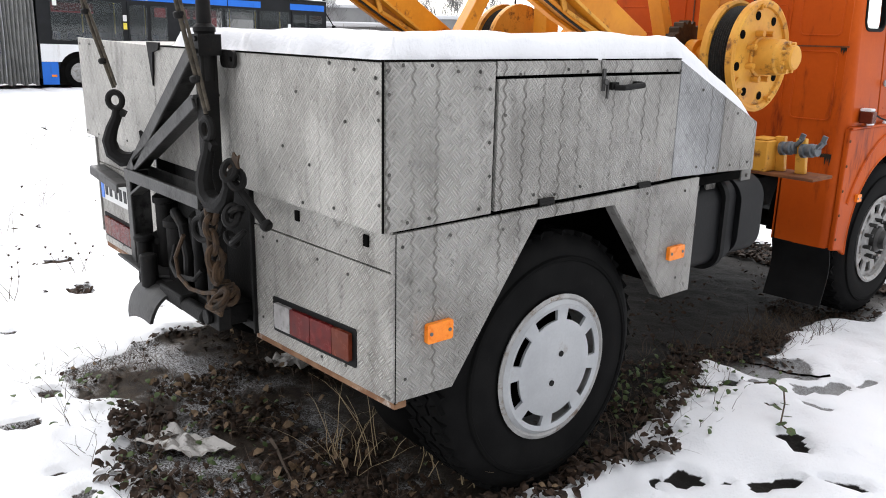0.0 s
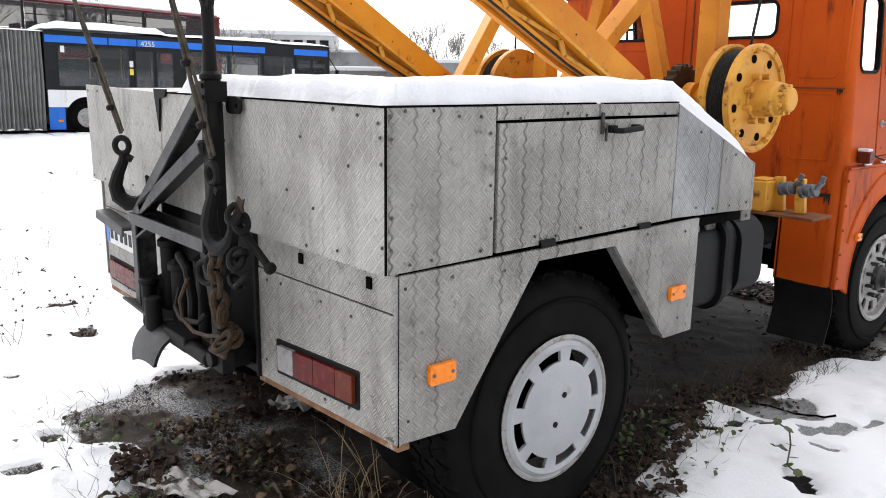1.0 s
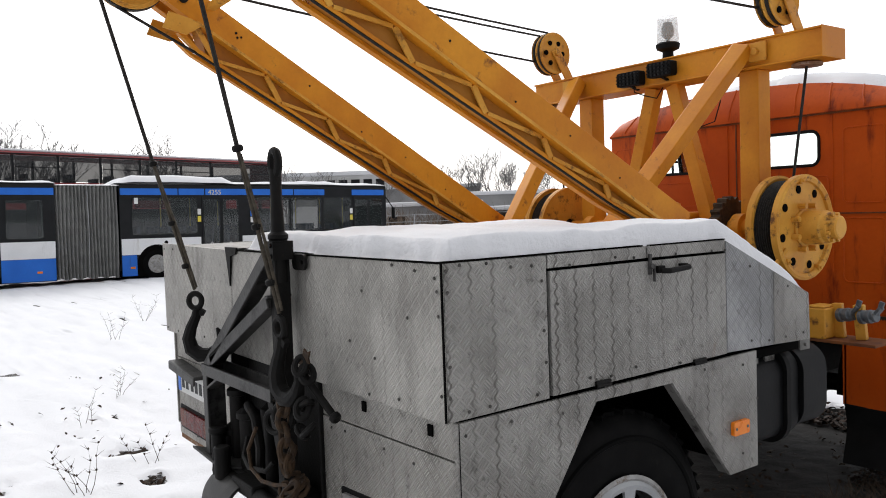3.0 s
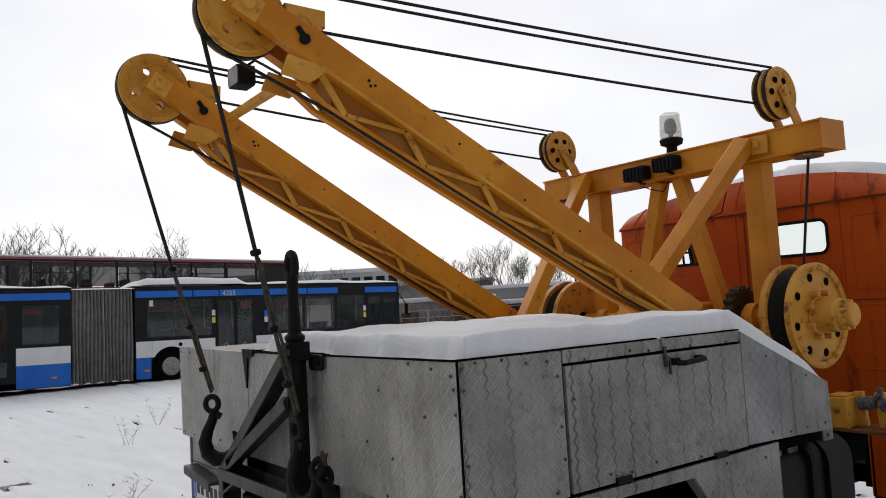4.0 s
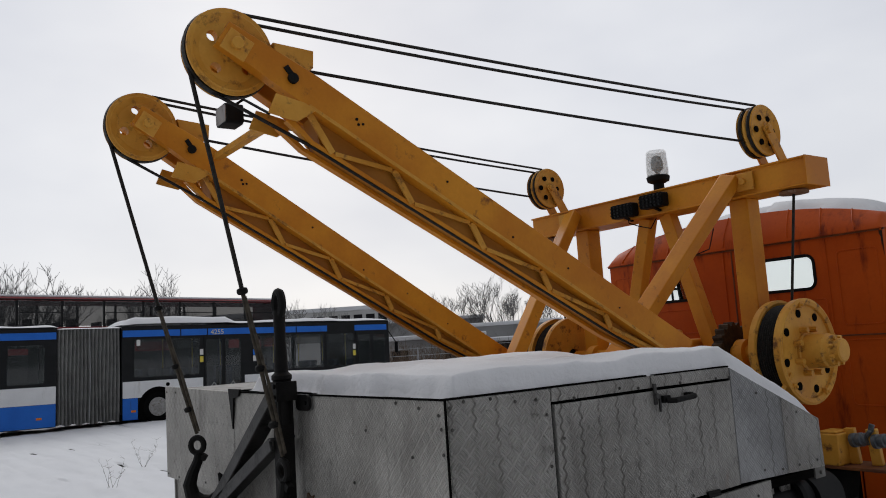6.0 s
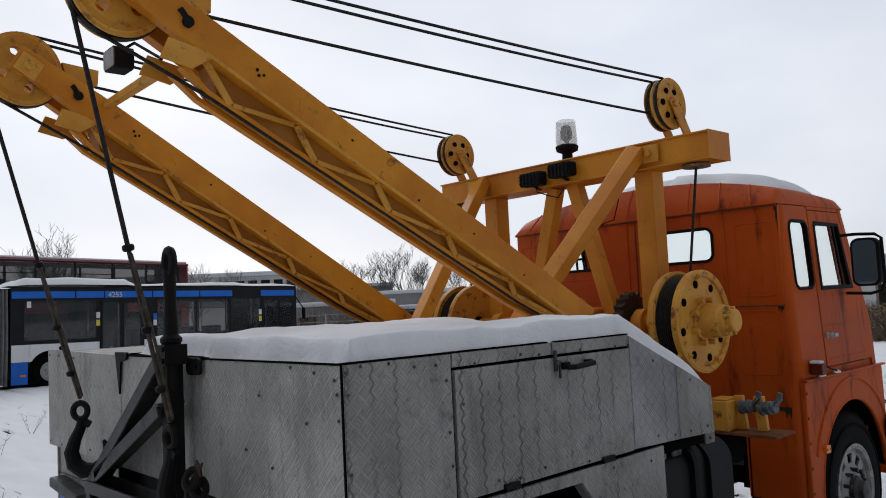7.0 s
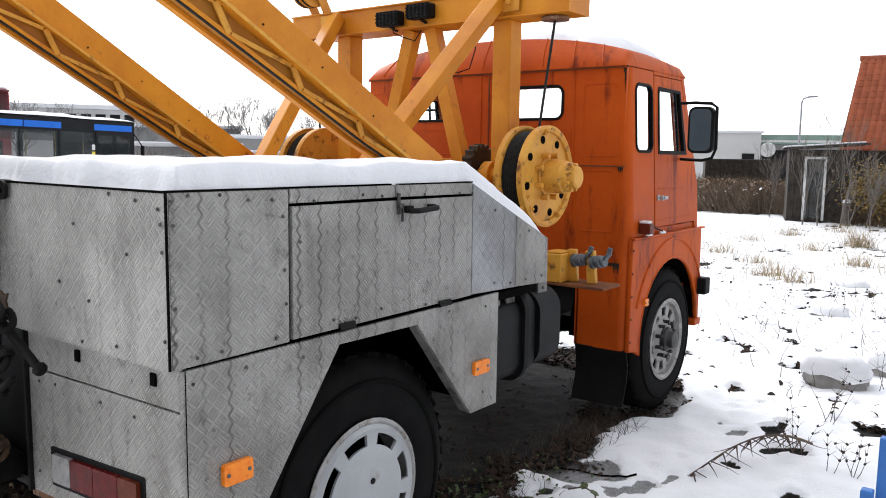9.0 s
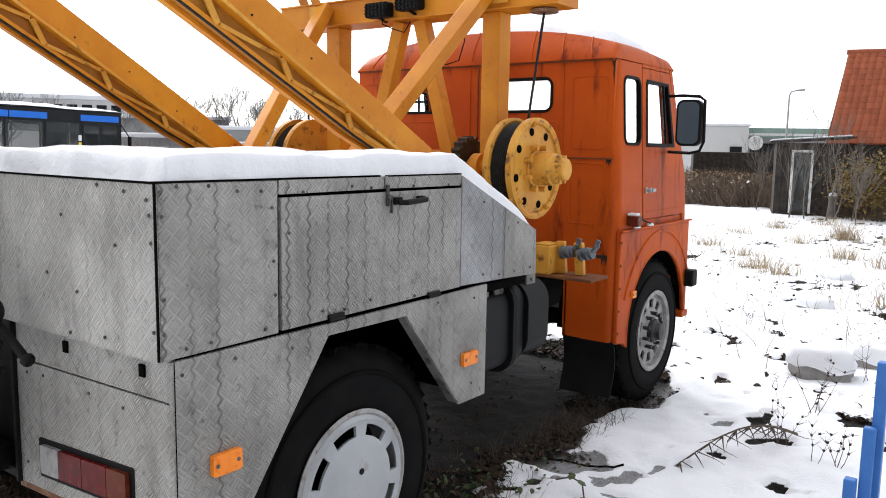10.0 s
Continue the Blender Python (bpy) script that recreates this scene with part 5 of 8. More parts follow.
part("mast_eye", bm, "black_steel", tow)
bm = B()
sheet(bm, rrect(0.38, 0.49, 1.545, 1.605, 0.025), (rrect(0.455, 0.473, 1.566, 1.584, 0.008),), lambda a, b: V(a, -0.012, b), (0, -0.012, 0))
part("mast_flange", bm, "black_steel", tow, bevel=0.002)
bm = B()
bar(bm, (0.35, FY - 0.044, 1.60), (-0.37, FY - 0.044, 1.08), 0.05, 0.012, (0, 1, 0))
bar(bm, (0.33, FY, 1.605), (-0.39, FY, 1.085), 0.010, 0.10, (0, 1, 0))
bar(bm, (0.35, FY - 0.044, 1.43), (-0.30, FY - 0.044, 1.12), 0.05, 0.012, (0, 1, 0))
bar(bm, (0.36, FY, 1.45), (-0.29, FY, 1.14), 0.010, 0.10, (0, 1, 0))
part("diagonal_brace", bm, "frame_grey", tow, "worn grey angle-iron brace", 0.003)
bm = B()
bar(bm, (-0.40, FY - 0.05, 1.07), (0.36, FY - 0.05, 1.075), 0.012, 0.05)
bar(bm, (-0.40, FY + 0.05, 1.07), (0.36, FY + 0.05, 1.075), 0.012, 0.05)
bar(bm, (-0.40, FY, 1.05), (0.36, FY, 1.055), 0.09, 0.008)
part("crossbar", bm, "frame_grey", tow, "", 0.002)
bm = B()
bar(bm, (-0.38, FY - 0.044, 1.08), (-0.38, FY - 0.044, 0.66), 0.05, 0.012, (0, 1, 0))
bar(bm, (-0.40, FY, 1.08), (-0.40, FY, 0.66), 0.010, 0.10, (0, 1, 0))
bar(bm, (-0.38, FY - 0.02, 0.98), (-0.20, FY - 0.02, 1.06), 0.012, 0.06, (0, 1, 0))
part("leg", bm, "frame_grey", tow, "", 0.003)
bm = B()
bar(bm, (0.30, FY - 0.03, 1.06), (0.40, FY - 0.03, 0.78), 0.05, 0.012, (0, 1, 0))
bx(bm, 0.36, 0.47, FY - 0.05, FY, 0.62, 0.70)
cyl(bm, (0.40, FY - 0.07, 0.66), (0.40, FY - 0.05, 0.66), 0.028, seg=14)
part("foot_plate", bm, "black_steel", tow, "", 0.003)
# coupling machinery in the recess
bm = B()
for x0, z0, z1, r in ((-0.28, 0.66, 1.0, 0.035), (-0.16, 0.62, 0.92, 0.04), (0.08, 0.64, 0.98, 0.03), (0.22, 0.62, 0.9, 0.028), (-0.32, 0.62, 0.82, 0.045)):
    lathe(bm, [(r * 0.8, z0), (r, z0 + 0.02), (r, z1 - 0.05), (r * 1.3, z1 - 0.045), (r * 1.3, z1 - 0.02), (r * 0.6, z1)], (x0, FY + 0.06, 0), (0, 0, 1), 14)
part("coupling_cylinder", bm, "black_steel", tow)
bm = B()
bx(bm, -0.36, 0.34, -0.05, 0.08, 0.58, 0.66)
bx(bm, -0.10, 0.12, -0.12, 0.0, 0.60, 0.66)
cyl(bm, (-0.35, -0.09, 0.62), (0.3, -0.09, 0.62), 0.03, seg=14)
cyl(bm, (-0.30, -0.10, 0.60), (-0.30, -0.10, 0.80), 0.03, seg=12)
cyl(bm, (-0.20, -0.12, 0.62), (-0.20, -0.12, 0.76), 0.036, seg=12)
cyl(bm, (-0.30, -0.10, 0.795), (-0.30, -0.10, 0.82), 0.042, seg=12)
part("coupling_beam", bm, "black_steel", tow, "greasy black towing coupling", 0.008)
bm = B()
tube(bm, [(-0.02, -0.05, 0.94), (0.05, -0.09, 0.98), (0.12, -0.09, 0.94), (0.13, -0.08, 0.82), (0.12, -0.08, 0.72)], 0.02, 10)
tube(bm, [(-0.05, -0.06, 0.82), (0.0, -0.1, 0.76), (0.1, -0.12, 0.74), (0.22, -0.1, 0.75), (0.28, -0.09, 0.80)], 0.010, 8)
part("hydraulic_hose", bm, "black_steel", tow)
# tongue below
bm = B()
n = 12
ring = []
for i in range(n + 1):
    a = i / n
    y, z = -0.05 - 0.14 * (1 - (1 - a) ** 1.6), 0.650 - 0.145 * a ** 2.2
    w = 0.15 * (1 - 0.16 * a ** 6)
    ring.append([bm.verts.new((-0.17 + w * k, y, z - 0.016 * abs(k) ** 2.2 + 0.02 * k * a)) for k in (-1, -0.6, -0.2, 0.2, 0.6, 1)])
for i in range(n):
    for k in range(5):
        bm.faces.new((ring[i][k], ring[i][k + 1], ring[i + 1][k + 1], ring[i + 1][k]))
bmesh.ops.recalc_face_normals(bm, faces=bm.faces[:])
bmesh.ops.solidify(bm, geom=bm.faces[:], thickness=0.014)
part("tongue", bm, "frame_grey", tow, "curved steel tow tongue")
bm = B()
sheet(bm, [(-0.50, -0.15), (-0.22, -0.13), (-0.16, -0.05), (-0.24, 0.02), (-0.40, -0.06)], (), lambda a, b: V(a, b, 0.655 - 0.12 * (a + 0.2)), (0, 0, 0.012))
part("guide_plate", bm, "frame_grey", tow, "", 0.002)
bm = B()
for c_, r_ in (((0.50, -0.14, 1.03), 0.045), ((0.44, -0.15, 1.0), 0.04)):
    tube(bm, [(c_[0] + r_ * math.cos(q), c_[1] + 0.3 * r_ * math.cos(q), c_[2] + r_ * math.sin(q)) for q in [math.tau * i / 18 for i in range(18)]], 0.011, 8, True)
part("tow_ring", bm, "black_steel", tow, "dark steel ring links")
bm = B()
tube(bm, [(0.22, -0.13, 0.93), (0.18, -0.15, 0.84), (0.20, -0.15, 0.77), (0.30, -0.15, 0.745), (0.42, -0.15, 0.76), (0.50, -0.14, 0.78), (0.56, -0.14, 0.75), (0.54, -0.14, 0.71), (0.44, -0.15, 0.715)], 0.008, 6)
part("bent_wire", bm, "chain_rust", tow, "rusty bent wire loop")

# ---- chain on the hook ----
chain = thing("chain", (0.57, -0.13, 1.12), "rusty steel chain with shackles hanging from a crane hook", "chain")


def link(c, tilt, yaw, size, mat="chain_rust", thick=0.28):
    bm = B()
    m = Euler((radians(tilt), 0, radians(yaw))).to_matrix()
    pts = []
    for i in range(14):
        a = math.tau * i / 14
        pts.append(Vector(c) + m @ V(size * 0.62 * math.cos(a), 0, size * (1.0 * math.sin(a))))
    tube(bm, pts, size * thick, 7, True)
    part("chain_link", bm, mat, chain)


random.seed(11)
for i in range(5):
    link((-0.04 + random.uniform(-.01, .01), -0.02, -0.04 - i * 0.055), random.uniform(-15, 15), 90 * (i % 2) + random.uniform(-15, 15), 0.040)
for i in range(9):
    link((random.uniform(-0.10, 0.06), random.uniform(-0.05, 0.03), -0.30 + random.uniform(-0.07, 0.07)), random.uniform(-70, 70), random.uniform(0, 180), random.uniform(0.025, 0.04))
for i in range(8):
    link((0.07 + random.uniform(-0.05, 0.07), random.uniform(-0.02, 0.05), 0.02 + random.uniform(-0.16, 0.1)), random.uniform(-60, 60), random.uniform(0, 180), random.uniform(0.026, 0.036), "black_steel", 0.34)
bm = B()
bar(bm, (0.02, 0.02, 0.09), (0.20, 0.05, -0.045), 0.022, 0.022)
lathe(bm, [(0.016, 0), (0.021, 0.005), (0.021, 0.02), (0.016, 0.024)], (0.20, 0.05, -0.045), (1, 0.2, -0.6), 12)
part("shackle_bar", bm, "black_steel", chain, "black steel pin bar", 0.006)
bm = B()
sheet(bm, [(0.06, 0.07), (0.075, 0.10), (0.085, 0.092), (0.10, 0.125), (0.118, 0.112), (0.135, 0.12), (0.125, 0.095), (0.13, 0.075), (0.105, 0.08), (0.09, 0.06)], (), lambda a, b: V(a, 0.0 + 0.1 * (a - 0.1), b + 0.05), (0, 0.006, 0))
part("rag_scrap", bm, "chain_rust", chain, "dirty brown cloth scrap")


# ---- the cab ----
cab = new("cab")
cab.parent = truck
CX, CY0, CY1 = 1.08, 3.29, 4.44
rwin = [rrect(0.235, 0.60, 1.93, 2.135, 0.05), rrect(-0.60, -0.235, 1.93, 2.135, 0.05)]
bm = B()
sheet(bm, [(-1.02, 1.06), (1.02, 1.06), (1.02, 2.232), (-1.02, 2.232)], rwin, lambda a, b: V(a, CY0, b), (0, 0.03, 0))
rear = part("rear_wall", bm, "orange", cab, "orange sheet-steel rear wall")
for s in (1, -1):
    bm = B()
    sheet(bm, [(0.74, 0.52), (1.02, 0.52), (1.02, 1.058), (0.74, 1.058)], (), lambda a, b: V(s * a, CY0, b), (0, 0.03, 0))
    part("lower_rear_panel", bm, "orange", cab)
    bm = B()
    bx(bm, min(s * 0.73, s * 0.75), max(s * 0.73, s * 0.75), CY0, 3.6, 0.52, 1.06)
    part("inner_panel", bm, "orange", cab)
# pressed panels and ribs on the rear wall
for x0, x1, z0, z1 in ((0.74, 0.98, 1.70, 2.14), (0.74, 0.98, 1.24, 1.62), (0.16, 0.66, 1.70, 1.87), (-0.66, -0.16, 1.70, 1.87), (-0.98, -0.74, 1.24, 2.14)):
    bm = B()
    sheet(bm, rrect(x0, x1, z0, z1, 0.03), (rrect(x0 + 0.008, x1 - 0.008, z0 + 0.008, z1 - 0.008, 0.025),), lambda a, b: V(a, CY0 - 0.004, b), (0, 0.006, 0))
    part("pressing", bm, "orange", rear, "", 0.002)
for x0 in (-0.02, 0.045, 0.68, -0.68):
    bm = B()
    bx(bm, x0 - 0.004, x0 + 0.004, CY0 - 0.005, CY0 + 0.002, 1.3, 2.222)
    part("seam", bm, "orange_rust" if x0 == 0.045 else "orange", rear)
bm = B()
bx(bm, -1.03, 1.03, CY0 - 0.006, CY0 + 0.003, 1.640, 1.648)
bx(bm, -1.03, 1.03, CY0 - 0.010, CY0 + 0.003, 2.225, 2.236)
part("gutter", bm, "orange_rust", rear)
# mossy stains with ragged lower edges at the corner seams
random.seed(19)
for x0, x1, zt, drop in ((0.93, 1.018, 1.058, 0.07), (0.985, 1.018, 1.645, 0.07), (1.0, 1.018, 2.222, 0.16)):
    bm = B()
    n_ = 14
    low_ = [(x1 - (x1 - x0) * i / n_, zt - 0.010 - drop * (0.25 + 0.75 * (i % 2)) * random.uniform(0.1, 1.0) * (0.4 + 0.6 * (1 - i / n_))) for i in range(n_ + 1)]
    sheet(bm, [(x0, zt), (x1, zt)] + low_, (), lambda a, b: V(a, CY0 - 0.0025, b), (0, 0.005, 0))
    part("moss_stain", bm, "moss", rear, "black mossy rust stain")


def window_set(parent, outline_fn, a0, a1, b0, b1, push, r):
    """Rubber frame and pane in an opening."""
    f = 0.017
    bm = B()
    sheet(bm, rrect(a0 - f * 0.5, a1 + f * 0.5, b0 - f * 0.5, b1 + f * 0.5, r + 0.01), (rrect(a0 + f * 0.6, a1 - f * 0.6, b0 + f * 0.6, b1 - f * 0.6, r * 0.8),), lambda a, b: outline_fn(a, b) - Vector(push) * 0.25, push)
    w = part("window", bm, "seal", parent, "window in a black rubber seal", 0.004)
    bm = B()
    sheet(bm, rrect(a0 + 0.004, a1 - 0.004, b0 + 0.004, b1 - 0.004, r), (), lambda a, b: outline_fn(a, b) + Vector(push) * 0.5, Vector(push) * 0.15)
    g = part("pane", bm, "glass", w)
    g.visible_shadow = False
    return w


window_set(cab, lambda a, b: V(a, CY0, b), 0.235, 0.60, 1.93, 2.135, (0, 0.03, 0), 0.05)
window_set(cab, lambda a, b: V(a, CY0, b), -0.60, -0.235, 1.93, 2.135, (0, 0.03, 0), 0.05)
lean = lambda z: 0.055 * max(0.0, z - 1.25)
front_y = lambda z: 4.44 - 0.30 * max(0.0, z - 1.45)
for s in (1, -1):
    X = lambda a, b: V(s * (CX - lean(b)), a, b)
    # rear corner posts
    bm = B()
    n, rows = 6, [0.52, 0.8, 1.06, 1.25, 1.6, 2.0, 2.232]
    g = [[bm.verts.new((s * (CX - lean(z) - 0.06 + 0.06 * math.sin(radians(90 * i / n))), CY0 + 0.06 - 0.06 * math.cos(radians(90 * i / n)), z)) for i in range(n + 1)] for z in rows]
    for j in range(len(rows) - 1):
        for i in range(n):
            bm.faces.new((g[j][i], g[j][i + 1], g[j + 1][i + 1], g[j + 1][i]))
    bmesh.ops.recalc_face_normals(bm, faces=bm.faces[:])
    bmesh.ops.solidify(bm, geom=bm.faces[:], thickness=0.004)
    part("corner_post", bm, "orange", cab)
    # quarter panel with its window
    bm = B()
    sheet(bm, [(3.35, 1.215), (3.662, 1.215), (3.662, 2.232), (3.35, 2.232)], (rrect(3.39, 3.632, 1.735, 2.14, 0.05),), X, (-s * 0.03, 0, 0))
    part("quarter_panel", bm, "orange", cab, bevel=0.003)
    window_set(cab, X, 3.39, 3.632, 1.735, 2.14, (-s * 0.03, 0, 0), 0.05)
    # sill under the door
    bm = B()
    sheet(bm, [(3.34, 1.15), (4.42, 1.15), (4.42, 1.252), (3.34, 1.252)], (), lambda a, b: X(a, b) - V(s * 0.012, 0, 0), (-s * 0.03, 0, 0))
    part("door_sill", bm, "orange", cab)
    # door
    bm = B()
    dpts = [(3.672, 1.26), (4.36, 1.26), (4.36, 1.56), (front_y(2.21) - 0.09, 2.21), (3.672, 2.21)]
    sheet(bm, dpts, ([(3.735, 1.735), (4.19, 1.735), (4.09, 2.13), (3.745, 2.13), (3.735, 2.11)],), X, (-s * 0.03, 0, 0))
    door = part("door", bm, "orange", cab, "orange cab door with a worn lower edge", 0.004)
    bm = B()
    sheet(bm, [(3.725, 1.72), (4.21, 1.72), (4.10, 2.14), (3.74, 2.145), (3.725, 2.12)], ([(3.747, 1.745), (4.165, 1.745), (4.08, 2.12), (3.76, 2.12), (3.747, 2.10)],), lambda a, b: X(a, b) + V(s * 0.006, 0, 0), (-s * 0.03, 0, 0))
    bar(bm, X(4.06, 1.74), X(4.01, 2.125), 0.014, 0.018, (0, 1, 0))
    win = part("window", bm, "seal", door, "", 0.003)
    bm = B()
    sheet(bm, [(3.740, 1.738), (4.18, 1.738), (4.085, 2.125), (3.752, 2.125)], (), lambda a, b: X(a, b) - V(s * 0.012, 0, 0), (-s * 0.005, 0, 0))
    part("pane", bm, "glass", win).visible_shadow = False
    bm = B()
    lathe(bm, [(0.018, 0), (0.02, 0.008 * s), (0.012, 0.012 * s), (0.012, 0.03 * s), (0.018, 0.034 * s), (0.015, 0.042 * s)], X(3.715, 1.445), (1, 0, 0), 14)
    bar(bm, X(3.715, 1.445) + V(s * 0.036, -0.005, 0), X(3.715, 1.445) + V(s * 0.036, 0.07, 0), 0.012, 0.02)
    part("door_handle", bm, "hubcap", door, "chrome push-button handle")
    for k in (0, 1):
        bm = B()
        sheet(bm, rrect(3.72, 4.28, 1.30 + 0.2 * k, 1.302 + 0.2 * k + 0.005, 0.003), (), lambda a, b: X(a, b) + V(s * 0.001, 0, 0), (s * 0.003, 0, 0))
        part("crease", bm, "orange", door)
    # front pillar and front corner
    bm = B()
    sheet(bm, [(4.368, 1.215), (4.425, 1.215), (4.425, 1.5), (front_y(2.232) - 0.03, 2.232), (front_y(2.232) - 0.08, 2.232), (4.345, 1.565)], (), X, (-s * 0.03, 0, 0))
    sheet(bm, [(3.668, 2.214), (front_y(2.232) - 0.085, 2.214), (front_y(2.232) - 0.085, 2.237), (3.668, 2.237)], (), X, (-s * 0.03, 0, 0))
    part("front_pillar", bm, "orange", cab, bevel=0.003)
    # fender with the wheel arch, a little proud of the cab
    bm = B()
    arch = [(3.945 + 0.495 * math.cos(radians(a)), 0.54 + 0.505 * math.sin(radians(a))) for a in range(188, -1, -9)]
    outl = [(3.30, 1.205), (3.30, 0.515), (3.40, 0.50)] + arch + [(4.475, 0.50), (4.485, 0.55), (4.47, 1.205)]
    sheet(bm, outl, (), lambda a, b: V(s * (CX + 0.018), a, b), (-s * 0.03, 0, 0))
    fender = part("fender", bm, "orange", cab, "orange front fender with a round wheel arch", 0.008)
    bm = B()
    tube(bm, [(s * (CX + 0.012), a[0], a[1]) for a in arch], 0.011, 8)
    part("arch_lip", bm, "orange", fender, "", 0.003)
    bm = B()
    tube(bm, [(s * (CX + 0.016), 3.945 + 0.60 * math.cos(radians(a)), 0.545 + 0.625 * math.sin(radians(a))) for a in range(158, 20, -6)], 0.012, 8)
    part("fender_crown", bm, "orange", fender)
    bm = B()
    bx(bm, min(s * CX, s * (CX + 0.03)), max(s * CX, s * (CX + 0.03)), 3.30, 4.5, 1.203, 1.216)
    part("ledge", bm, "orange", fender, bevel=0.003)
    # well lining coloured near-black to carry the shade inside the fender
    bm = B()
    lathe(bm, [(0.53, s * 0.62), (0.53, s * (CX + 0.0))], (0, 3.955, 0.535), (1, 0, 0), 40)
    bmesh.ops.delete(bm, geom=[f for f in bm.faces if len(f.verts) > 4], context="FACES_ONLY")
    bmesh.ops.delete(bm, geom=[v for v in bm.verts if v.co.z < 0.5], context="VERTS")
    part("wheel_well", bm, "gap_and_shade", cab)
    for z in (0.58, 0.72, 0.86, 1.0, 1.14):
        bm = B()
        lathe(bm, [(0.009, 0), (0.008, s * 0.004), (0.003, s * 0.006)], (s * (CX + 0.018), 3.315, z), (1, 0, 0), 8)
        part("fender_bolt", bm, "orange_rust", fender)
    side_marker(cab, s * (CX + 0.018), 3.515, 0.80, 0.028, 0.022, s)
    bm = B()
    bx(bm, min(s * (CX + 0.005), s * (CX + 0.075)), max(s * (CX + 0.005), s * (CX + 0.075)), 3.41, 3.475, 1.235, 1.30)
    il = part("indicator", bm, "lens_amber", cab, "boxy orange indicator lamp", 0.006)
    bm = B()
    bx(bm, min(s * CX, s * (CX + 0.065)), max(s * CX, s * (CX + 0.065)), 3.415, 3.47, 1.2985, 1.316)
    part("snow_cap", bm, "snow", il, "", 0.006)
    bm = B()
    tube(bm, [(s * (CX + 0.01), 3.50, 1.26), (s * (CX + 0.02), 3.58, 1.275), (s * (CX + 0.02), 3.66, 1.25), (s * (CX + 0.03), 3.72, 1.235)], 0.005, 6)
    part("lamp_cable", bm, "seal", cab)
    for y0, y1, w in ((3.50, 3.59, 0.03), (3.72, 3.80, 0.035)):
        bm = B()
        lathe(bm, [(0.5, 0), (0.42, 0.3), (0.2, 0.45), (0.01, 0.5)], (0, 0, 0), (0, 0, 1), 14)
        bmesh.ops.scale(bm, vec=(w, y1 - y0, 0.035), verts=bm.verts[:])
        bmesh.ops.translate(bm, vec=(s * (CX + 0.015), (y0 + y1) / 2, 1.217), verts=bm.verts[:])
        part("snow_patch", bm, "snow", fender)
    # mudflap
    bm = B()
    n = 8
    g = [[bm.verts.new((s * (0.74 + 0.34 * i), CY0 + 0.0 + 0.03 * math.sin(j * 0.5) + 0.02 * i, 0.525 - 0.35 * j / n)) for i in (0, 0.5, 1)] for j in range(n + 1)]
    for j in range(n):
        for i in range(2):
            bm.faces.new((g[j][i], g[j][i + 1], g[j + 1][i + 1], g[j + 1][i]))
    bmesh.ops.recalc_face_normals(bm, faces=bm.faces[:])
    bmesh.ops.solidify(bm, geom=bm.faces[:], thickness=0.008)
    part("mudflap", bm, "seal", cab, "black rubber mudflap")
    # mirror
    mir = new("mirror")
    mir.parent = cab
    bm = B()
    sheet(bm, rrect(1.175, 1.325, 1.73, 2.025, 0.045), (), lambda a, b: V(s * a, 3.90 + 0.25 * (a - 1.19), b), (0, 0.05, 0))
    part("housing", bm, "seal", mir, "black mirror housing", 0.015)
    bm = B()
    sheet(bm, rrect(1.188, 1.312, 1.745, 2.010, 0.035), (), lambda a, b: V(s * a, 3.896 + 0.25 * (a - 1.19), b), (0, 0.003, 0))
    part("mirror_glass", bm, "mirror", mir)
    bm = B()
    tube(bm, [(s * 1.04, 4.10, 2.06), (s * 1.18, 3.99, 2.055), (s * 1.30, 3.96, 2.045), (s * 1.335, 3.96, 2.02), (s * 1.34, 3.96, 1.76), (s * 1.315, 3.96, 1.70), (s * 1.25, 3.97, 1.685), (s * 1.06, 4.10, 1.69)], 0.010, 8)
    part("mirror_arm", bm, "seal", mir)
# front wall, bumper
bm = B()
sheet(bm, [(-1.0, 0.6), (1.0, 0.6), (1.0, 1.45), (-1.0, 1.45)], (), lambda a, b: V(a, 4.44, b), (0, -0.03, 0))
sheet(bm, [(-1.02, 1.45), (1.02, 1.45), (0.98, 2.232), (-0.98, 2.232)], (rrect(-0.92, 0.92, 1.55, 2.205, 0.08),), lambda a, b: V(a, front_y(b), b), (0, -0.03, 0))
part("front_wall", bm, "orange", cab)
bm = B()
sheet(bm, rrect(-0.93, 0.93, 1.54, 2.212, 0.08), (), lambda a, b: V(a, front_y(b) - 0.01, b), (0, -0.004, 0))
part("windscreen", bm, "glass", cab).visible_shadow = False
bm = B()
bx(bm, -1.16, 1.16, 4.43, 4.53, 0.73, 0.85)
part("bumper", bm, "seal", cab, "black front bumper", 0.012)
bm = B()
bx(bm, -1.10, 1.10, 4.42, 4.53, 0.50, 0.55)
part("front_step", bm, "orange", cab, "", 0.008)
bm = B()
bx(bm, -1.0, 1.0, 3.34, 4.5, 1.02, 1.05)
bx(bm, -0.35, 0.35, 3.5, 4.5, 1.05, 1.35)
part("cab_floor", bm, "dark_inside", cab)
for x0 in (0.55, -0.55):
    bm = B()
    bx(bm, x0 - 0.24, x0 + 0.24, 3.5, 3.95, 1.05, 1.40)
    bx(bm, x0 - 0.24, x0 + 0.24, 3.42, 3.54, 1.40, 1.86)
    part("seat", bm, "dark_inside", cab, "dark cab seat", 0.04)
bm = B()
bx(bm, -1.0, 1.0, 4.2, 4.48, 1.3, 1.5)
part("dashboard", bm, "dark_inside", cab, bevel=0.03)
bm = B()
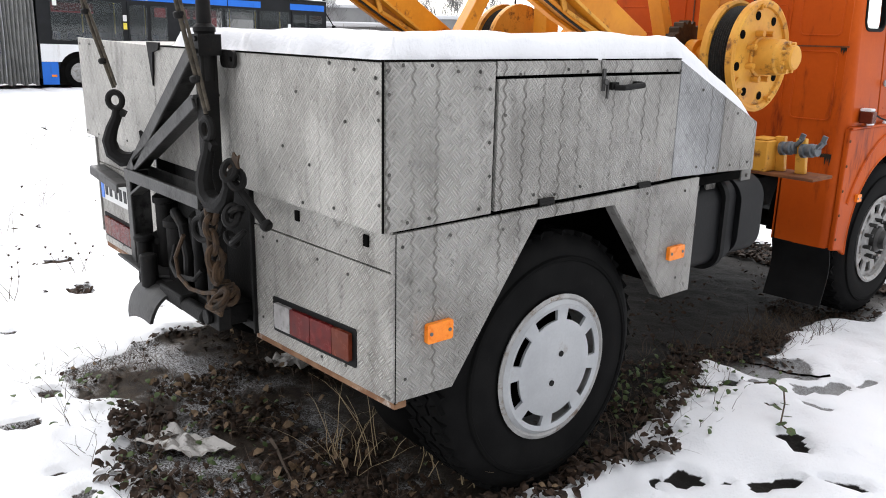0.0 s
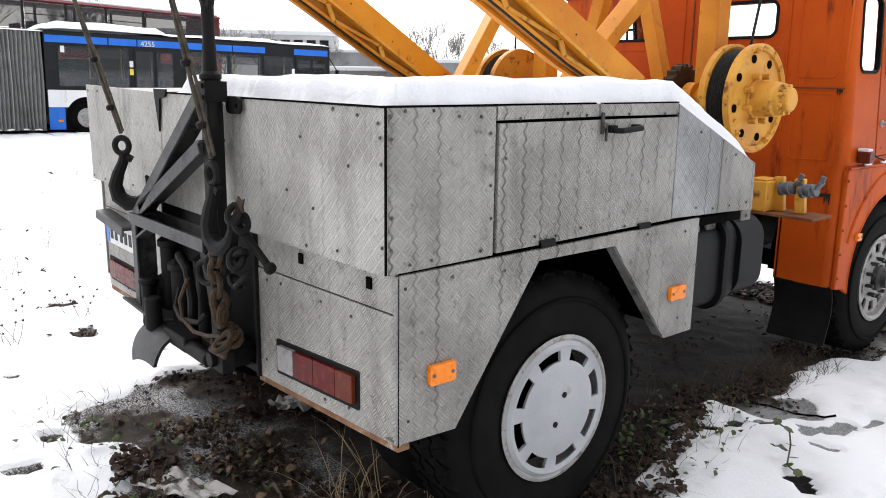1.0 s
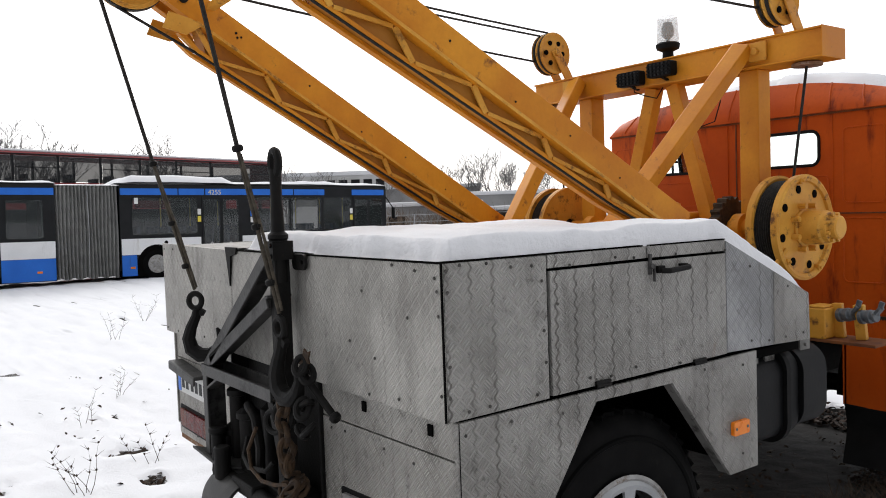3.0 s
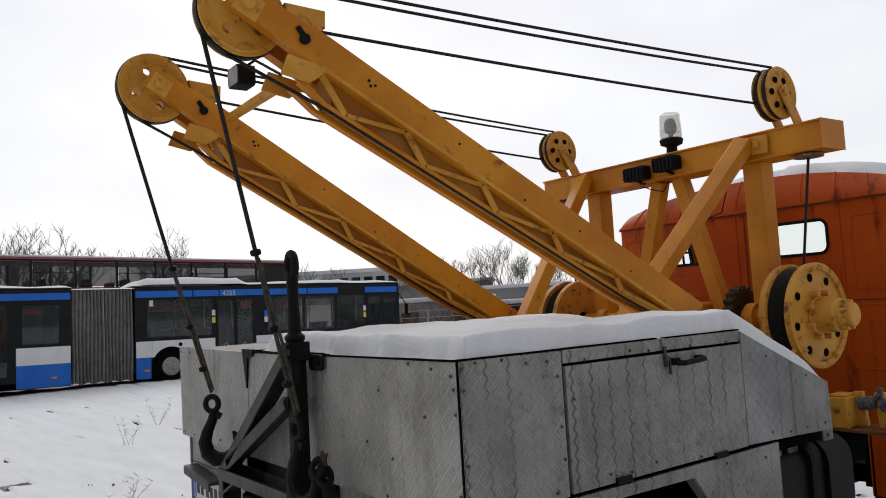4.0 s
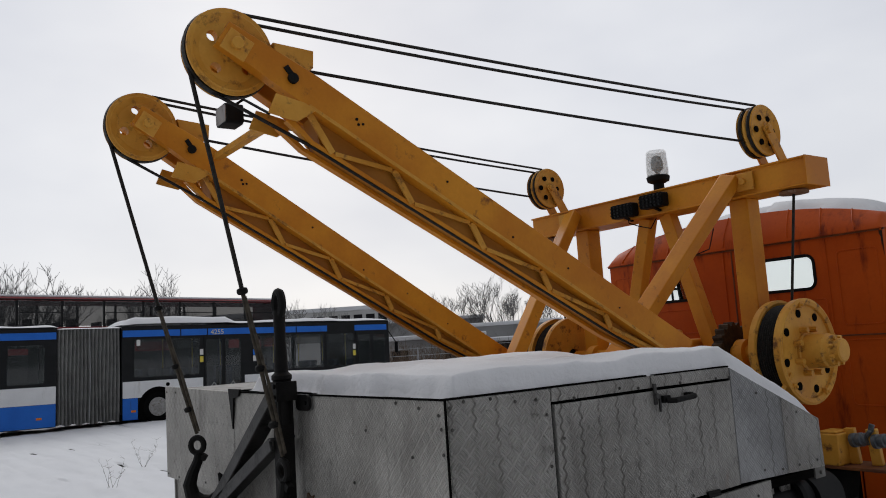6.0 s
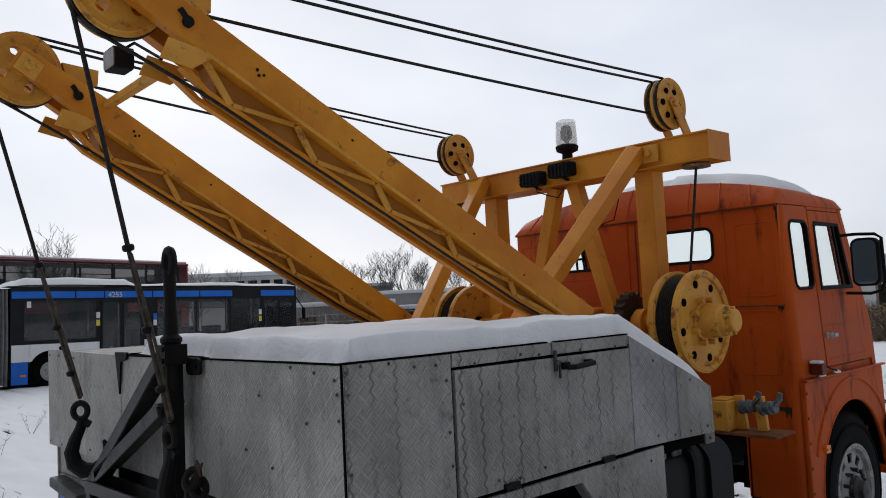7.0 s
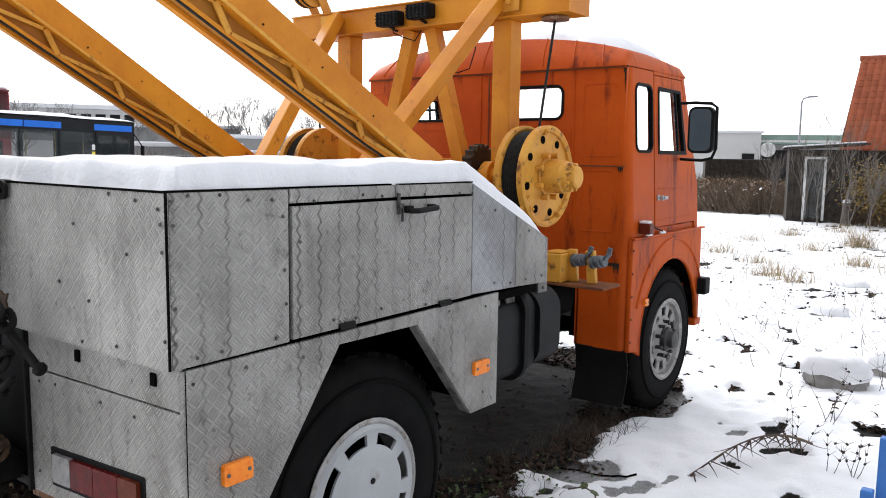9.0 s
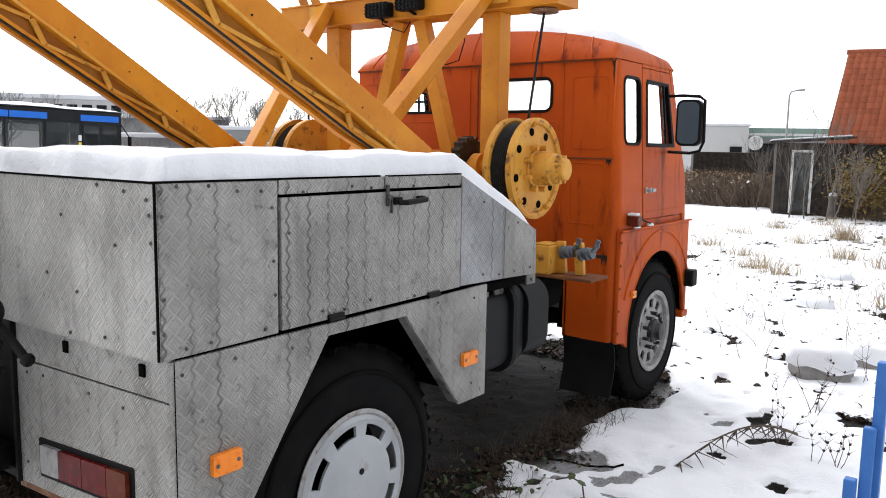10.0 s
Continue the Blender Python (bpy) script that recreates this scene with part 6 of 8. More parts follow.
tube(bm, [(-0.5 + 0.22 * math.cos(a), 4.10 - 0.08 * math.sin(a), 1.60 + 0.2 * math.sin(a)) for a in [math.tau * i / 24 for i in range(24)]], 0.013, 8, True)
bar(bm, (-0.7, 4.1, 1.6), (-0.3, 4.1, 1.6), 0.02, 0.02)
part("steering_wheel", bm, "seal", cab)


def roof_z(x, y):
    """Boxy roof: a nearly upright rear band under a low arch, and short upright flanks."""
    u = min(1.0, abs(x) / 1.028)
    arch = 0.086 + 0.130 * (1 - u ** 2.4)
    rear_ = min(1.0, max(0.0, (y - 3.27) / 0.10)) ** 0.62
    flank = min(1.0, max(0.0, (1.028 - abs(x)) / 0.03)) ** 0.5
    nose = (1 - 0.4 * max(0.0, (y - 3.5) / 0.7) ** 1.5) * min(1.0, max(0.0, (4.205 - y) / 0.05)) ** 0.5
    crown = 0.03 * min(1.0, max(0.0, (y - 3.34) / 0.35)) * (1 - u ** 2)
    return 2.237 + (arch + crown) * rear_ * flank * nose


def roof_grid(name, lift, thick, xs, ys, mat, label="", keep=lambda x, y: True):
    bm = B()
    g = {}
    for y in ys:
        for x in xs:
            g[x, y] = bm.verts.new((x, y, roof_z(x, y) + lift(x, y)))
    for j in range(len(ys) - 1):
        for i in range(len(xs) - 1):
            if keep((xs[i] + xs[i + 1]) / 2, (ys[j] + ys[j + 1]) / 2):
                bm.faces.new((g[xs[i], ys[j]], g[xs[i + 1], ys[j]], g[xs[i + 1], ys[j + 1]], g[xs[i], ys[j + 1]]))
    bmesh.ops.delete(bm, geom=[v for v in bm.verts if not v.link_faces], context="VERTS")
    bmesh.ops.recalc_face_normals(bm, faces=bm.faces[:])
    if thick:
        bmesh.ops.solidify(bm, geom=bm.faces[:], thickness=thick)
    return bm


xs = [1.028 * math.sin(i / 36 * math.pi / 2) for i in range(-36, 37)]
ys = [3.27 + 0.30 * (i / 10) ** 1.6 for i in range(11)] + [3.57 + 0.41 * i / 6 for i in range(1, 7)] + [3.98 + 0.225 * (i / 12) ** 0.6 for i in range(1, 13)]
roof = part("roof", roof_grid("roof", lambda x, y: 0.0, 0.02, xs, ys, "orange"), "orange", cab, "domed orange roof with pressed ribs")
for x0 in (-0.88, -0.68, -0.46, -0.23, 0.0, 0.23, 0.46, 0.68, 0.88):
    bm = B()
    tube(bm, [(x0 * (1 - 0.06 * t), 3.27 + 0.10 * t ** 1.5, roof_z(x0 * (1 - 0.06 * t), 3.27 + 0.10 * t ** 1.5) + 0.001) for t in (0.08, 0.2, 0.4, 0.6, 0.8, 1.0)], 0.005, 6)
    part("roof_rib", bm, "orange", roof)
xs2 = [i * 0.0245 for i in range(-40, 41)]
ys2 = [3.42 + i * 0.0385 for i in range(20)]
bm = B()
g = {}
for y in ys2:
    for x in xs2:
        e = min(0.95 - abs(x), y - 3.45 - (0.12 if x < 0.2 else 0.0), 4.08 - y) + 0.04 * noise.noise((x * 5, y * 5, 3))
        t = max(0.0, min(1.0, e / 0.12))
        g[x, y] = bm.verts.new((x, y, roof_z(x, y) - 0.03 + 0.098 * math.sqrt(t)))
for j in range(len(ys2) - 1):
    for i in range(len(xs2) - 1):
        bm.faces.new((g[xs2[i], ys2[j]], g[xs2[i + 1], ys2[j]], g[xs2[i + 1], ys2[j + 1]], g[xs2[i], ys2[j + 1]]))
o = part("roof_snow", bm, "snow", None)
tagged(o, "layer of white snow on the cab roof", "snow", kind="stuff")

# ---- snow on the body ----
bm = B()
xs3 = [-0.5 + i * 0.0225 for i in range(76)] + [1.2 + 0.005 * i for i in range(23)]
ys3 = [0.01 + i * 0.008 for i in range(20)] + [0.17 + i * 0.022 for i in range(80)]
top = {}
for y in ys3:
    for x in xs3:
        deck = 1.604 if y < 1.332 else 1.604 - (y - 1.332) * 0.435
        edge_x = 1.296 + 0.010 * noise.noise((1, y * 5, 8)) + 0.006 * noise.noise((1, y * 17, 2))
        left = -0.36 + 0.07 * noise.noise((2, y * 3, 4))
        y0 = 0.05 + 0.030 * noise.noise((x * 3.5, 0, 0)) + 0.014 * noise.noise((x * 14, 0, 3)) + (0.05 if x < 0.45 else 0)
        e = min((edge_x - x) * (4.0 + 1.2 * noise.noise((3, y * 6, 1)) + 1.0 * noise.noise((3, y * 19, 4))), (x - left) * 0.8, (y - y0) * 3.5, 1.90 - y)
        t = max(0.0, min(1.0, e / 0.10))
        th = 0.072 + 0.024 * noise.noise((x * 2.2, y * 2.2, 5)) + 0.012 * noise.noise((x * 6, y * 6, 5)) + 0.003 * noise.noise((x * 22, y * 22, 5))
        if y > 1.332:
            th *= 1.0 - 0.35 * min(1, (y - 1.332) / 0.6)
        round_ = -0.05 * max(0.0, (x - 1.12) / 0.17) ** 2 * 0.3
        top[x, y] = bm.verts.new((x, y, deck - 0.006 + th * (1 - (1 - t) ** 2.2) + round_ * 0.2))
for j in range(len(ys3) - 1):
    for i in range(len(xs3) - 1):
        bm.faces.new((top[xs3[i], ys3[j]], top[xs3[i + 1], ys3[j]], top[xs3[i + 1], ys3[j + 1]], top[xs3[i], ys3[j + 1]]))
o = part("deck_snow", bm, "snow", None, smooth=0)
for f in o.data.polygons:
    f.use_smooth = True
tagged(o, "thick rounded layer of white snow on the truck body", "snow", kind="stuff")


# ---- small helpers for what grows ----
def twig(bm, p, d, length, r, bends=3, seed=0, wob=0.25):
    """A thin tapered stem of a few bends."""
    rnd = random.Random(seed)
    pts, rad = [Vector(p)], [r]
    d = Vector(d).normalized()
    for i in range(bends):
        d = (d + V(rnd.uniform(-wob, wob), rnd.uniform(-wob, wob), rnd.uniform(-wob, wob) * 0.5)).normalized()
        pts.append(pts[-1] + d * length / bends)
        rad.append(r * (1 - (i + 1) / bends * 0.8))
    tube(bm, pts, rad, 3)
    return pts


def bare_tree(x, y, h, seed, mat="far_bark", group="bare trees", label="", depth=5, spread_=0.55, twigs=3, thick=0.022):
    rnd = random.Random(seed)
    t = thing("tree", (x, y, base_height(x, y) - 0.05), label or "leafless winter tree with frosted grey branches, paled by haze in their colour", "tree", group)
    trunk, crown = B(), B()

    def grow(bm, p, d, length, r, level):
        n = 3
        pts, rad = [p], [r]
        for i in range(n):
            d = (d + V(rnd.uniform(-.2, .2), rnd.uniform(-.2, .2), rnd.uniform(-.05, .2))).normalized()
            pts.append(pts[-1] + d * length / n)
            rad.append(r * (1 - 0.4 * (i + 1) / n))
        tube(bm, pts, rad, 6 if level == 0 else 3)
        if level >= depth:
            return
        kids = twigs if level else twigs + 2
        for k in range(kids):
            f = rnd.uniform(0.35, 1.0) if k else 1.0
            base = pts[min(n, max(1, int(round(f * n))))]
            a = rnd.uniform(0, math.tau)
            side = V(math.cos(a), math.sin(a), rnd.uniform(0.0, 0.5))
            grow(crown, base, (d + side * spread_ * rnd.uniform(0.6, 1.3)).normalized(), length * rnd.uniform(0.6, 0.8), max(rad[-1] * 0.7, 0.004, 0.0016 * h if mat == "far_bark" else 0.0), level + 1)

    grow(trunk, V(0, 0, 0), V(rnd.uniform(-.06, .06), rnd.uniform(-.06, .06), 1), h * 0.30, h * thick, 0)
    part("trunk", trunk, mat, t)
    part("crown", crown, mat, t)
    return t


def thicket(name, boxes, n, hmin, hmax, r, mat, label, seed, category="brush", lean_=0.5, bends=3):
    """Countless stems over some patches of ground."""
    rnd = random.Random(seed)
    bm_v, bm_f = [], []
    for i in range(n):
        x0, x1, y0, y1 = boxes[i % len(boxes)]
        p = V(rnd.uniform(x0, x1), rnd.uniform(y0, y1), 0)
        p.z = base_height(p.x, p.y)
        d = V(rnd.uniform(-lean_, lean_), rnd.uniform(-lean_, lean_), 1).normalized()
        L, q = rnd.uniform(hmin, hmax), p
        prev = None
        for k in range(bends + 1):
            rr = r * (1 - 0.75 * k / bends)
            ring = []
            for j in range(3):
                a = math.tau * j / 3
                bm_v.append((q.x + rr * math.cos(a), q.y + rr * math.sin(a), q.z + rr * 0.3 * math.cos(a * 2)))
                ring.append(len(bm_v) - 1)
            if prev:
                for j in range(3):
                    m = (j + 1) % 3
                    bm_f.append((prev[j], prev[m], ring[m], ring[j]))
            prev = ring
            d = (d + V(rnd.uniform(-.35, .35), rnd.uniform(-.35, .35), rnd.uniform(-.3, .15))).normalized()
            q = q + d * L / bends
    me = bpy.data.meshes.new(name)
    me.from_pydata(bm_v, [], bm_f)
    me.materials.append(M[mat])
    return tagged(new(name, me), label, category, kind="stuff")


def leaf_stuff(name, spots, size, mat, label, category, lift=0.012, seed=0, flat=0.5):
    """Countless small bent leaves at the given places."""
    rnd = random.Random(seed)
    vs, fs = [], []
    for p in spots:
        a, L = rnd.uniform(0, math.tau), size * rnd.uniform(0.6, 1.4)
        u = V(math.cos(a), math.sin(a), rnd.uniform(-flat, flat)).normalized()
        w = V(-math.sin(a), math.cos(a), rnd.uniform(-flat, flat)).normalized()
        n = u.cross(w)
        c = Vector(p) + V(0, 0, lift * rnd.random())
        i0 = len(vs)
        for k, hw, up in ((-1, 0.05, 0.0), (-0.35, 0.42, 0.12), (0.35, 0.36, 0.12), (1, 0.03, -0.05)):
            for sd in (-1, 1):
                vs.append(tuple(c + u * k * L / 2 + w * sd * hw * L / 1.3 + n * (up * L + (0.1 * L if sd > 0 else 0))))
        for k in range(3):
            fs.append((i0 + 2 * k, i0 + 2 * k + 1, i0 + 2 * k + 3, i0 + 2 * k + 2))
    me = bpy.data.meshes.new(name)
    me.from_pydata(vs, [], fs)
    me.materials.append(M[mat])
    return tagged(new(name, me), label, category, kind="stuff")


# ---- articulated bus ----
def snow_slab(name, x0, x1, y0, y1, z, th, parent, step=0.15, seed=0.0, humps=()):
    bm = B()
    xs_, ys_ = np.arange(x0, x1 + step / 2, step), np.arange(y0, y1 + step / 2, step)
    g = [[None] * len(xs_) for _ in ys_]
    for j, y in enumerate(ys_):
        for i, x in enumerate(xs_):
            e = min(x - x0, x1 - x, y - y0, y1 - y)
            t = max(0.0, min(1.0, e / 0.25 + 0.1))
            h = th * (0.75 + 0.5 * noise.noise((x * 0.9 + seed, y * 0.9, seed)))
            for hy0, hy1, hh in humps:
                k = max(0.0, min(1.0, min(y - hy0, hy1 - y) / 0.3))
                h += hh * k
            g[j][i] = bm.verts.new((x, y, z + h * math.sqrt(t)))
    for j in range(len(ys_) - 1):
        for i in range(len(xs_) - 1):
            bm.faces.new((g[j][i], g[j][i + 1], g[j + 1][i + 1], g[j + 1][i]))
    return part(name, bm, "snow", parent, "white snow on the roof")


def text_on(txt, size, m, mat, parent, name="lettering"):
    c = bpy.data.curves.new(name, "FONT")
    c.body, c.size, c.extrude = txt, size, 0.002
    c.materials.append(M[mat])
    o = new(name, c)
    o.parent = parent
    o.matrix_basis = m
    return o


bus = thing("articulated_bus", (-22.0, 4.85, -0.14), "white, blue and black articulated city bus with snow on its roof", "bus", turn=(-1.15, 0, 0.6))


def bus_body(y0, y1, holes, name):
    """A hollow section: two side walls with window openings, floor, roof and ends, and rows of seats."""
    bm = B()
    for x0 in (-0.04, -2.5):
        sheet(bm, [(y0, 0.3), (y1, 0.3), (y1, 2.92), (y0, 2.92)], [rrect(a + 0.03, b - 0.03, c + 0.03, d - 0.03, 0.05, 2) for a, b, c, d in holes if x0 > -1 or c > 1], lambda a, b: V(x0, a, b), (0.02, 0, 0))
    b = part(name, bm, "bus_black", bus)
    bm = B()
    bx(bm, -2.5, -0.02, y0, y1, 2.9, 2.93)
    bx(bm, -2.48, -0.04, y0, y1, 0.30, 0.36)
    for ya in (y0, y1 - 0.04):
        bx(bm, -2.48, -0.04, ya, ya + 0.04, 0.36, 2.9)
    part("shell", bm, "bus_black", b)
    bm = B()
    bx(bm, -2.4, -0.06, y0, y1, 0.12, 0.31)
    part("underframe", bm, "gap_and_shade", b)
    y = y0 + 0.5
    while y < y1 - 0.6:
        for xa in (-0.95, -2.4):
            bm = B()
            bx(bm, xa, xa + 0.85, y, y + 0.12, 0.8, 1.62)
            bx(bm, xa, xa + 0.85, y + 0.12, y + 0.5, 0.78, 0.9)
            part("seat", bm, "bus_seat", b, "", 0.04)
        bm = B()
        cyl(bm, (-1.0, y + 0.06, 0.4), (-1.0, y + 0.06, 2.9), 0.018, seg=6)
        part("grab_pole", bm, "sticker_yellow", b)
        y += 0.95
    return b


def slab(name, parent, y0, y1, z0, z1, mat, x=0.0, th=0.02, bevel=0.01, r=0.0):
    bm = B()
    pts = rrect(y0, y1, z0, z1, r, 3) if r else [(y0, z0), (y1, z0), (y1, z1), (y0, z1)]
    sheet(bm, pts, (), lambda a, b: V(x, a, b), (-th, 0, 0))
    return part(name, bm, mat, parent, "", bevel)


PANES = [(0.35, 2.35, 1.38, 2.52), (4.25, 5.55, 1.38, 2.52), (5.6, 6.75, 1.38, 2.52), (6.85, 7.95, 1.38, 2.52), (2.56, 3.08, 0.5, 2.46), (3.19, 3.71, 0.5, 2.46), (8.11, 8.63, 0.5, 2.46), (8.74, 9.26, 0.5, 2.46)]
front = bus_body(0.0, 9.45, PANES, "front_section")
rearm = bus_body(-9.4, -1.78, [(-3.05, -2.1, 1.36, 2.45), (-7.2, -4.85, 1.36, 2.45), (-4.64, -4.08, 0.5, 2.46), (-3.98, -3.42, 0.5, 2.46)], "rear_section")
for y0, y1 in ((0.02, 1.75), (1.78, 2.6), (2.63, 4.1), (4.13, 5.7), (5.73, 6.9), (8.0, 9.35)):
    slab("blue_stripe", front, y0, y1, 2.60, 2.80, "bus_blue")
for y0, y1 in ((-4.0, -1.80), (-6.5, -4.03), (-9.3, -6.53)):
    slab("blue_stripe", rearm, y0, y1, 2.60, 2.80, "bus_blue")
for k, (y0, y1) in enumerate(((0.35, 2.35), (4.25, 5.55), (5.6, 6.75), (6.85, 7.95))):
    w = slab("window", front, y0, y1, 1.38, 2.52, "bus_glass", 0.006, 0.02, 0.01, 0.05)
    slab("vent_pane", w, y0 + 0.1, y1 - 0.1, 2.2, 2.46, "bus_glass", 0.010, 0.006, 0.004)
for y0 in (2.50, 8.05):
    d = slab("door", front, y0, y0 + 0.05, 0.33, 2.56, "bus_black", 0.004, 0.03, 0.01)
    for k in (0, 1):
        slab("door_pane", d, y0 + 0.06 + 0.63 * k, y0 + 0.58 + 0.63 * k, 0.5, 2.46, "bus_glass", 0.010, 0.01, 0.006, 0.05)
        bm = B()
        tube(bm, [(0.02, y0 + 0.12 + 0.63 * k, 0.85), (0.03, y0 + 0.3 + 0.63 * k, 1.1), (0.02, y0 + 0.5 + 0.63 * k, 0.85)], 0.018, 6)
        part("door_rail", bm, "lamp_grey", d)
slab("white_panel", front, 0.02, 2.46, 0.78, 1.27, "bus_white", 0.008)
slab("white_panel", front, 3.84, 8.0, 0.78, 1.27, "bus_white", 0.008)
slab("blue_panel", front, 0.02, 0.46, 0.14, 0.775, "bus_blue", 0.008)
slab("blue_panel", front, 1.66, 2.46, 0.14, 0.775, "bus_blue", 0.008)
slab("blue_panel", front, 3.84, 8.0, 0.14, 0.775, "bus_blue", 0.008)
slab("white_panel", rearm, -3.2, -1.80, 0.78, 1.27, "bus_white", 0.008)
slab("blue_panel", rearm, -3.2, -1.80, 0.14, 0.775, "bus_blue", 0.008)
slab("service_flap", rearm, -3.0, -2.0, 0.86, 1.0, "bus_white", 0.014, 0.008, 0.003)
slab("window", rearm, -3.05, -2.1, 1.36, 2.45, "bus_glass", 0.006, 0.02, 0.01, 0.05)
d = slab("door", rearm, -4.7, -4.66, 0.33, 2.56, "bus_black", 0.004, 0.03)
for k in (0, 1):
    slab("door_pane", d, -4.64 + 0.66 * k, -4.08 + 0.66 * k, 0.5, 2.46, "bus_glass", 0.010, 0.01, 0.006, 0.05)
slab("window", rearm, -7.2, -4.85, 1.36, 2.45, "bus_glass", 0.006, 0.02, 0.01, 0.05)
slab("white_panel", rearm, -9.3, -4.8, 0.78, 1.27, "bus_white", 0.008)
slab("blue_panel", rearm, -9.3, -4.8, 0.14, 0.775, "bus_blue", 0.008)
# wheel arch and wheel
bm = B()
pts = [(1.06 + 0.58 * math.cos(radians(a)), 0.50 + 0.58 * math.sin(radians(a))) for a in range(0, 181, 12)] + [(0.48, 0.12), (1.64, 0.12)]
sheet(bm, pts, (), lambda a, b: V(0.012, a, b), (-0.02, 0, 0))
part("wheel_arch", bm, "gap_and_shade", front)
bw = new("wheel")
bw.parent = bus
bm = B()
lathe(bm, [(0.27, 0.03), (0.36, 0.045), (0.45, 0.03), (0.47, 0.0), (0.47, -0.2), (0.27, -0.22)], (-0.02, 1.06, 0.48), (1, 0, 0), 36, close=True)
part("tyre", bm, "rubber", bw)
bm = B()
lathe(bm, [(0.28, 0.04), (0.26, 0.03), (0.24, -0.02), (0.12, -0.03), (0.11, 0.05), (0.02, 0.055)], (-0.02, 1.06, 0.48), (1, 0, 0), 30)
part("rim", bm, "rim", bw)
for i in range(10):
    a = math.tau * i / 10
    bm = B()
    cyl(bm, (-0.05, 1.06 + 0.18 * math.cos(a), 0.48 + 0.18 * math.sin(a)), (0.0, 1.06 + 0.18 * math.cos(a), 0.48 + 0.18 * math.sin(a)), 0.03, seg=8)
    part("rim_hole", bm, "gap_and_shade", bw)
# bellows with its folds
bm = B()
n = 17
rowsb = []
for i in range(2 * n + 1):
    y = -1.76 + 1.74 * i / (2 * n)
    x = -0.02 if i % 2 else -0.17
    lowz = 0.14 + 0.03 * math.sin(i * 0.9)
    rowsb.append([bm.verts.new((x, y + 0.012 * math.sin(k * 0.7 + i * 0.35), lowz + (2.88 - lowz) * k / 8)) for k in range(9)] + [bm.verts.new((-2.45, y, 2.88)), bm.verts.new((-2.45, y, 0.2))])
for i in range(2 * n):
    for k in range(10):
        bm.faces.new((rowsb[i][k], rowsb[i + 1][k], rowsb[i + 1][k + 1], rowsb[i][k + 1]))
part("bellows", bm, "bellows", bus, "pleated grey rubber bellows", 0, 20)
bm = B()
tube(bm, [(-0.015, -0.90, 0.3), (-0.01, -0.88, 1.5), (-0.02, -0.9, 2.8)], 0.012, 5)
part("bellows_rod", bm, "lamp_grey", bus)
snow_slab("roof_snow", -2.52, 0.02, 0.0, 9.4, 2.93, 0.14, bus, 0.15, 1.3, ((0.1, 3.6, 0.16), (5.9, 7.4, 0.05)))
snow_slab("roof_snow", -2.52, 0.02, -9.4, -1.78, 2.93, 0.12, bus, 0.15, 4.3, ((-9.0, -4.2, 0.14),))
snow_slab("bellows_snow", -2.4, -0.05, -1.8, 0.0, 2.88, 0.07, bus, 0.12, 7.7)
for y0, s0, mt in ((0.42, 2.33, "sticker"), (2.36, 1.98, "sticker"), (2.36, 1.75, "sticker_yellow"), (4.13, 1.9, "bus_blue"), (4.13, 1.7, "sticker"), (7.9, 1.95, "sticker"), (7.9, 1.72, "sticker_yellow")):
    slab("sticker", front, y0, y0 + 0.11, s0, s0 + 0.18, mt, 0.016, 0.004, 0.002)
for y0, m0 in ((0.26, front), (-2.3, rearm)):
    slab("reflector", m0, y0, y0 + 0.14, 0.36, 0.42, "marker", 0.016, 0.008, 0.003)
text_on("4255", 0.22, pose(0.004, 2.72, 2.615, 90, 0, 90), "digits", front, "fleet_number")
bm = B()
lathe(bm, [(0.06, 0), (0.06, 0.01), (0.03, 0.015)], (0.008, 1.35, 1.13), (1, 0, 0), 12)
part("filler_cap", bm, "gap_and_shade", front)
bm = B()
bar(bm, (0.0, 9.42, 2.55), (0.25, 9.6, 2.1), 0.04, 0.04)
bx(bm, 0.18, 0.32, 9.55, 9.63, 1.75, 2.15)
part("mirror", bm, "seal", bus, "", 0.02)

# ---- red double-deck bus behind ----
red = thing("double_deck_bus", (-27.6, 2.0, -0.2), "dull red double-deck bus with dark upper windows", "bus", turn=(-1.2, 0, 11))
bm = B()
bx(bm, -2.5, 0, -10, 12.0, 0.35, 3.36)
rb = part("body", bm, "bus_red", red, "", 0.06)
bm = B()
bx(bm, -2.5, 0.0, -10, 12.0, 4.29, 4.42)
part("roof", bm, "bus_red", red, "dull red roof edge", 0.08)
bm = B()
bx(bm, -2.45, -0.05, -9.9, 11.9, 4.42, 4.5)
part("roof_snow", bm, "snow", red, "", 0.03)
for i in range(15):
    y0 = -9.85 + i * 1.52
    for xa in (-0.06, -2.48):
        bm = B()
        bx(bm, xa, xa + 0.04, y0, y0 + 0.09, 3.36, 4.29)
        part("window_post", bm, "bus_black", rb)
    if i < 14:
        slab("window", rb, y0 + 0.10, y0 + 1.51, 3.38, 4.27, "smoked_glass", -0.02, 0.01, 0.0)
        if i > 2:
            bm = B()
            bx(bm, -0.9, -0.15, y0 + 0.5, y0 + 0.6, 3.36, 3.66)
            bx(bm, -2.3, -1.5, y0 + 0.5, y0 + 0.6, 3.36, 3.62)
            part("seat_row", bm, "bus_seat", rb, "", 0.03)
        if i % 2:
            bm = B()
            bx(bm, -0.03, -0.01, y0 + 0.1, y0 + 1.51, 3.86, 3.89)
            part("vent_bar", bm, "bus_black", rb)
for y0 in (11.9, -9.98):
    bm = B()
    bx(bm, -2.45, -0.05, y0, y0 + 0.06, 3.36, 4.29)
    part("end_wall", bm, "bus_red", rb)
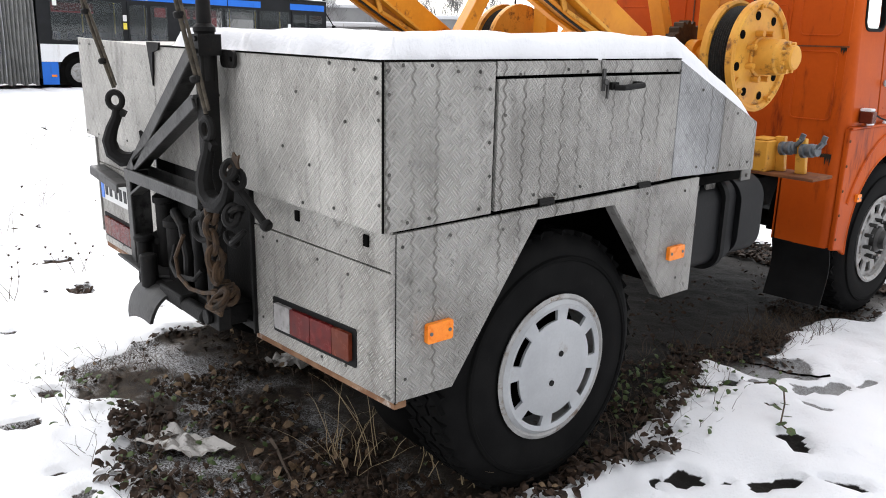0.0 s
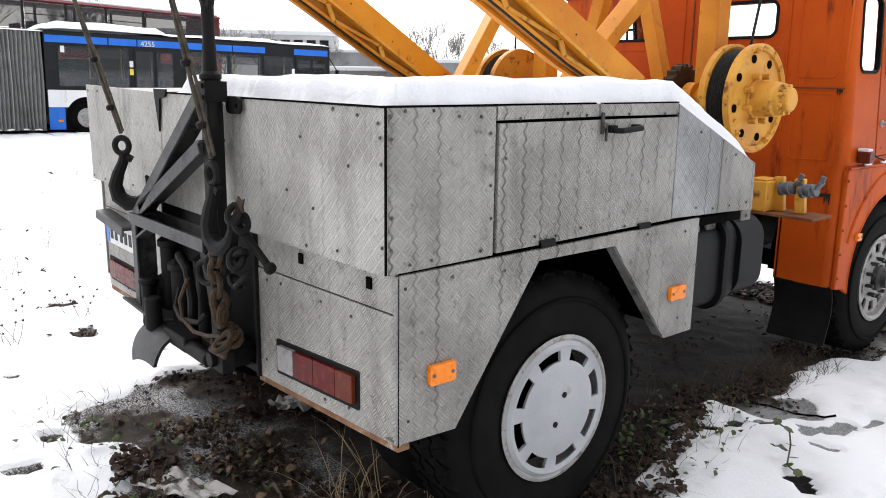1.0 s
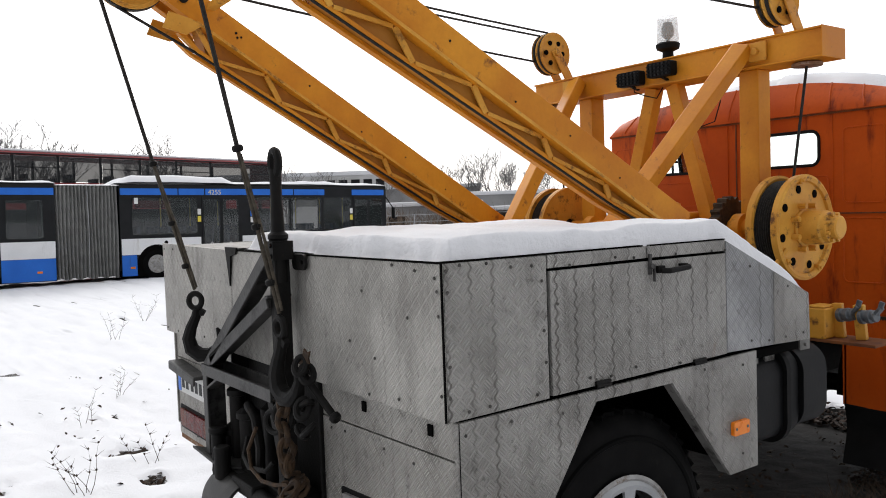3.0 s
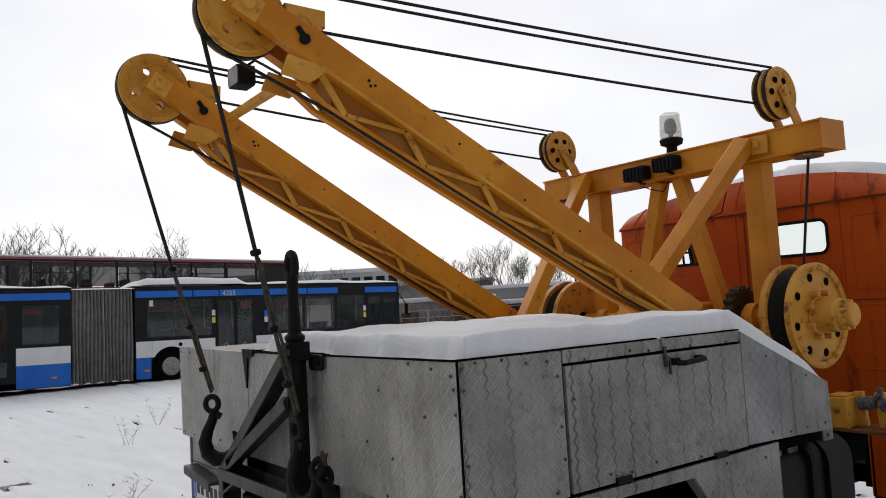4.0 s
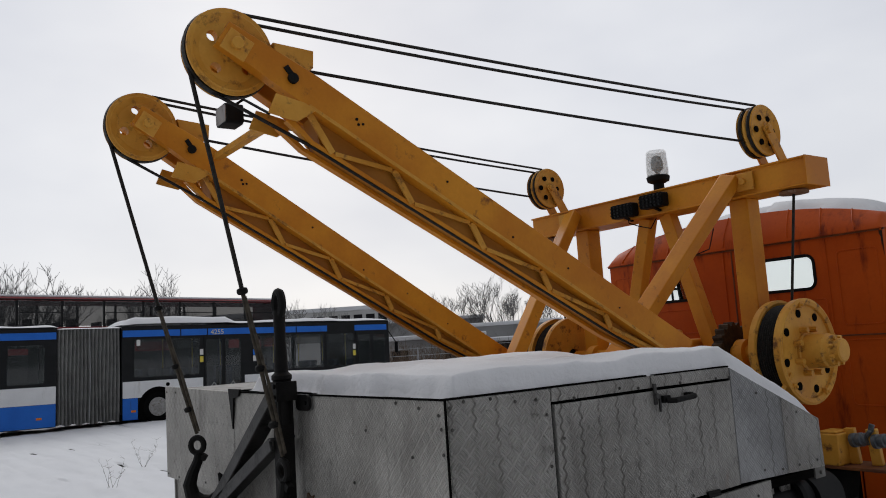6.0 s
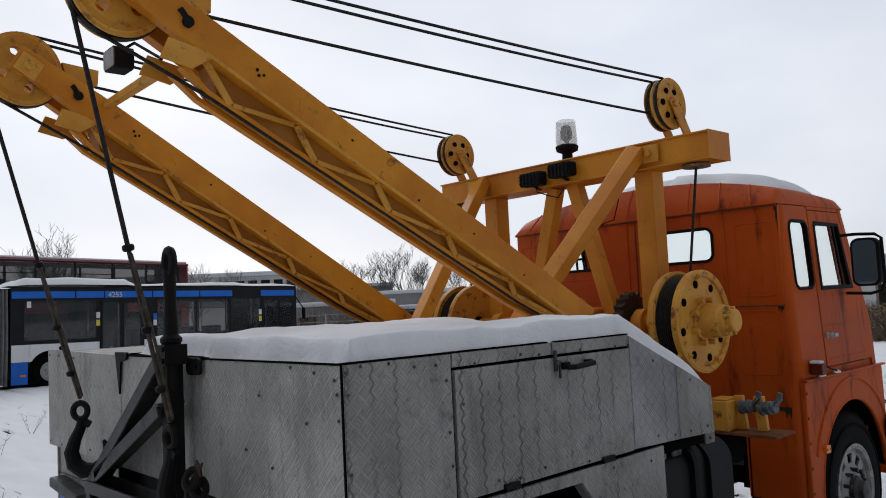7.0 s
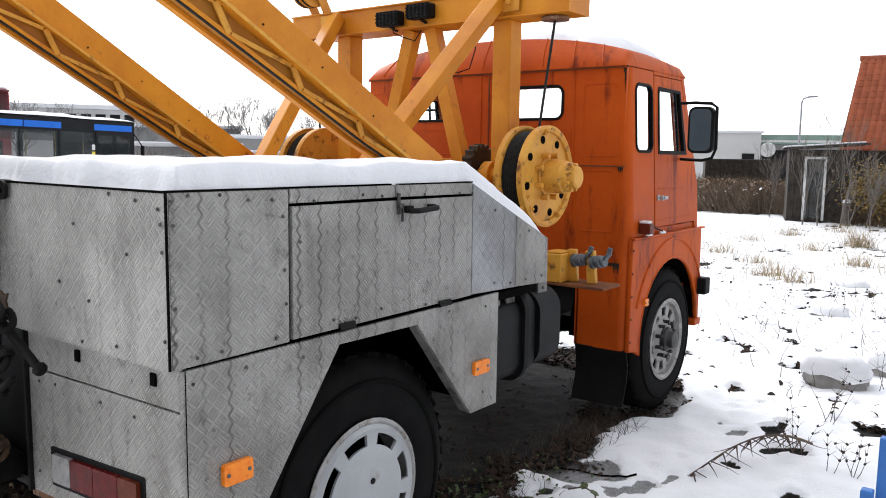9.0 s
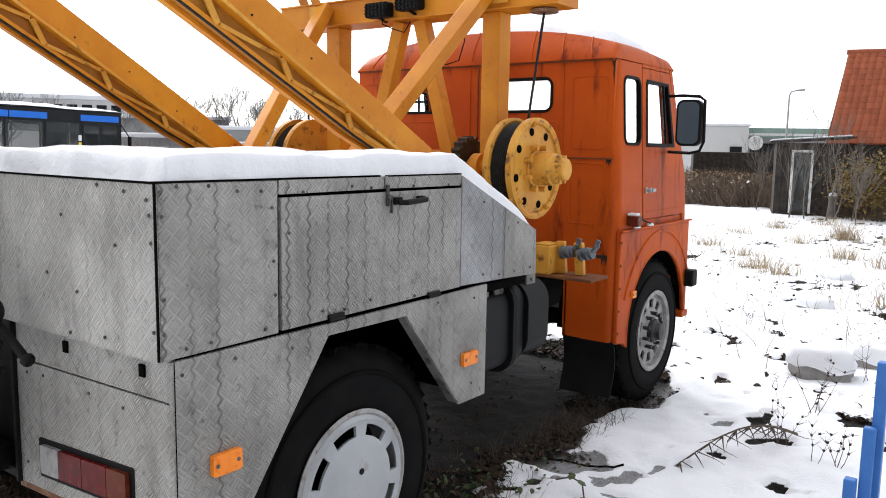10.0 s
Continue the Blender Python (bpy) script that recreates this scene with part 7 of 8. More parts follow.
slab("window_band", rb, -9.8, 11.6, 1.4, 2.4, "bus_black", 0.01)
slab("trim_strip", rb, -9.9, 11.9, 4.31, 4.35, "bus_black", 0.02)

# ---- distance beyond the buses ----
for i, (x, y, h) in enumerate(((-76, 7.0, 11.4), (-74, 9.2, 10.2), (-73, 11.2, 9.2), (-69, 18.0, 9.6), (-68, 20.5, 8.8), (-53.5, 39.5, 7.4), (-52.3, 41.2, 7.9), (-51.0, 43.2, 8.6), (-50.0, 44.8, 7.3), (-61, 28.5, 7.4), (-60, 31.5, 7.2), (-57, 35.5, 6.4), (-48.5, 47.0, 6.8), (-88, 9.6, 14.5), (-87, 11.6, 15.0), (-86, 13.4, 14.0), (-80, 22.4, 12.2), (-79, 24.0, 11.6), (-70, 15, 8))):
    bare_tree(x, y, h * (1.15 if y > 25 else 1.04), 20 + i, depth=5, twigs=3, spread_=0.75, thick=0.021)
hall = thing("long_hall", (-66, 30.6, -0.9), "long pale hall with dark windows under a snowy roof", "building", turn=(0, 0, -35))
bm = B()
bx(bm, -5, 0, -14, 10, 0, 5.9)
hw = part("wall", bm, "white_wall", hall, "", 0.05)
bm = B()
bx(bm, -5.2, 0.3, -14.3, 10.3, 5.9, 6.3)
part("roof", bm, "snow", hall, "", 0.08)
for i in range(20):
    bm = B()
    bx(bm, -0.02, 0.04, -13.4 + i * 1.15, -12.6 + i * 1.15, 4.7, 5.5)
    part("window", bm, "bus_black", hw)
for (x, y, w, d, h, rot, mt) in ((-38, 27, 7, 5, 2.5, -28, "grey_wall"), (-33, 32, 6, 4, 2.1, -40, "plank"), (-44, 38, 9, 5, 3.4, -40, "grey_wall"), (-56, 38, 12, 6, 4.4, -40, "grey_wall")):
    sh = thing("shed", (x, y, base_height(x, y) - 0.1), "low grey shed with a snow-covered flat roof", "shed", "sheds beyond the buses", turn=(0, 0, rot))
    bm = B()
    bx(bm, -d, 0, -w / 2, w / 2, 0, h)
    sw = part("wall", bm, mt, sh, "", 0.03)
    bm = B()
    bx(bm, -d - 0.2, 0.25, -w / 2 - 0.2, w / 2 + 0.2, h, h + 0.28)
    part("roof_snow", bm, "snow", sh, "", 0.08)
    for k in (-0.25, 0.22):
        bm = B()
        bx(bm, -0.02, 0.05, k * w - 0.5, k * w + 0.5, h * 0.35, h * 0.75)
        part("window", bm, "bus_black", sw)
fence = thing("mesh_fence", (-27.0, 26.0, base_height(-27, 26)), "grey yard fence with posts and wire rails", "fence", turn=(0, 0, -42))
for i in range(9):
    bm = B()
    cyl(bm, (0, -8 + i * 2, 0), (0, -8 + i * 2, 1.9), 0.035, seg=6)
    part("post", bm, "lamp_grey", fence)
for z in (0.3, 0.7, 1.1, 1.5, 1.85):
    bm = B()
    cyl(bm, (0, -8, z), (0, 8, z), 0.012, seg=4)
    part("rail", bm, "lamp_grey", fence)
thicket("far_hedge", [(-37, -33, 19, 30), (-32, -26, 29, 33)], 2600, 0.8, 2.6, 0.022, "brush", "tangled brown hedge of leafless brush", 3)
thicket("snowy_scrub", [(-30, -24, 24, 31), (-45, -30, 33, 40)], 900, 0.4, 1.4, 0.016, "far_bark", "frosted scrub, paled by haze in its colour", 4)

# ---- the hut and its surroundings ----
hut = thing("hut", (-2.75, 28.4, base_height(-2, 28) - 0.1), "dark wooden hut under a steep red tiled roof", "hut", turn=(0, 0, 12))
RZ0, RZ1, RUN = 2.38, 5.45, 0.85
bm = B()
bx(bm, 0.1, 6.4, 0.35, 4.2, 0, 2.6)
hw2 = part("wall", bm, "plank", hut, "dark weathered board wall")
for i in range(32):
    bm = B()
    bx(bm, 0.1 + i * 0.197, 0.1 + i * 0.197 + 0.185, 0.325, 0.352, 0.0, 2.55)
    part("board", bm, "plank", hw2)
bm = B()
sheet(bm, [(0.0, 0.0), (6.5, 0.0), (6.5, 1.0), (0.45, 1.0)], (), lambda a, b: V(a, b * RUN, RZ0 + b * (RZ1 - RZ0)), (0, 0.06, -0.02))
sheet(bm, [(0.0, 0.0), (6.5, 0.0), (6.5, 1.0), (0.45, 1.0)], (), lambda a, b: V(a, 4.4 - b * (4.4 - RUN), RZ0 + b * (RZ1 - RZ0)), (0, -0.06, -0.02))
sheet(bm, [(0.0, RZ0), (4.4, RZ0), (RUN, RZ1)], (), lambda a, b: V(0.15 + 0.35 * (b - RZ0) / (RZ1 - RZ0), a, b), (0.03, 0, 0))
roofh = part("roof", bm, "tile", hut)
bm = B()
n = 6
g = []
for i in range(n + 1):
    u = i / n
    z = 0.028 * math.sin(u * math.pi) ** 0.8
    g.append((u * 0.225, z))
lowr = [bm.verts.new((a, 0, h + 0.014)) for a, h in g]
uppr = [bm.verts.new((a, 0.225, h)) for a, h in g]
bott = [bm.verts.new((a, 0, h - 0.006)) for a, h in g]
for i in range(n):
    bm.faces.new((lowr[i], lowr[i + 1], uppr[i + 1], uppr[i]))
    bm.faces.new((bott[i + 1], bott[i], lowr[i], lowr[i + 1]))
tile_mesh = mesh_of(bm, "roof_tile", "tile", 40)
slope_len = math.hypot(RUN, RZ1 - RZ0)
ang = math.atan2(RZ1 - RZ0, RUN)
rowsn, colsn = 16, 18
for r in range(rowsn):
    f = r / rowsn
    for c in range(colsn):
        a = 0.45 * f + 0.02 + c * 0.225
        o = new("roof_tile", tile_mesh)
        o.parent = roofh
        o.matrix_basis = Matrix.Translation((a, f * RUN - 0.03, RZ0 + f * (RZ1 - RZ0) + 0.02)) @ Matrix.Rotation(ang, 4, "X") @ Matrix.Rotation(random.uniform(-0.015, 0.015), 4, "Z")
bm = B()
cyl(bm, (0.4, RUN, RZ1 + 0.02), (6.5, RUN, RZ1 + 0.02), 0.09, seg=10)
part("ridge", bm, "tile", roofh)

shed2 = thing("wooden_shed", (-3.35, 24.4, base_height(-3, 24) - 0.1), "dark board shed with a white-framed glazed door", "shed", turn=(0, 0, 16))
bm = B()
bx(bm, 0, 1.9, 0.0, 2.4, 0, 2.30)
sw2 = part("wall", bm, "plank", shed2)
for i in range(10):
    if 2 <= i <= 4:
        continue
    bm = B()
    bx(bm, i * 0.19 + 0.005, i * 0.19 + 0.18, -0.025, 0.002, 0.0, 2.28)
    part("board", bm, "plank", sw2)
bm = B()
bar(bm, (-0.2, 1.1, 2.32), (2.1, 1.1, 2.48), 2.9, 0.06)
part("roof", bm, "plank", shed2)
bm = B()
bar(bm, (-0.15, 1.1, 2.375), (2.0, 1.1, 2.53), 2.8, 0.05)
part("roof_snow", bm, "snow", shed2, "", 0.02)
bm = B()
for x0, x1, z0, z1 in ((0.42, 0.49, 0.2, 2.08), (0.96, 1.03, 0.2, 2.08), (0.42, 1.03, 2.02, 2.09)):
    bx(bm, x0, x1, -0.07, -0.02, z0, z1)
dr2 = part("door_frame", bm, "white_paint", shed2, "white painted door frame", 0.004)
bm = B()
bx(bm, 0.49, 0.96, -0.04, -0.03, 0.25, 2.02)
part("door_glass", bm, "bus_glass", dr2)

white_b = thing("white_building", (-12.5, 40.5, base_height(-12, 40) - 0.3), "low white flat-roofed building", "building", turn=(0, 0, 24))
bm = B()
bx(bm, 0, 3.6, 0, 6, 0, 3.75)
wb = part("wall", bm, "white_wall", white_b, "", 0.03)
bm = B()
bx(bm, -0.1, 3.7, -0.1, 6.1, 3.75, 3.87)
part("roof", bm, "snow", white_b, "", 0.03)
bm = B()
bx(bm, 2.7, 3.3, -0.04, 0.02, 1.6, 2.7)
part("window", bm, "bus_black", wb)
bm = B()
lathe(bm, [(0.38, 0), (0.36, -0.08), (0.2, -0.03), (0.05, 0.0)], (3.9, -0.3, 2.9), (0, 1, 0.2), 20)
part("dish", bm, "white_paint", white_b, "white satellite dish")
green_b = thing("green_roofed_building", (-9.6, 42.4, base_height(-9, 42) - 0.3), "grey building with a pale green roof edge", "building", turn=(0, 0, 24))
bm = B()
bx(bm, 0, 9, 0.3, 7, 0, 3.2)
gb = part("wall", bm, "grey_wall", green_b)
bm = B()
bx(bm, -0.1, 9.2, 0.0, 7.2, 3.2, 3.7)
part("roof_edge", bm, "green_roof", green_b, "", 0.03)
bm = B()
bx(bm, -0.1, 9.2, -0.02, 0.05, 3.3, 3.42)
part("white_strip", bm, "white_paint", green_b)
for i in range(4):
    bm = B()
    bx(bm, 0.4 + i * 2.1, 2.0 + i * 2.1, 0.26, 0.32, 1.2, 2.9)
    part("window", bm, "bus_black", gb)
dark = thing("container", (-10.6, 36.0, base_height(-10, 36)), "dark brown rusty container", "container", turn=(0, 0, 22))
bm = B()
bx(bm, 0.6, 3.6, 0, 2.2, 0.6, 2.05)
part("body", bm, "plank", dark, "", 0.03)
for i in range(14):
    bm = B()
    bx(bm, 0.68 + i * 0.21, 0.76 + i * 0.21, -0.03, 0.0, 0.7, 1.95)
    part("rib", bm, "plank", dark)
lampp = thing("street_lamp", (-6.3, 37.6, base_height(-6, 37)), "grey street lamp with a curved arm", "street lamp")
bm = B()
tube(bm, [(0, 0, 0), (0, 0, 4.6), (0.06, 0.04, 4.78), (0.3, 0.2, 4.86)], [0.06, 0.04, 0.035, 0.03], 8)
part("pole", bm, "lamp_grey", lampp)
bm = B()
bar(bm, (0.2, 0.14, 4.85), (0.55, 0.38, 4.88), 0.14, 0.08)
part("head", bm, "lamp_grey", lampp, "", 0.02)

thicket("bramble_bank", [(-10.5, -5, 31.5, 34.5), (-7.5, -3.5, 27.5, 31), (-11, -8, 34, 36)], 9000, 0.4, 1.5, 0.016, "brush", "bank of tangled leafless brambles", 6, lean_=0.9)
leaf_stuff("bramble_leaves", [(random.uniform(-10.5, -3.5), random.uniform(28.5, 34), -0.3 + random.random() ** 1.5 * 1.1) for i in range(5000)], 0.12, "leaf_pale", "withered brown bramble leaves", "leaves", 0.05, 5, 0.9)
thicket("shrub_stems", [(-3.6, 0.5, 25.5, 27.5), (-1.5, 1.0, 24.0, 26.5)], 2200, 0.5, 1.7, 0.009, "brush", "thin brown shrub stems in front of the hut", 8, lean_=0.25)
leaf_stuff("evergreen_shrub", [(-0.75 + random.gauss(0, 0.42), 24.0 + random.gauss(0, 0.35), 0.85 + random.gauss(0, 0.36)) for i in range(2600)], 0.085, "ivy", "yellow-green leafy shrub by the hut", "shrub", 0.0, 9, 0.9)
for i, (x, y, h) in enumerate(((-2.05, 22.6, 3.0), (-1.55, 22.9, 4.8), (-1.25, 22.2, 2.6), (-1.0, 23.4, 2.9), (-4.4, 26.5, 2.8), (-5.2, 28.6, 3.2), (-0.6, 21.8, 2.4), (-2.6, 23.2, 3.6))):
    bare_tree(x, y, h, 60 + i, "bark", "thin saplings", "thin leafless sapling with upright twigs", 4, 0.4, 3, 0.007)
bare_tree(2.2, 36, 10.5, 91, "bark", "bare trees", "leafless tree behind the hut", 5, 0.7, 3, 0.016)
stump = thing("stump", (-1.62, 24.0, base_height(-1.6, 24)), "short grey tree stump capped with snow", "stump")
bm = B()
lathe(bm, [(0.15, 0), (0.125, 0.1), (0.115, 0.6), (0.12, 0.68), (0.02, 0.7)], (0, 0, 0), (0, 0, 1), 12)
part("wood", bm, "bark", stump)
bm = B()
lathe(bm, [(0.12, 0.69), (0.11, 0.75), (0.05, 0.79), (0.01, 0.795)], (0, 0, 0), (0, 0, 1), 12)
part("snow_cap", bm, "snow", stump)

# ---- dry grass and weeds in the snow ----
random.seed(31)
tufts = [(-1.9, 19.0, 0.5, 26), (-0.1, 17.4, 0.62, 60), (-1.9, 14.1, 0.4, 22), (-0.9, 13.0, 0.35, 22), (-0.3, 11.4, 0.42, 30), (0.2, 10.9, 0.35, 26), (0.6, 13.5, 0.4, 30), (1.4, 12.6, 0.5, 34), (-2.2, 17.0, 0.35, 18), (-1.2, 21.0, 0.4, 22), (0.9, 16.8, 0.45, 26), (-2.6, 11.5, 0.3, 16), (-1.6, 10.0, 0.28, 14), (2.0, 9.0, 0.4, 26), (-0.7, 16.0, 0.35, 20)]
vs, fs = [], []
for x, y, h, n in tufts:
    for i in range(n * 4):
        a, L = random.uniform(0, math.tau), h * random.uniform(0.45, 1.1)
        p = V(x + random.gauss(0, 0.16), y + random.gauss(0, 0.12), ground_height(x, y) - 0.02)
        d = V(math.cos(a) * 0.45, math.sin(a) * 0.45, 1).normalized()
        w = V(-math.sin(a), math.cos(a), 0) * 0.005
        i0 = len(vs)
        for k in range(4):
            q = p + d * L * k / 3 + V(math.cos(a), math.sin(a), -0.5) * (k / 3) ** 2 * L * 0.35
            ww = w * (1 - k / 3.3)
            vs += [tuple(q - ww), tuple(q + ww)]
        for k in range(3):
            fs.append((i0 + 2 * k, i0 + 2 * k + 1, i0 + 2 * k + 3, i0 + 2 * k + 2))
me = bpy.data.meshes.new("dry_grass")
me.from_pydata(vs, [], fs)
me.materials.append(M["straw"])
tagged(new("dry_grass", me), "straw-coloured dry grass tufts standing in snow", "grass", kind="stuff")


def weed(x, y, h, seed, n=5, lean_=0.4, seeds=True, mat="twig"):
    rnd = random.Random(seed)
    t = thing("dead_weed", (x, y, ground_height(x, y) - 0.02), "withered brown weed stalk sticking out of the snow", "weed", "weeds in the snow")
    bm, lf = B(), B()
    for i in range(n):
        a = rnd.uniform(0, math.tau)
        pts = twig(bm, (rnd.gauss(0, 0.03), rnd.gauss(0, 0.03), 0), (math.cos(a) * lean_, math.sin(a) * lean_, 1), h * rnd.uniform(0.6, 1.1), 0.003, 4, seed * 7 + i)
        for q in pts[2:]:
            for k in range(2):
                b = rnd.uniform(0, math.tau)
                twig(bm, q, (math.cos(b), math.sin(b), 0.6), h * 0.2, 0.002, 2, seed * 13 + i * 3 + k)
            if seeds:
                lathe(lf, [(0.002, -0.008), (0.008, 0), (0.002, 0.01)], q + V(0, 0, 0.005), (rnd.uniform(-1, 1), 0.3, 1), 5)
    part("stalk", bm, mat, t)
    if seeds:
        tagged(part("seed_heads", lf, "leaf", t), kind="stuff")


for i, (x, y, h, n, s_) in enumerate(((-3.4, 1.4, 0.3, 5, True), (-2.6, 0.2, 0.28, 4, True), (-4.6, 2.6, 0.3, 4, True), (-6.0, 3.5, 0.3, 6, True), (-5.0, 0.6, 0.35, 4, False), (-2.2, -0.3, 0.35, 6, True), (-3.0, -0.9, 0.4, 7, True), (-8.0, 3.0, 0.45, 5, False), (-9.0, 1.5, 0.4, 5, False), (-11.0, 2.5, 0.5, 5, False), (-4.0, 0.1, 0.3, 3, False),
                                      (1.96, 3.75, 0.32, 5, True), (2.05, 4.4, 0.4, 5, True), (2.2, 5.4, 0.45, 3, False), (2.3, 3.4, 0.25, 6, True), (1.7, 4.9, 0.2, 3, False), (2.5, 6.3, 0.8, 3, True), (2.55, 6.8, 0.9, 5, True), (2.1, 7.6, 0.5, 3, False), (0.9, 6.8, 0.25, 3, False), (1.1, 9.2, 0.3, 4, True))):
    weed(x, y, h, 100 + i, n, 0.4, s_)
# a fern-like dead frond lying on the snow
fr = thing("dead_frond", (1.86, 3.32, ground_height(1.86, 3.32)), "withered brown frond lying on the snow", "weed")
bm = B()
spine = [V(0.22 - 0.42 * k / 9, 0.38 - 0.74 * k / 9 + 0.03 * math.sin(k / 3), 0.03 + 0.13 * math.sin((k + 1) / 10 * math.pi)) for k in range(10)]
tube(bm, spine, [0.008 - 0.0005 * k for k in range(10)], 4)
for k in range(1, 10):
    for s_ in (-1, 1):
        twig(bm, spine[k], (s_ * 0.8, 0.1, -0.5 + 0.2 * s_), 0.16, 0.0045, 3, 400 + k * 2 + s_)
        twig(bm, spine[k] + V(0, -0.03, 0), (s_ * 0.5, -0.3, -0.8), 0.09, 0.006, 2, 500 + k * 2 + s_)
part("stem", bm, "twig", fr)

# snow-capped stones
for i, (x, y, r, h) in enumerate(((1.88, 5.42, 0.19, 0.25), (2.16, 6.0, 0.16, 0.22), (2.6, 5.6, 0.22, 0.2), (1.18, 8.43, 0.16, 0.14), (0.9, 11.0, 0.2, 0.12))):
    st = thing("rubble_stone", (x, y, ground_height(x, y) - 0.05), "grey rubble block under a cap of snow", "stone", "rubble in the snow")
    for nm, mt, s1, up in (("block", "stone", 0.93, 0.0), ("snow_cap", "snow", 1.0, 0.03)):
        bm = B()
        bmesh.ops.create_icosphere(bm, subdivisions=3, radius=1.0)
        for v in bm.verts:
            q = max(abs(v.co.x), abs(v.co.y), abs(v.co.z))
            k = (0.45 + 0.55 / q) * (0.86 + 0.20 * noise.noise(v.co * 1.4 + V(i * 5, 0, 0)) + 0.07 * noise.noise(v.co * 5))
            v.co = V(v.co.x * r * 1.5 * k * s1, v.co.y * r * k * s1, max(-0.02, v.co.z) * h * k * s1 + up + h * 0.1)
            if nm == "snow_cap":
                v.co.z = max(v.co.z, h * (0.42 + 0.3 * noise.noise((v.co.x * 5, v.co.y * 5, i + 9))))
                v.co.z += 0.03 * noise.noise((v.co.x * 7, v.co.y * 7, i)) + 0.012
        part(nm, bm, mt, st, "", 0, 60)

# ---- litter on the bare earth ----
random.seed(8)
spots = []
while len(spots) < 5600:
    x, y = random.uniform(-1.1, 1.4), random.uniform(-0.55, 4.4)
    w = 1.0 if y < 1.2 else (0.6 if x > 0.6 else 0.06)
    if x < -0.55 and y < 0.9 and random.random() < 0.8:
        continue
    if snow_cover(x, y) < 0.5 and random.random() < w * max(0.03, 0.35 + 1.3 * noise.noise((x * 2.6, y * 2.6, 11))):
        spots.append((x, y, ground_height(x, y) + 0.002))
leaf_stuff("pale_litter", [q for q in spots if q[1] < 1.0][::9], 0.042, "leaf_pale", "curled tan leaves on the dark earth", "leaves", 0.03, 33, 0.9)
leaf_stuff("leaf_litter", spots, 0.031, "leaf", "wet brown leaf litter on dark earth", "leaves", 0.02, 2, 0.7)
spots = [(random.gauss(0.95, 0.16), random.gauss(1.9, 0.35)) for i in range(260)] + [(random.gauss(-0.9, 0.1), random.gauss(-0.3, 0.12)) for i in range(12)] + [(random.gauss(0.2, 0.5), random.gauss(-0.1, 0.25)) for i in range(160)]
leaf_stuff("green_litter", [(x, y, ground_height(x, y) + 0.006) for x, y in spots], 0.03, "leaf_green", "frostbitten dull green leaves", "leaves", 0.03, 4, 0.7)
thicket("earth_stems", [(-0.9, 1.2, -0.4, 1.0), (0.6, 1.15, 1.2, 3.0), (0.75, 1.15, 2.9, 3.5)], 900, 0.05, 0.16, 0.0022, "twig", "short broken brown stems on the earth", 12, lean_=1.2)
thicket("straw_blades", [(0.5, 0.72, 0.25, 0.5), (0.7, 1.1, 0.5, 0.7)], 46, 0.18, 0.42, 0.0025, "straw", "long pale dry grass blades beside the wheel", 14, "grass", 0.55, 5)
for nm, (x, y), sz, sd in (("plastic_sheet", (0.08, -0.15), 0.19, 3), ("plastic_scrap", (-0.36, 0.62), 0.13, 9)):
    bm = B()
    n = 18
    g = []
    for j in range(n):
        for i in range(n):
            u, v = i / (n - 1) - 0.5, j / (n - 1) - 0.5
            px, py = x + sz * 1.6 * u * (1 + 0.35 * v) + 0.03 * noise.noise((u * 3, v * 3, sd + 5)), y + sz * v * (1 + 0.3 * u) + 0.1 * u + 0.03 * noise.noise((u * 3, v * 3, sd + 9))
            g.append(bm.verts.new((px, py, ground_height(x, y) + 0.018 + 0.075 * abs(noise.noise((u * 2.6 + v, v * 3.2, sd))) + 0.018 * abs(noise.noise((u * 7, v * 6, sd))))))
    for j in range(n - 1):
        for i in range(n - 1):
            bm.faces.new((g[j * n + i], g[j * n + i + 1], g[(j + 1) * n + i + 1], g[(j + 1) * n + i]))
    o = part(nm, bm, "rag", None, smooth=25)
    tagged(o, "crumpled dirty plastic sheet lying on the earth", "litter")
# fallen branch
fb = thing("fallen_branch", (0.45, 0.05, ground_height(0.45, 0.05) + 0.02), "thin dark fallen branch with side twigs", "branch")
bm = B()
pts = twig(bm, (-0.15, 0.1, 0.02), (1, -0.15, 0.05), 0.55, 0.008, 6, 77, 0.2)
for k in range(1, 6):
    twig(bm, pts[k], (0.5, (-1) ** k * 0.9, 0.3), 0.2, 0.004, 3, 80 + k)
part("stem", bm, "twig", fb)
# green creeper on the snow
cr = thing("creeper", (1.30, 2.05, ground_height(1.3, 2.05)), "thin creeper with dull green leaves on the snow", "plant")
bm = B()
cp = [V(-0.05, 0.25, 0.01), V(0.05, 0.22, 0.06), V(0.16, 0.12, 0.09), V(0.22, 0.02, 0.07), V(0.26, -0.08, 0.02), V(0.32, -0.1, 0.01)]
tube(bm, cp, 0.004, 5)
part("stem", bm, "twig", cr)
for k, q in enumerate(cp[1:] + [V(0.2, 0.0, 0.05), V(0.27, -0.05, 0.05)]):
    bm = B()
    a = k * 1.7
    sheet(bm, [(0, -0.02), (0.02, -0.004), (0.016, 0.018), (0, 0.026), (-0.016, 0.018), (-0.02, -0.004)], (), lambda u, v: q + V(u * math.cos(a) - v * math.sin(a), u * math.sin(a) + v * math.cos(a), 0.4 * v), (0, 0, 0.002))
    part("leaf", bm, "leaf_green", cr)

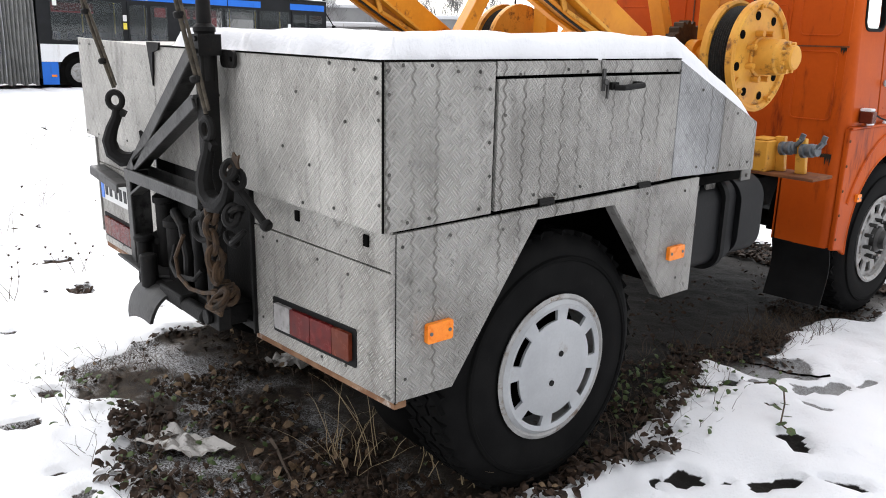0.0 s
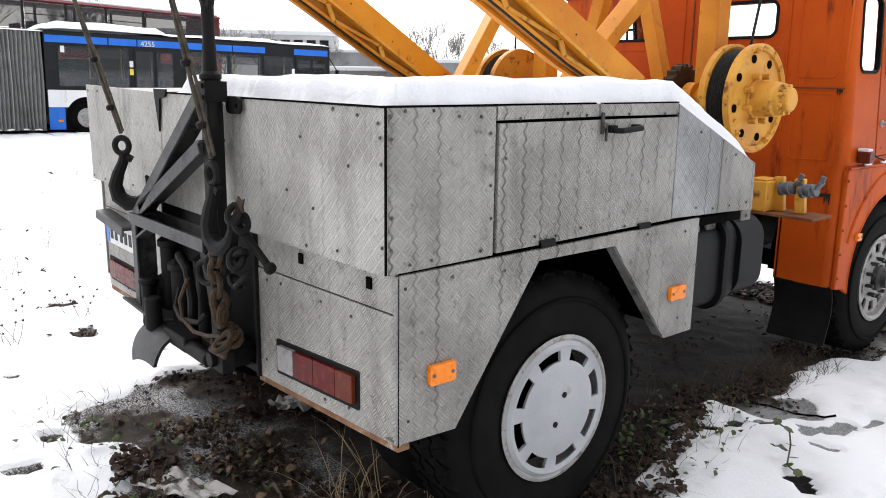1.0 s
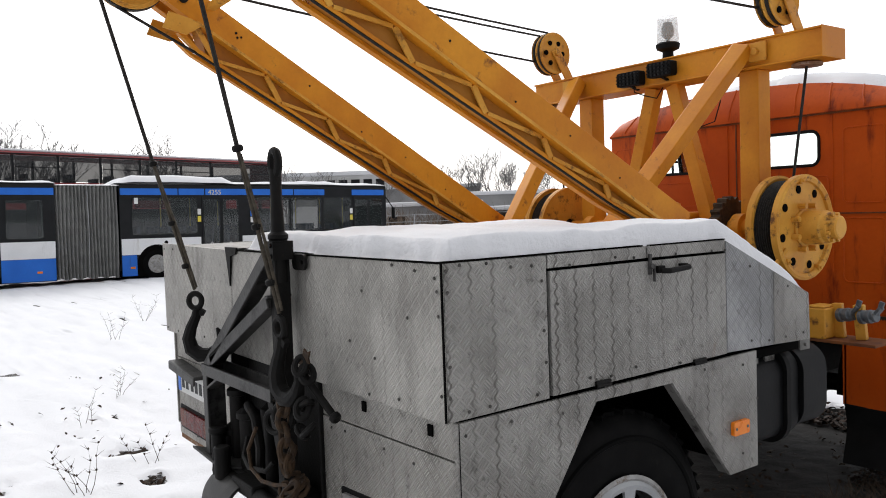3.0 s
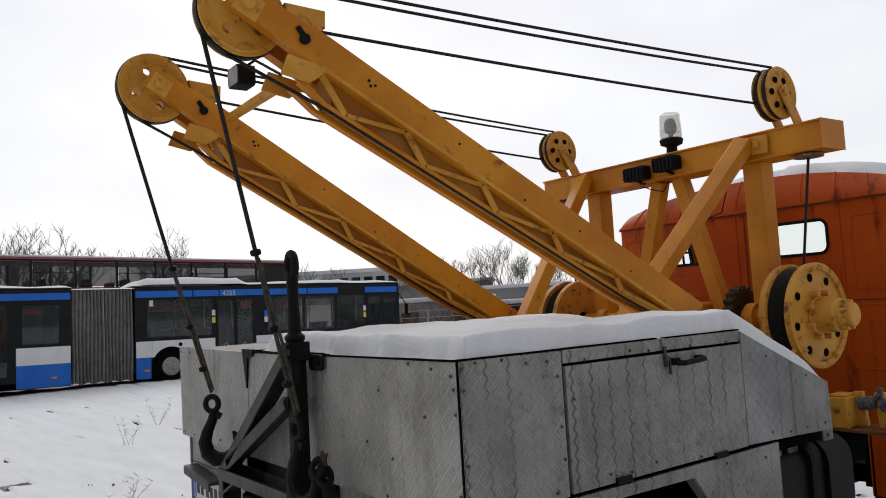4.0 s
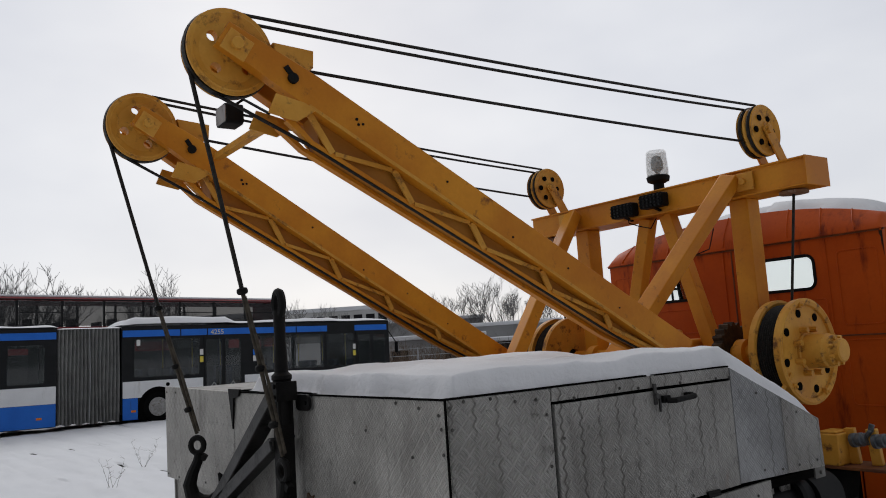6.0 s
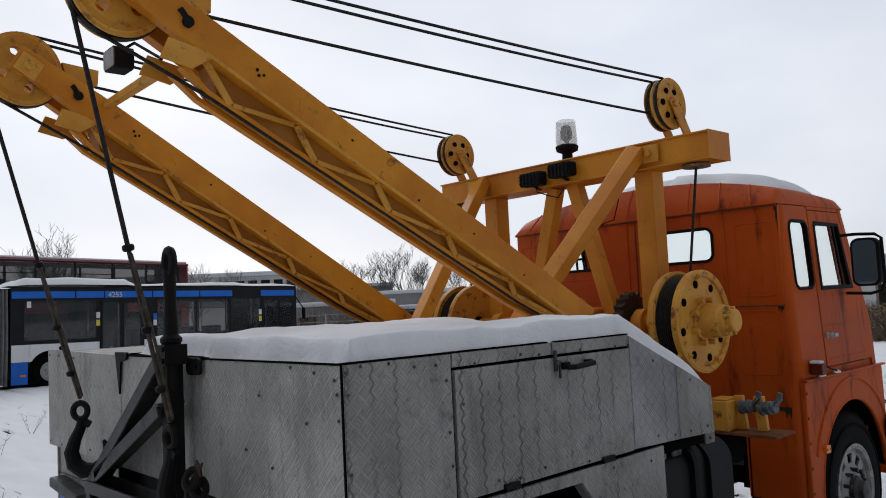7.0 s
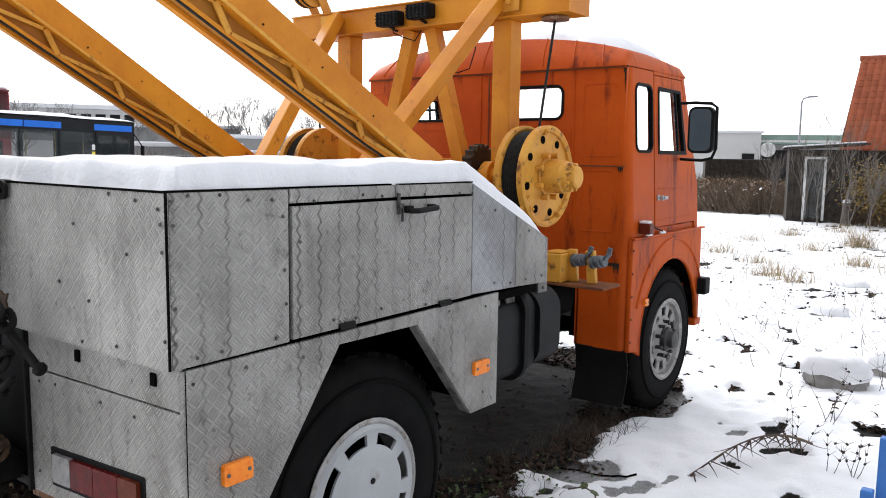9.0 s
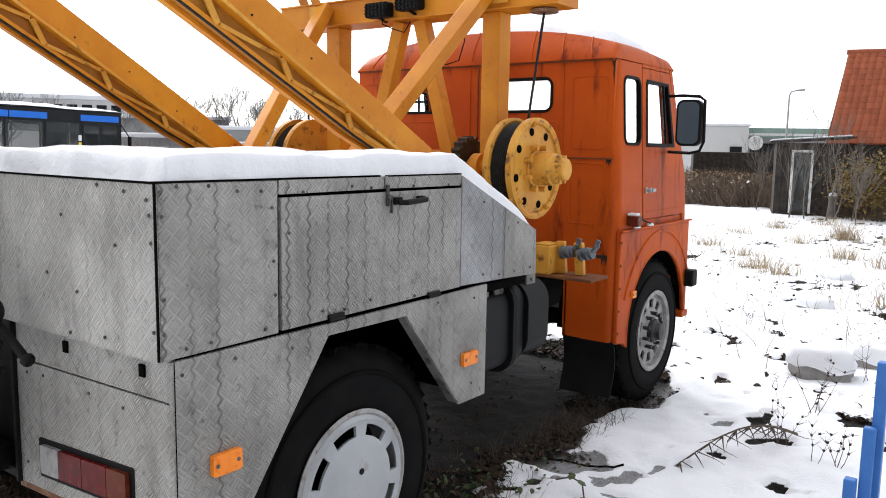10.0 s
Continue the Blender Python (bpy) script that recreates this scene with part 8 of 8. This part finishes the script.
# ---- blue steel railing at the edge of the yard ----
rail = thing("blue_railing", (2.68, 1.9, ground_height(2.68, 1.9)), "blue painted steel railing of stepped uprights", "railing")
for dx, dy, h in ((-0.035, -0.045, 0.56), (0.005, 0.01, 0.74), (0.025, 0.06, 0.97)):
    bm = B()
    bx(bm, dx - 0.02, dx + 0.02, dy - 0.02, dy + 0.02, -0.05, h)
    part("upright", bm, "rail_blue", rail, "", 0.005)
bm = B()
bar(bm, (-0.03, -0.04, 0.2), (0.03, 0.07, 0.2), 0.02, 0.04)
part("rail", bm, "rail_blue", rail, "", 0.003)

# dead leaves and broken stalks where the snow of the field is thin
random.seed(77)
spots, stalks = [], []
while len(spots) < 3800:
    x, y = random.uniform(-3.5, 3.6), 4.5 + 22 * random.random() ** 1.7
    if snow_cover(x, y) < 0.55 or random.random() < 0.006:
        spots.append((x, y, ground_height(x, y) + 0.004))
leaf_stuff("field_litter", spots, 0.042, "leaf", "dead brown leaves scattered on the snow field", "leaves", 0.03, 21, 0.8)
random.seed(78)
spots = []
while len(spots) < 900:
    x, y = random.uniform(-6.5, -1.1), random.uniform(-1.4, 4.0)
    if snow_cover(x, y) < 0.55 or random.random() < 0.03 * max(0, noise.noise((x * 1.2, y * 1.2, 3))):
        spots.append((x, y, ground_height(x, y) + 0.004))
leaf_stuff("yard_litter", spots, 0.035, "leaf", "dark leaf crumbs on the trodden snow", "leaves", 0.02, 22, 0.8)
thicket("field_stalks", [(0.0, 3.4, 5.2, 9.0), (-3.0, 3.4, 8.5, 14), (-3.5, 3.0, 14, 22)], 420, 0.08, 0.34, 0.0035, "twig", "thin withered stalks sticking out of the snow field", 52, lean_=0.9, bends=4)
thicket("field_straw", [(1.2, 3.2, 8.0, 10.5), (-2.5, 2.5, 10, 13), (-3.0, 3.0, 15, 20)], 420, 0.12, 0.38, 0.004, "straw", "pale bent grass stems in the snow field", 53, "grass", 0.8, 4)
random.seed(91)
leaf_stuff("snow_flecks", [(random.uniform(-10.5, -3.5), random.uniform(27.6, 34), -0.35 + random.random() ** 2 * 1.0) for i in range(1100)], 0.10, "snow", "flecks of snow caught in the brambles", "snow", 0.05, 15, 0.4)
# joint between two paving slabs beside the truck
jt = []
for k in range(12):
    jx, jy = 0.90 + 0.048 * k, 2.62 + 0.010 * k + 0.012 * math.sin(k * 1.7)
    jt.append((jx, jy, ground_height(jx, jy) + 0.003))
bm = B()
tube(bm, jt, [0.004 + 0.004 * abs(math.sin(k * 2.1)) for k in range(12)], 5)
tagged(part("slab_joint", bm, "gap_and_shade", None), "dark open joint in the concrete slab", "joint", kind="structure")
# ragged rim of dead leaves and stems where the bare earth meets the snow
random.seed(57)
spots = []
while len(spots) < 1300:
    x, y = random.uniform(-1.4, 1.5), random.uniform(-0.75, 2.3)
    d = plan_distance(x, y, BARE)
    if x > -0.5 and -0.12 < d < 0.14 and random.random() < 0.25 + 0.9 * noise.noise((x * 3.3, y * 3.3, 8)):
        spots.append((x, y, ground_height(x, y) + 0.006))
leaf_stuff("rim_litter", spots, 0.04, "leaf", "dark wet leaves along the edge of the snow", "leaves", 0.035, 41, 0.9)
thicket("rim_stems", [(-1.1, -0.6, -0.5, 0.1), (-0.5, 0.6, -0.5, -0.15), (1.1, 1.35, 0.9, 2.0)], 240, 0.06, 0.2, 0.002, "twig", "short dead stems at the edge of the snow", 43, lean_=1.1)
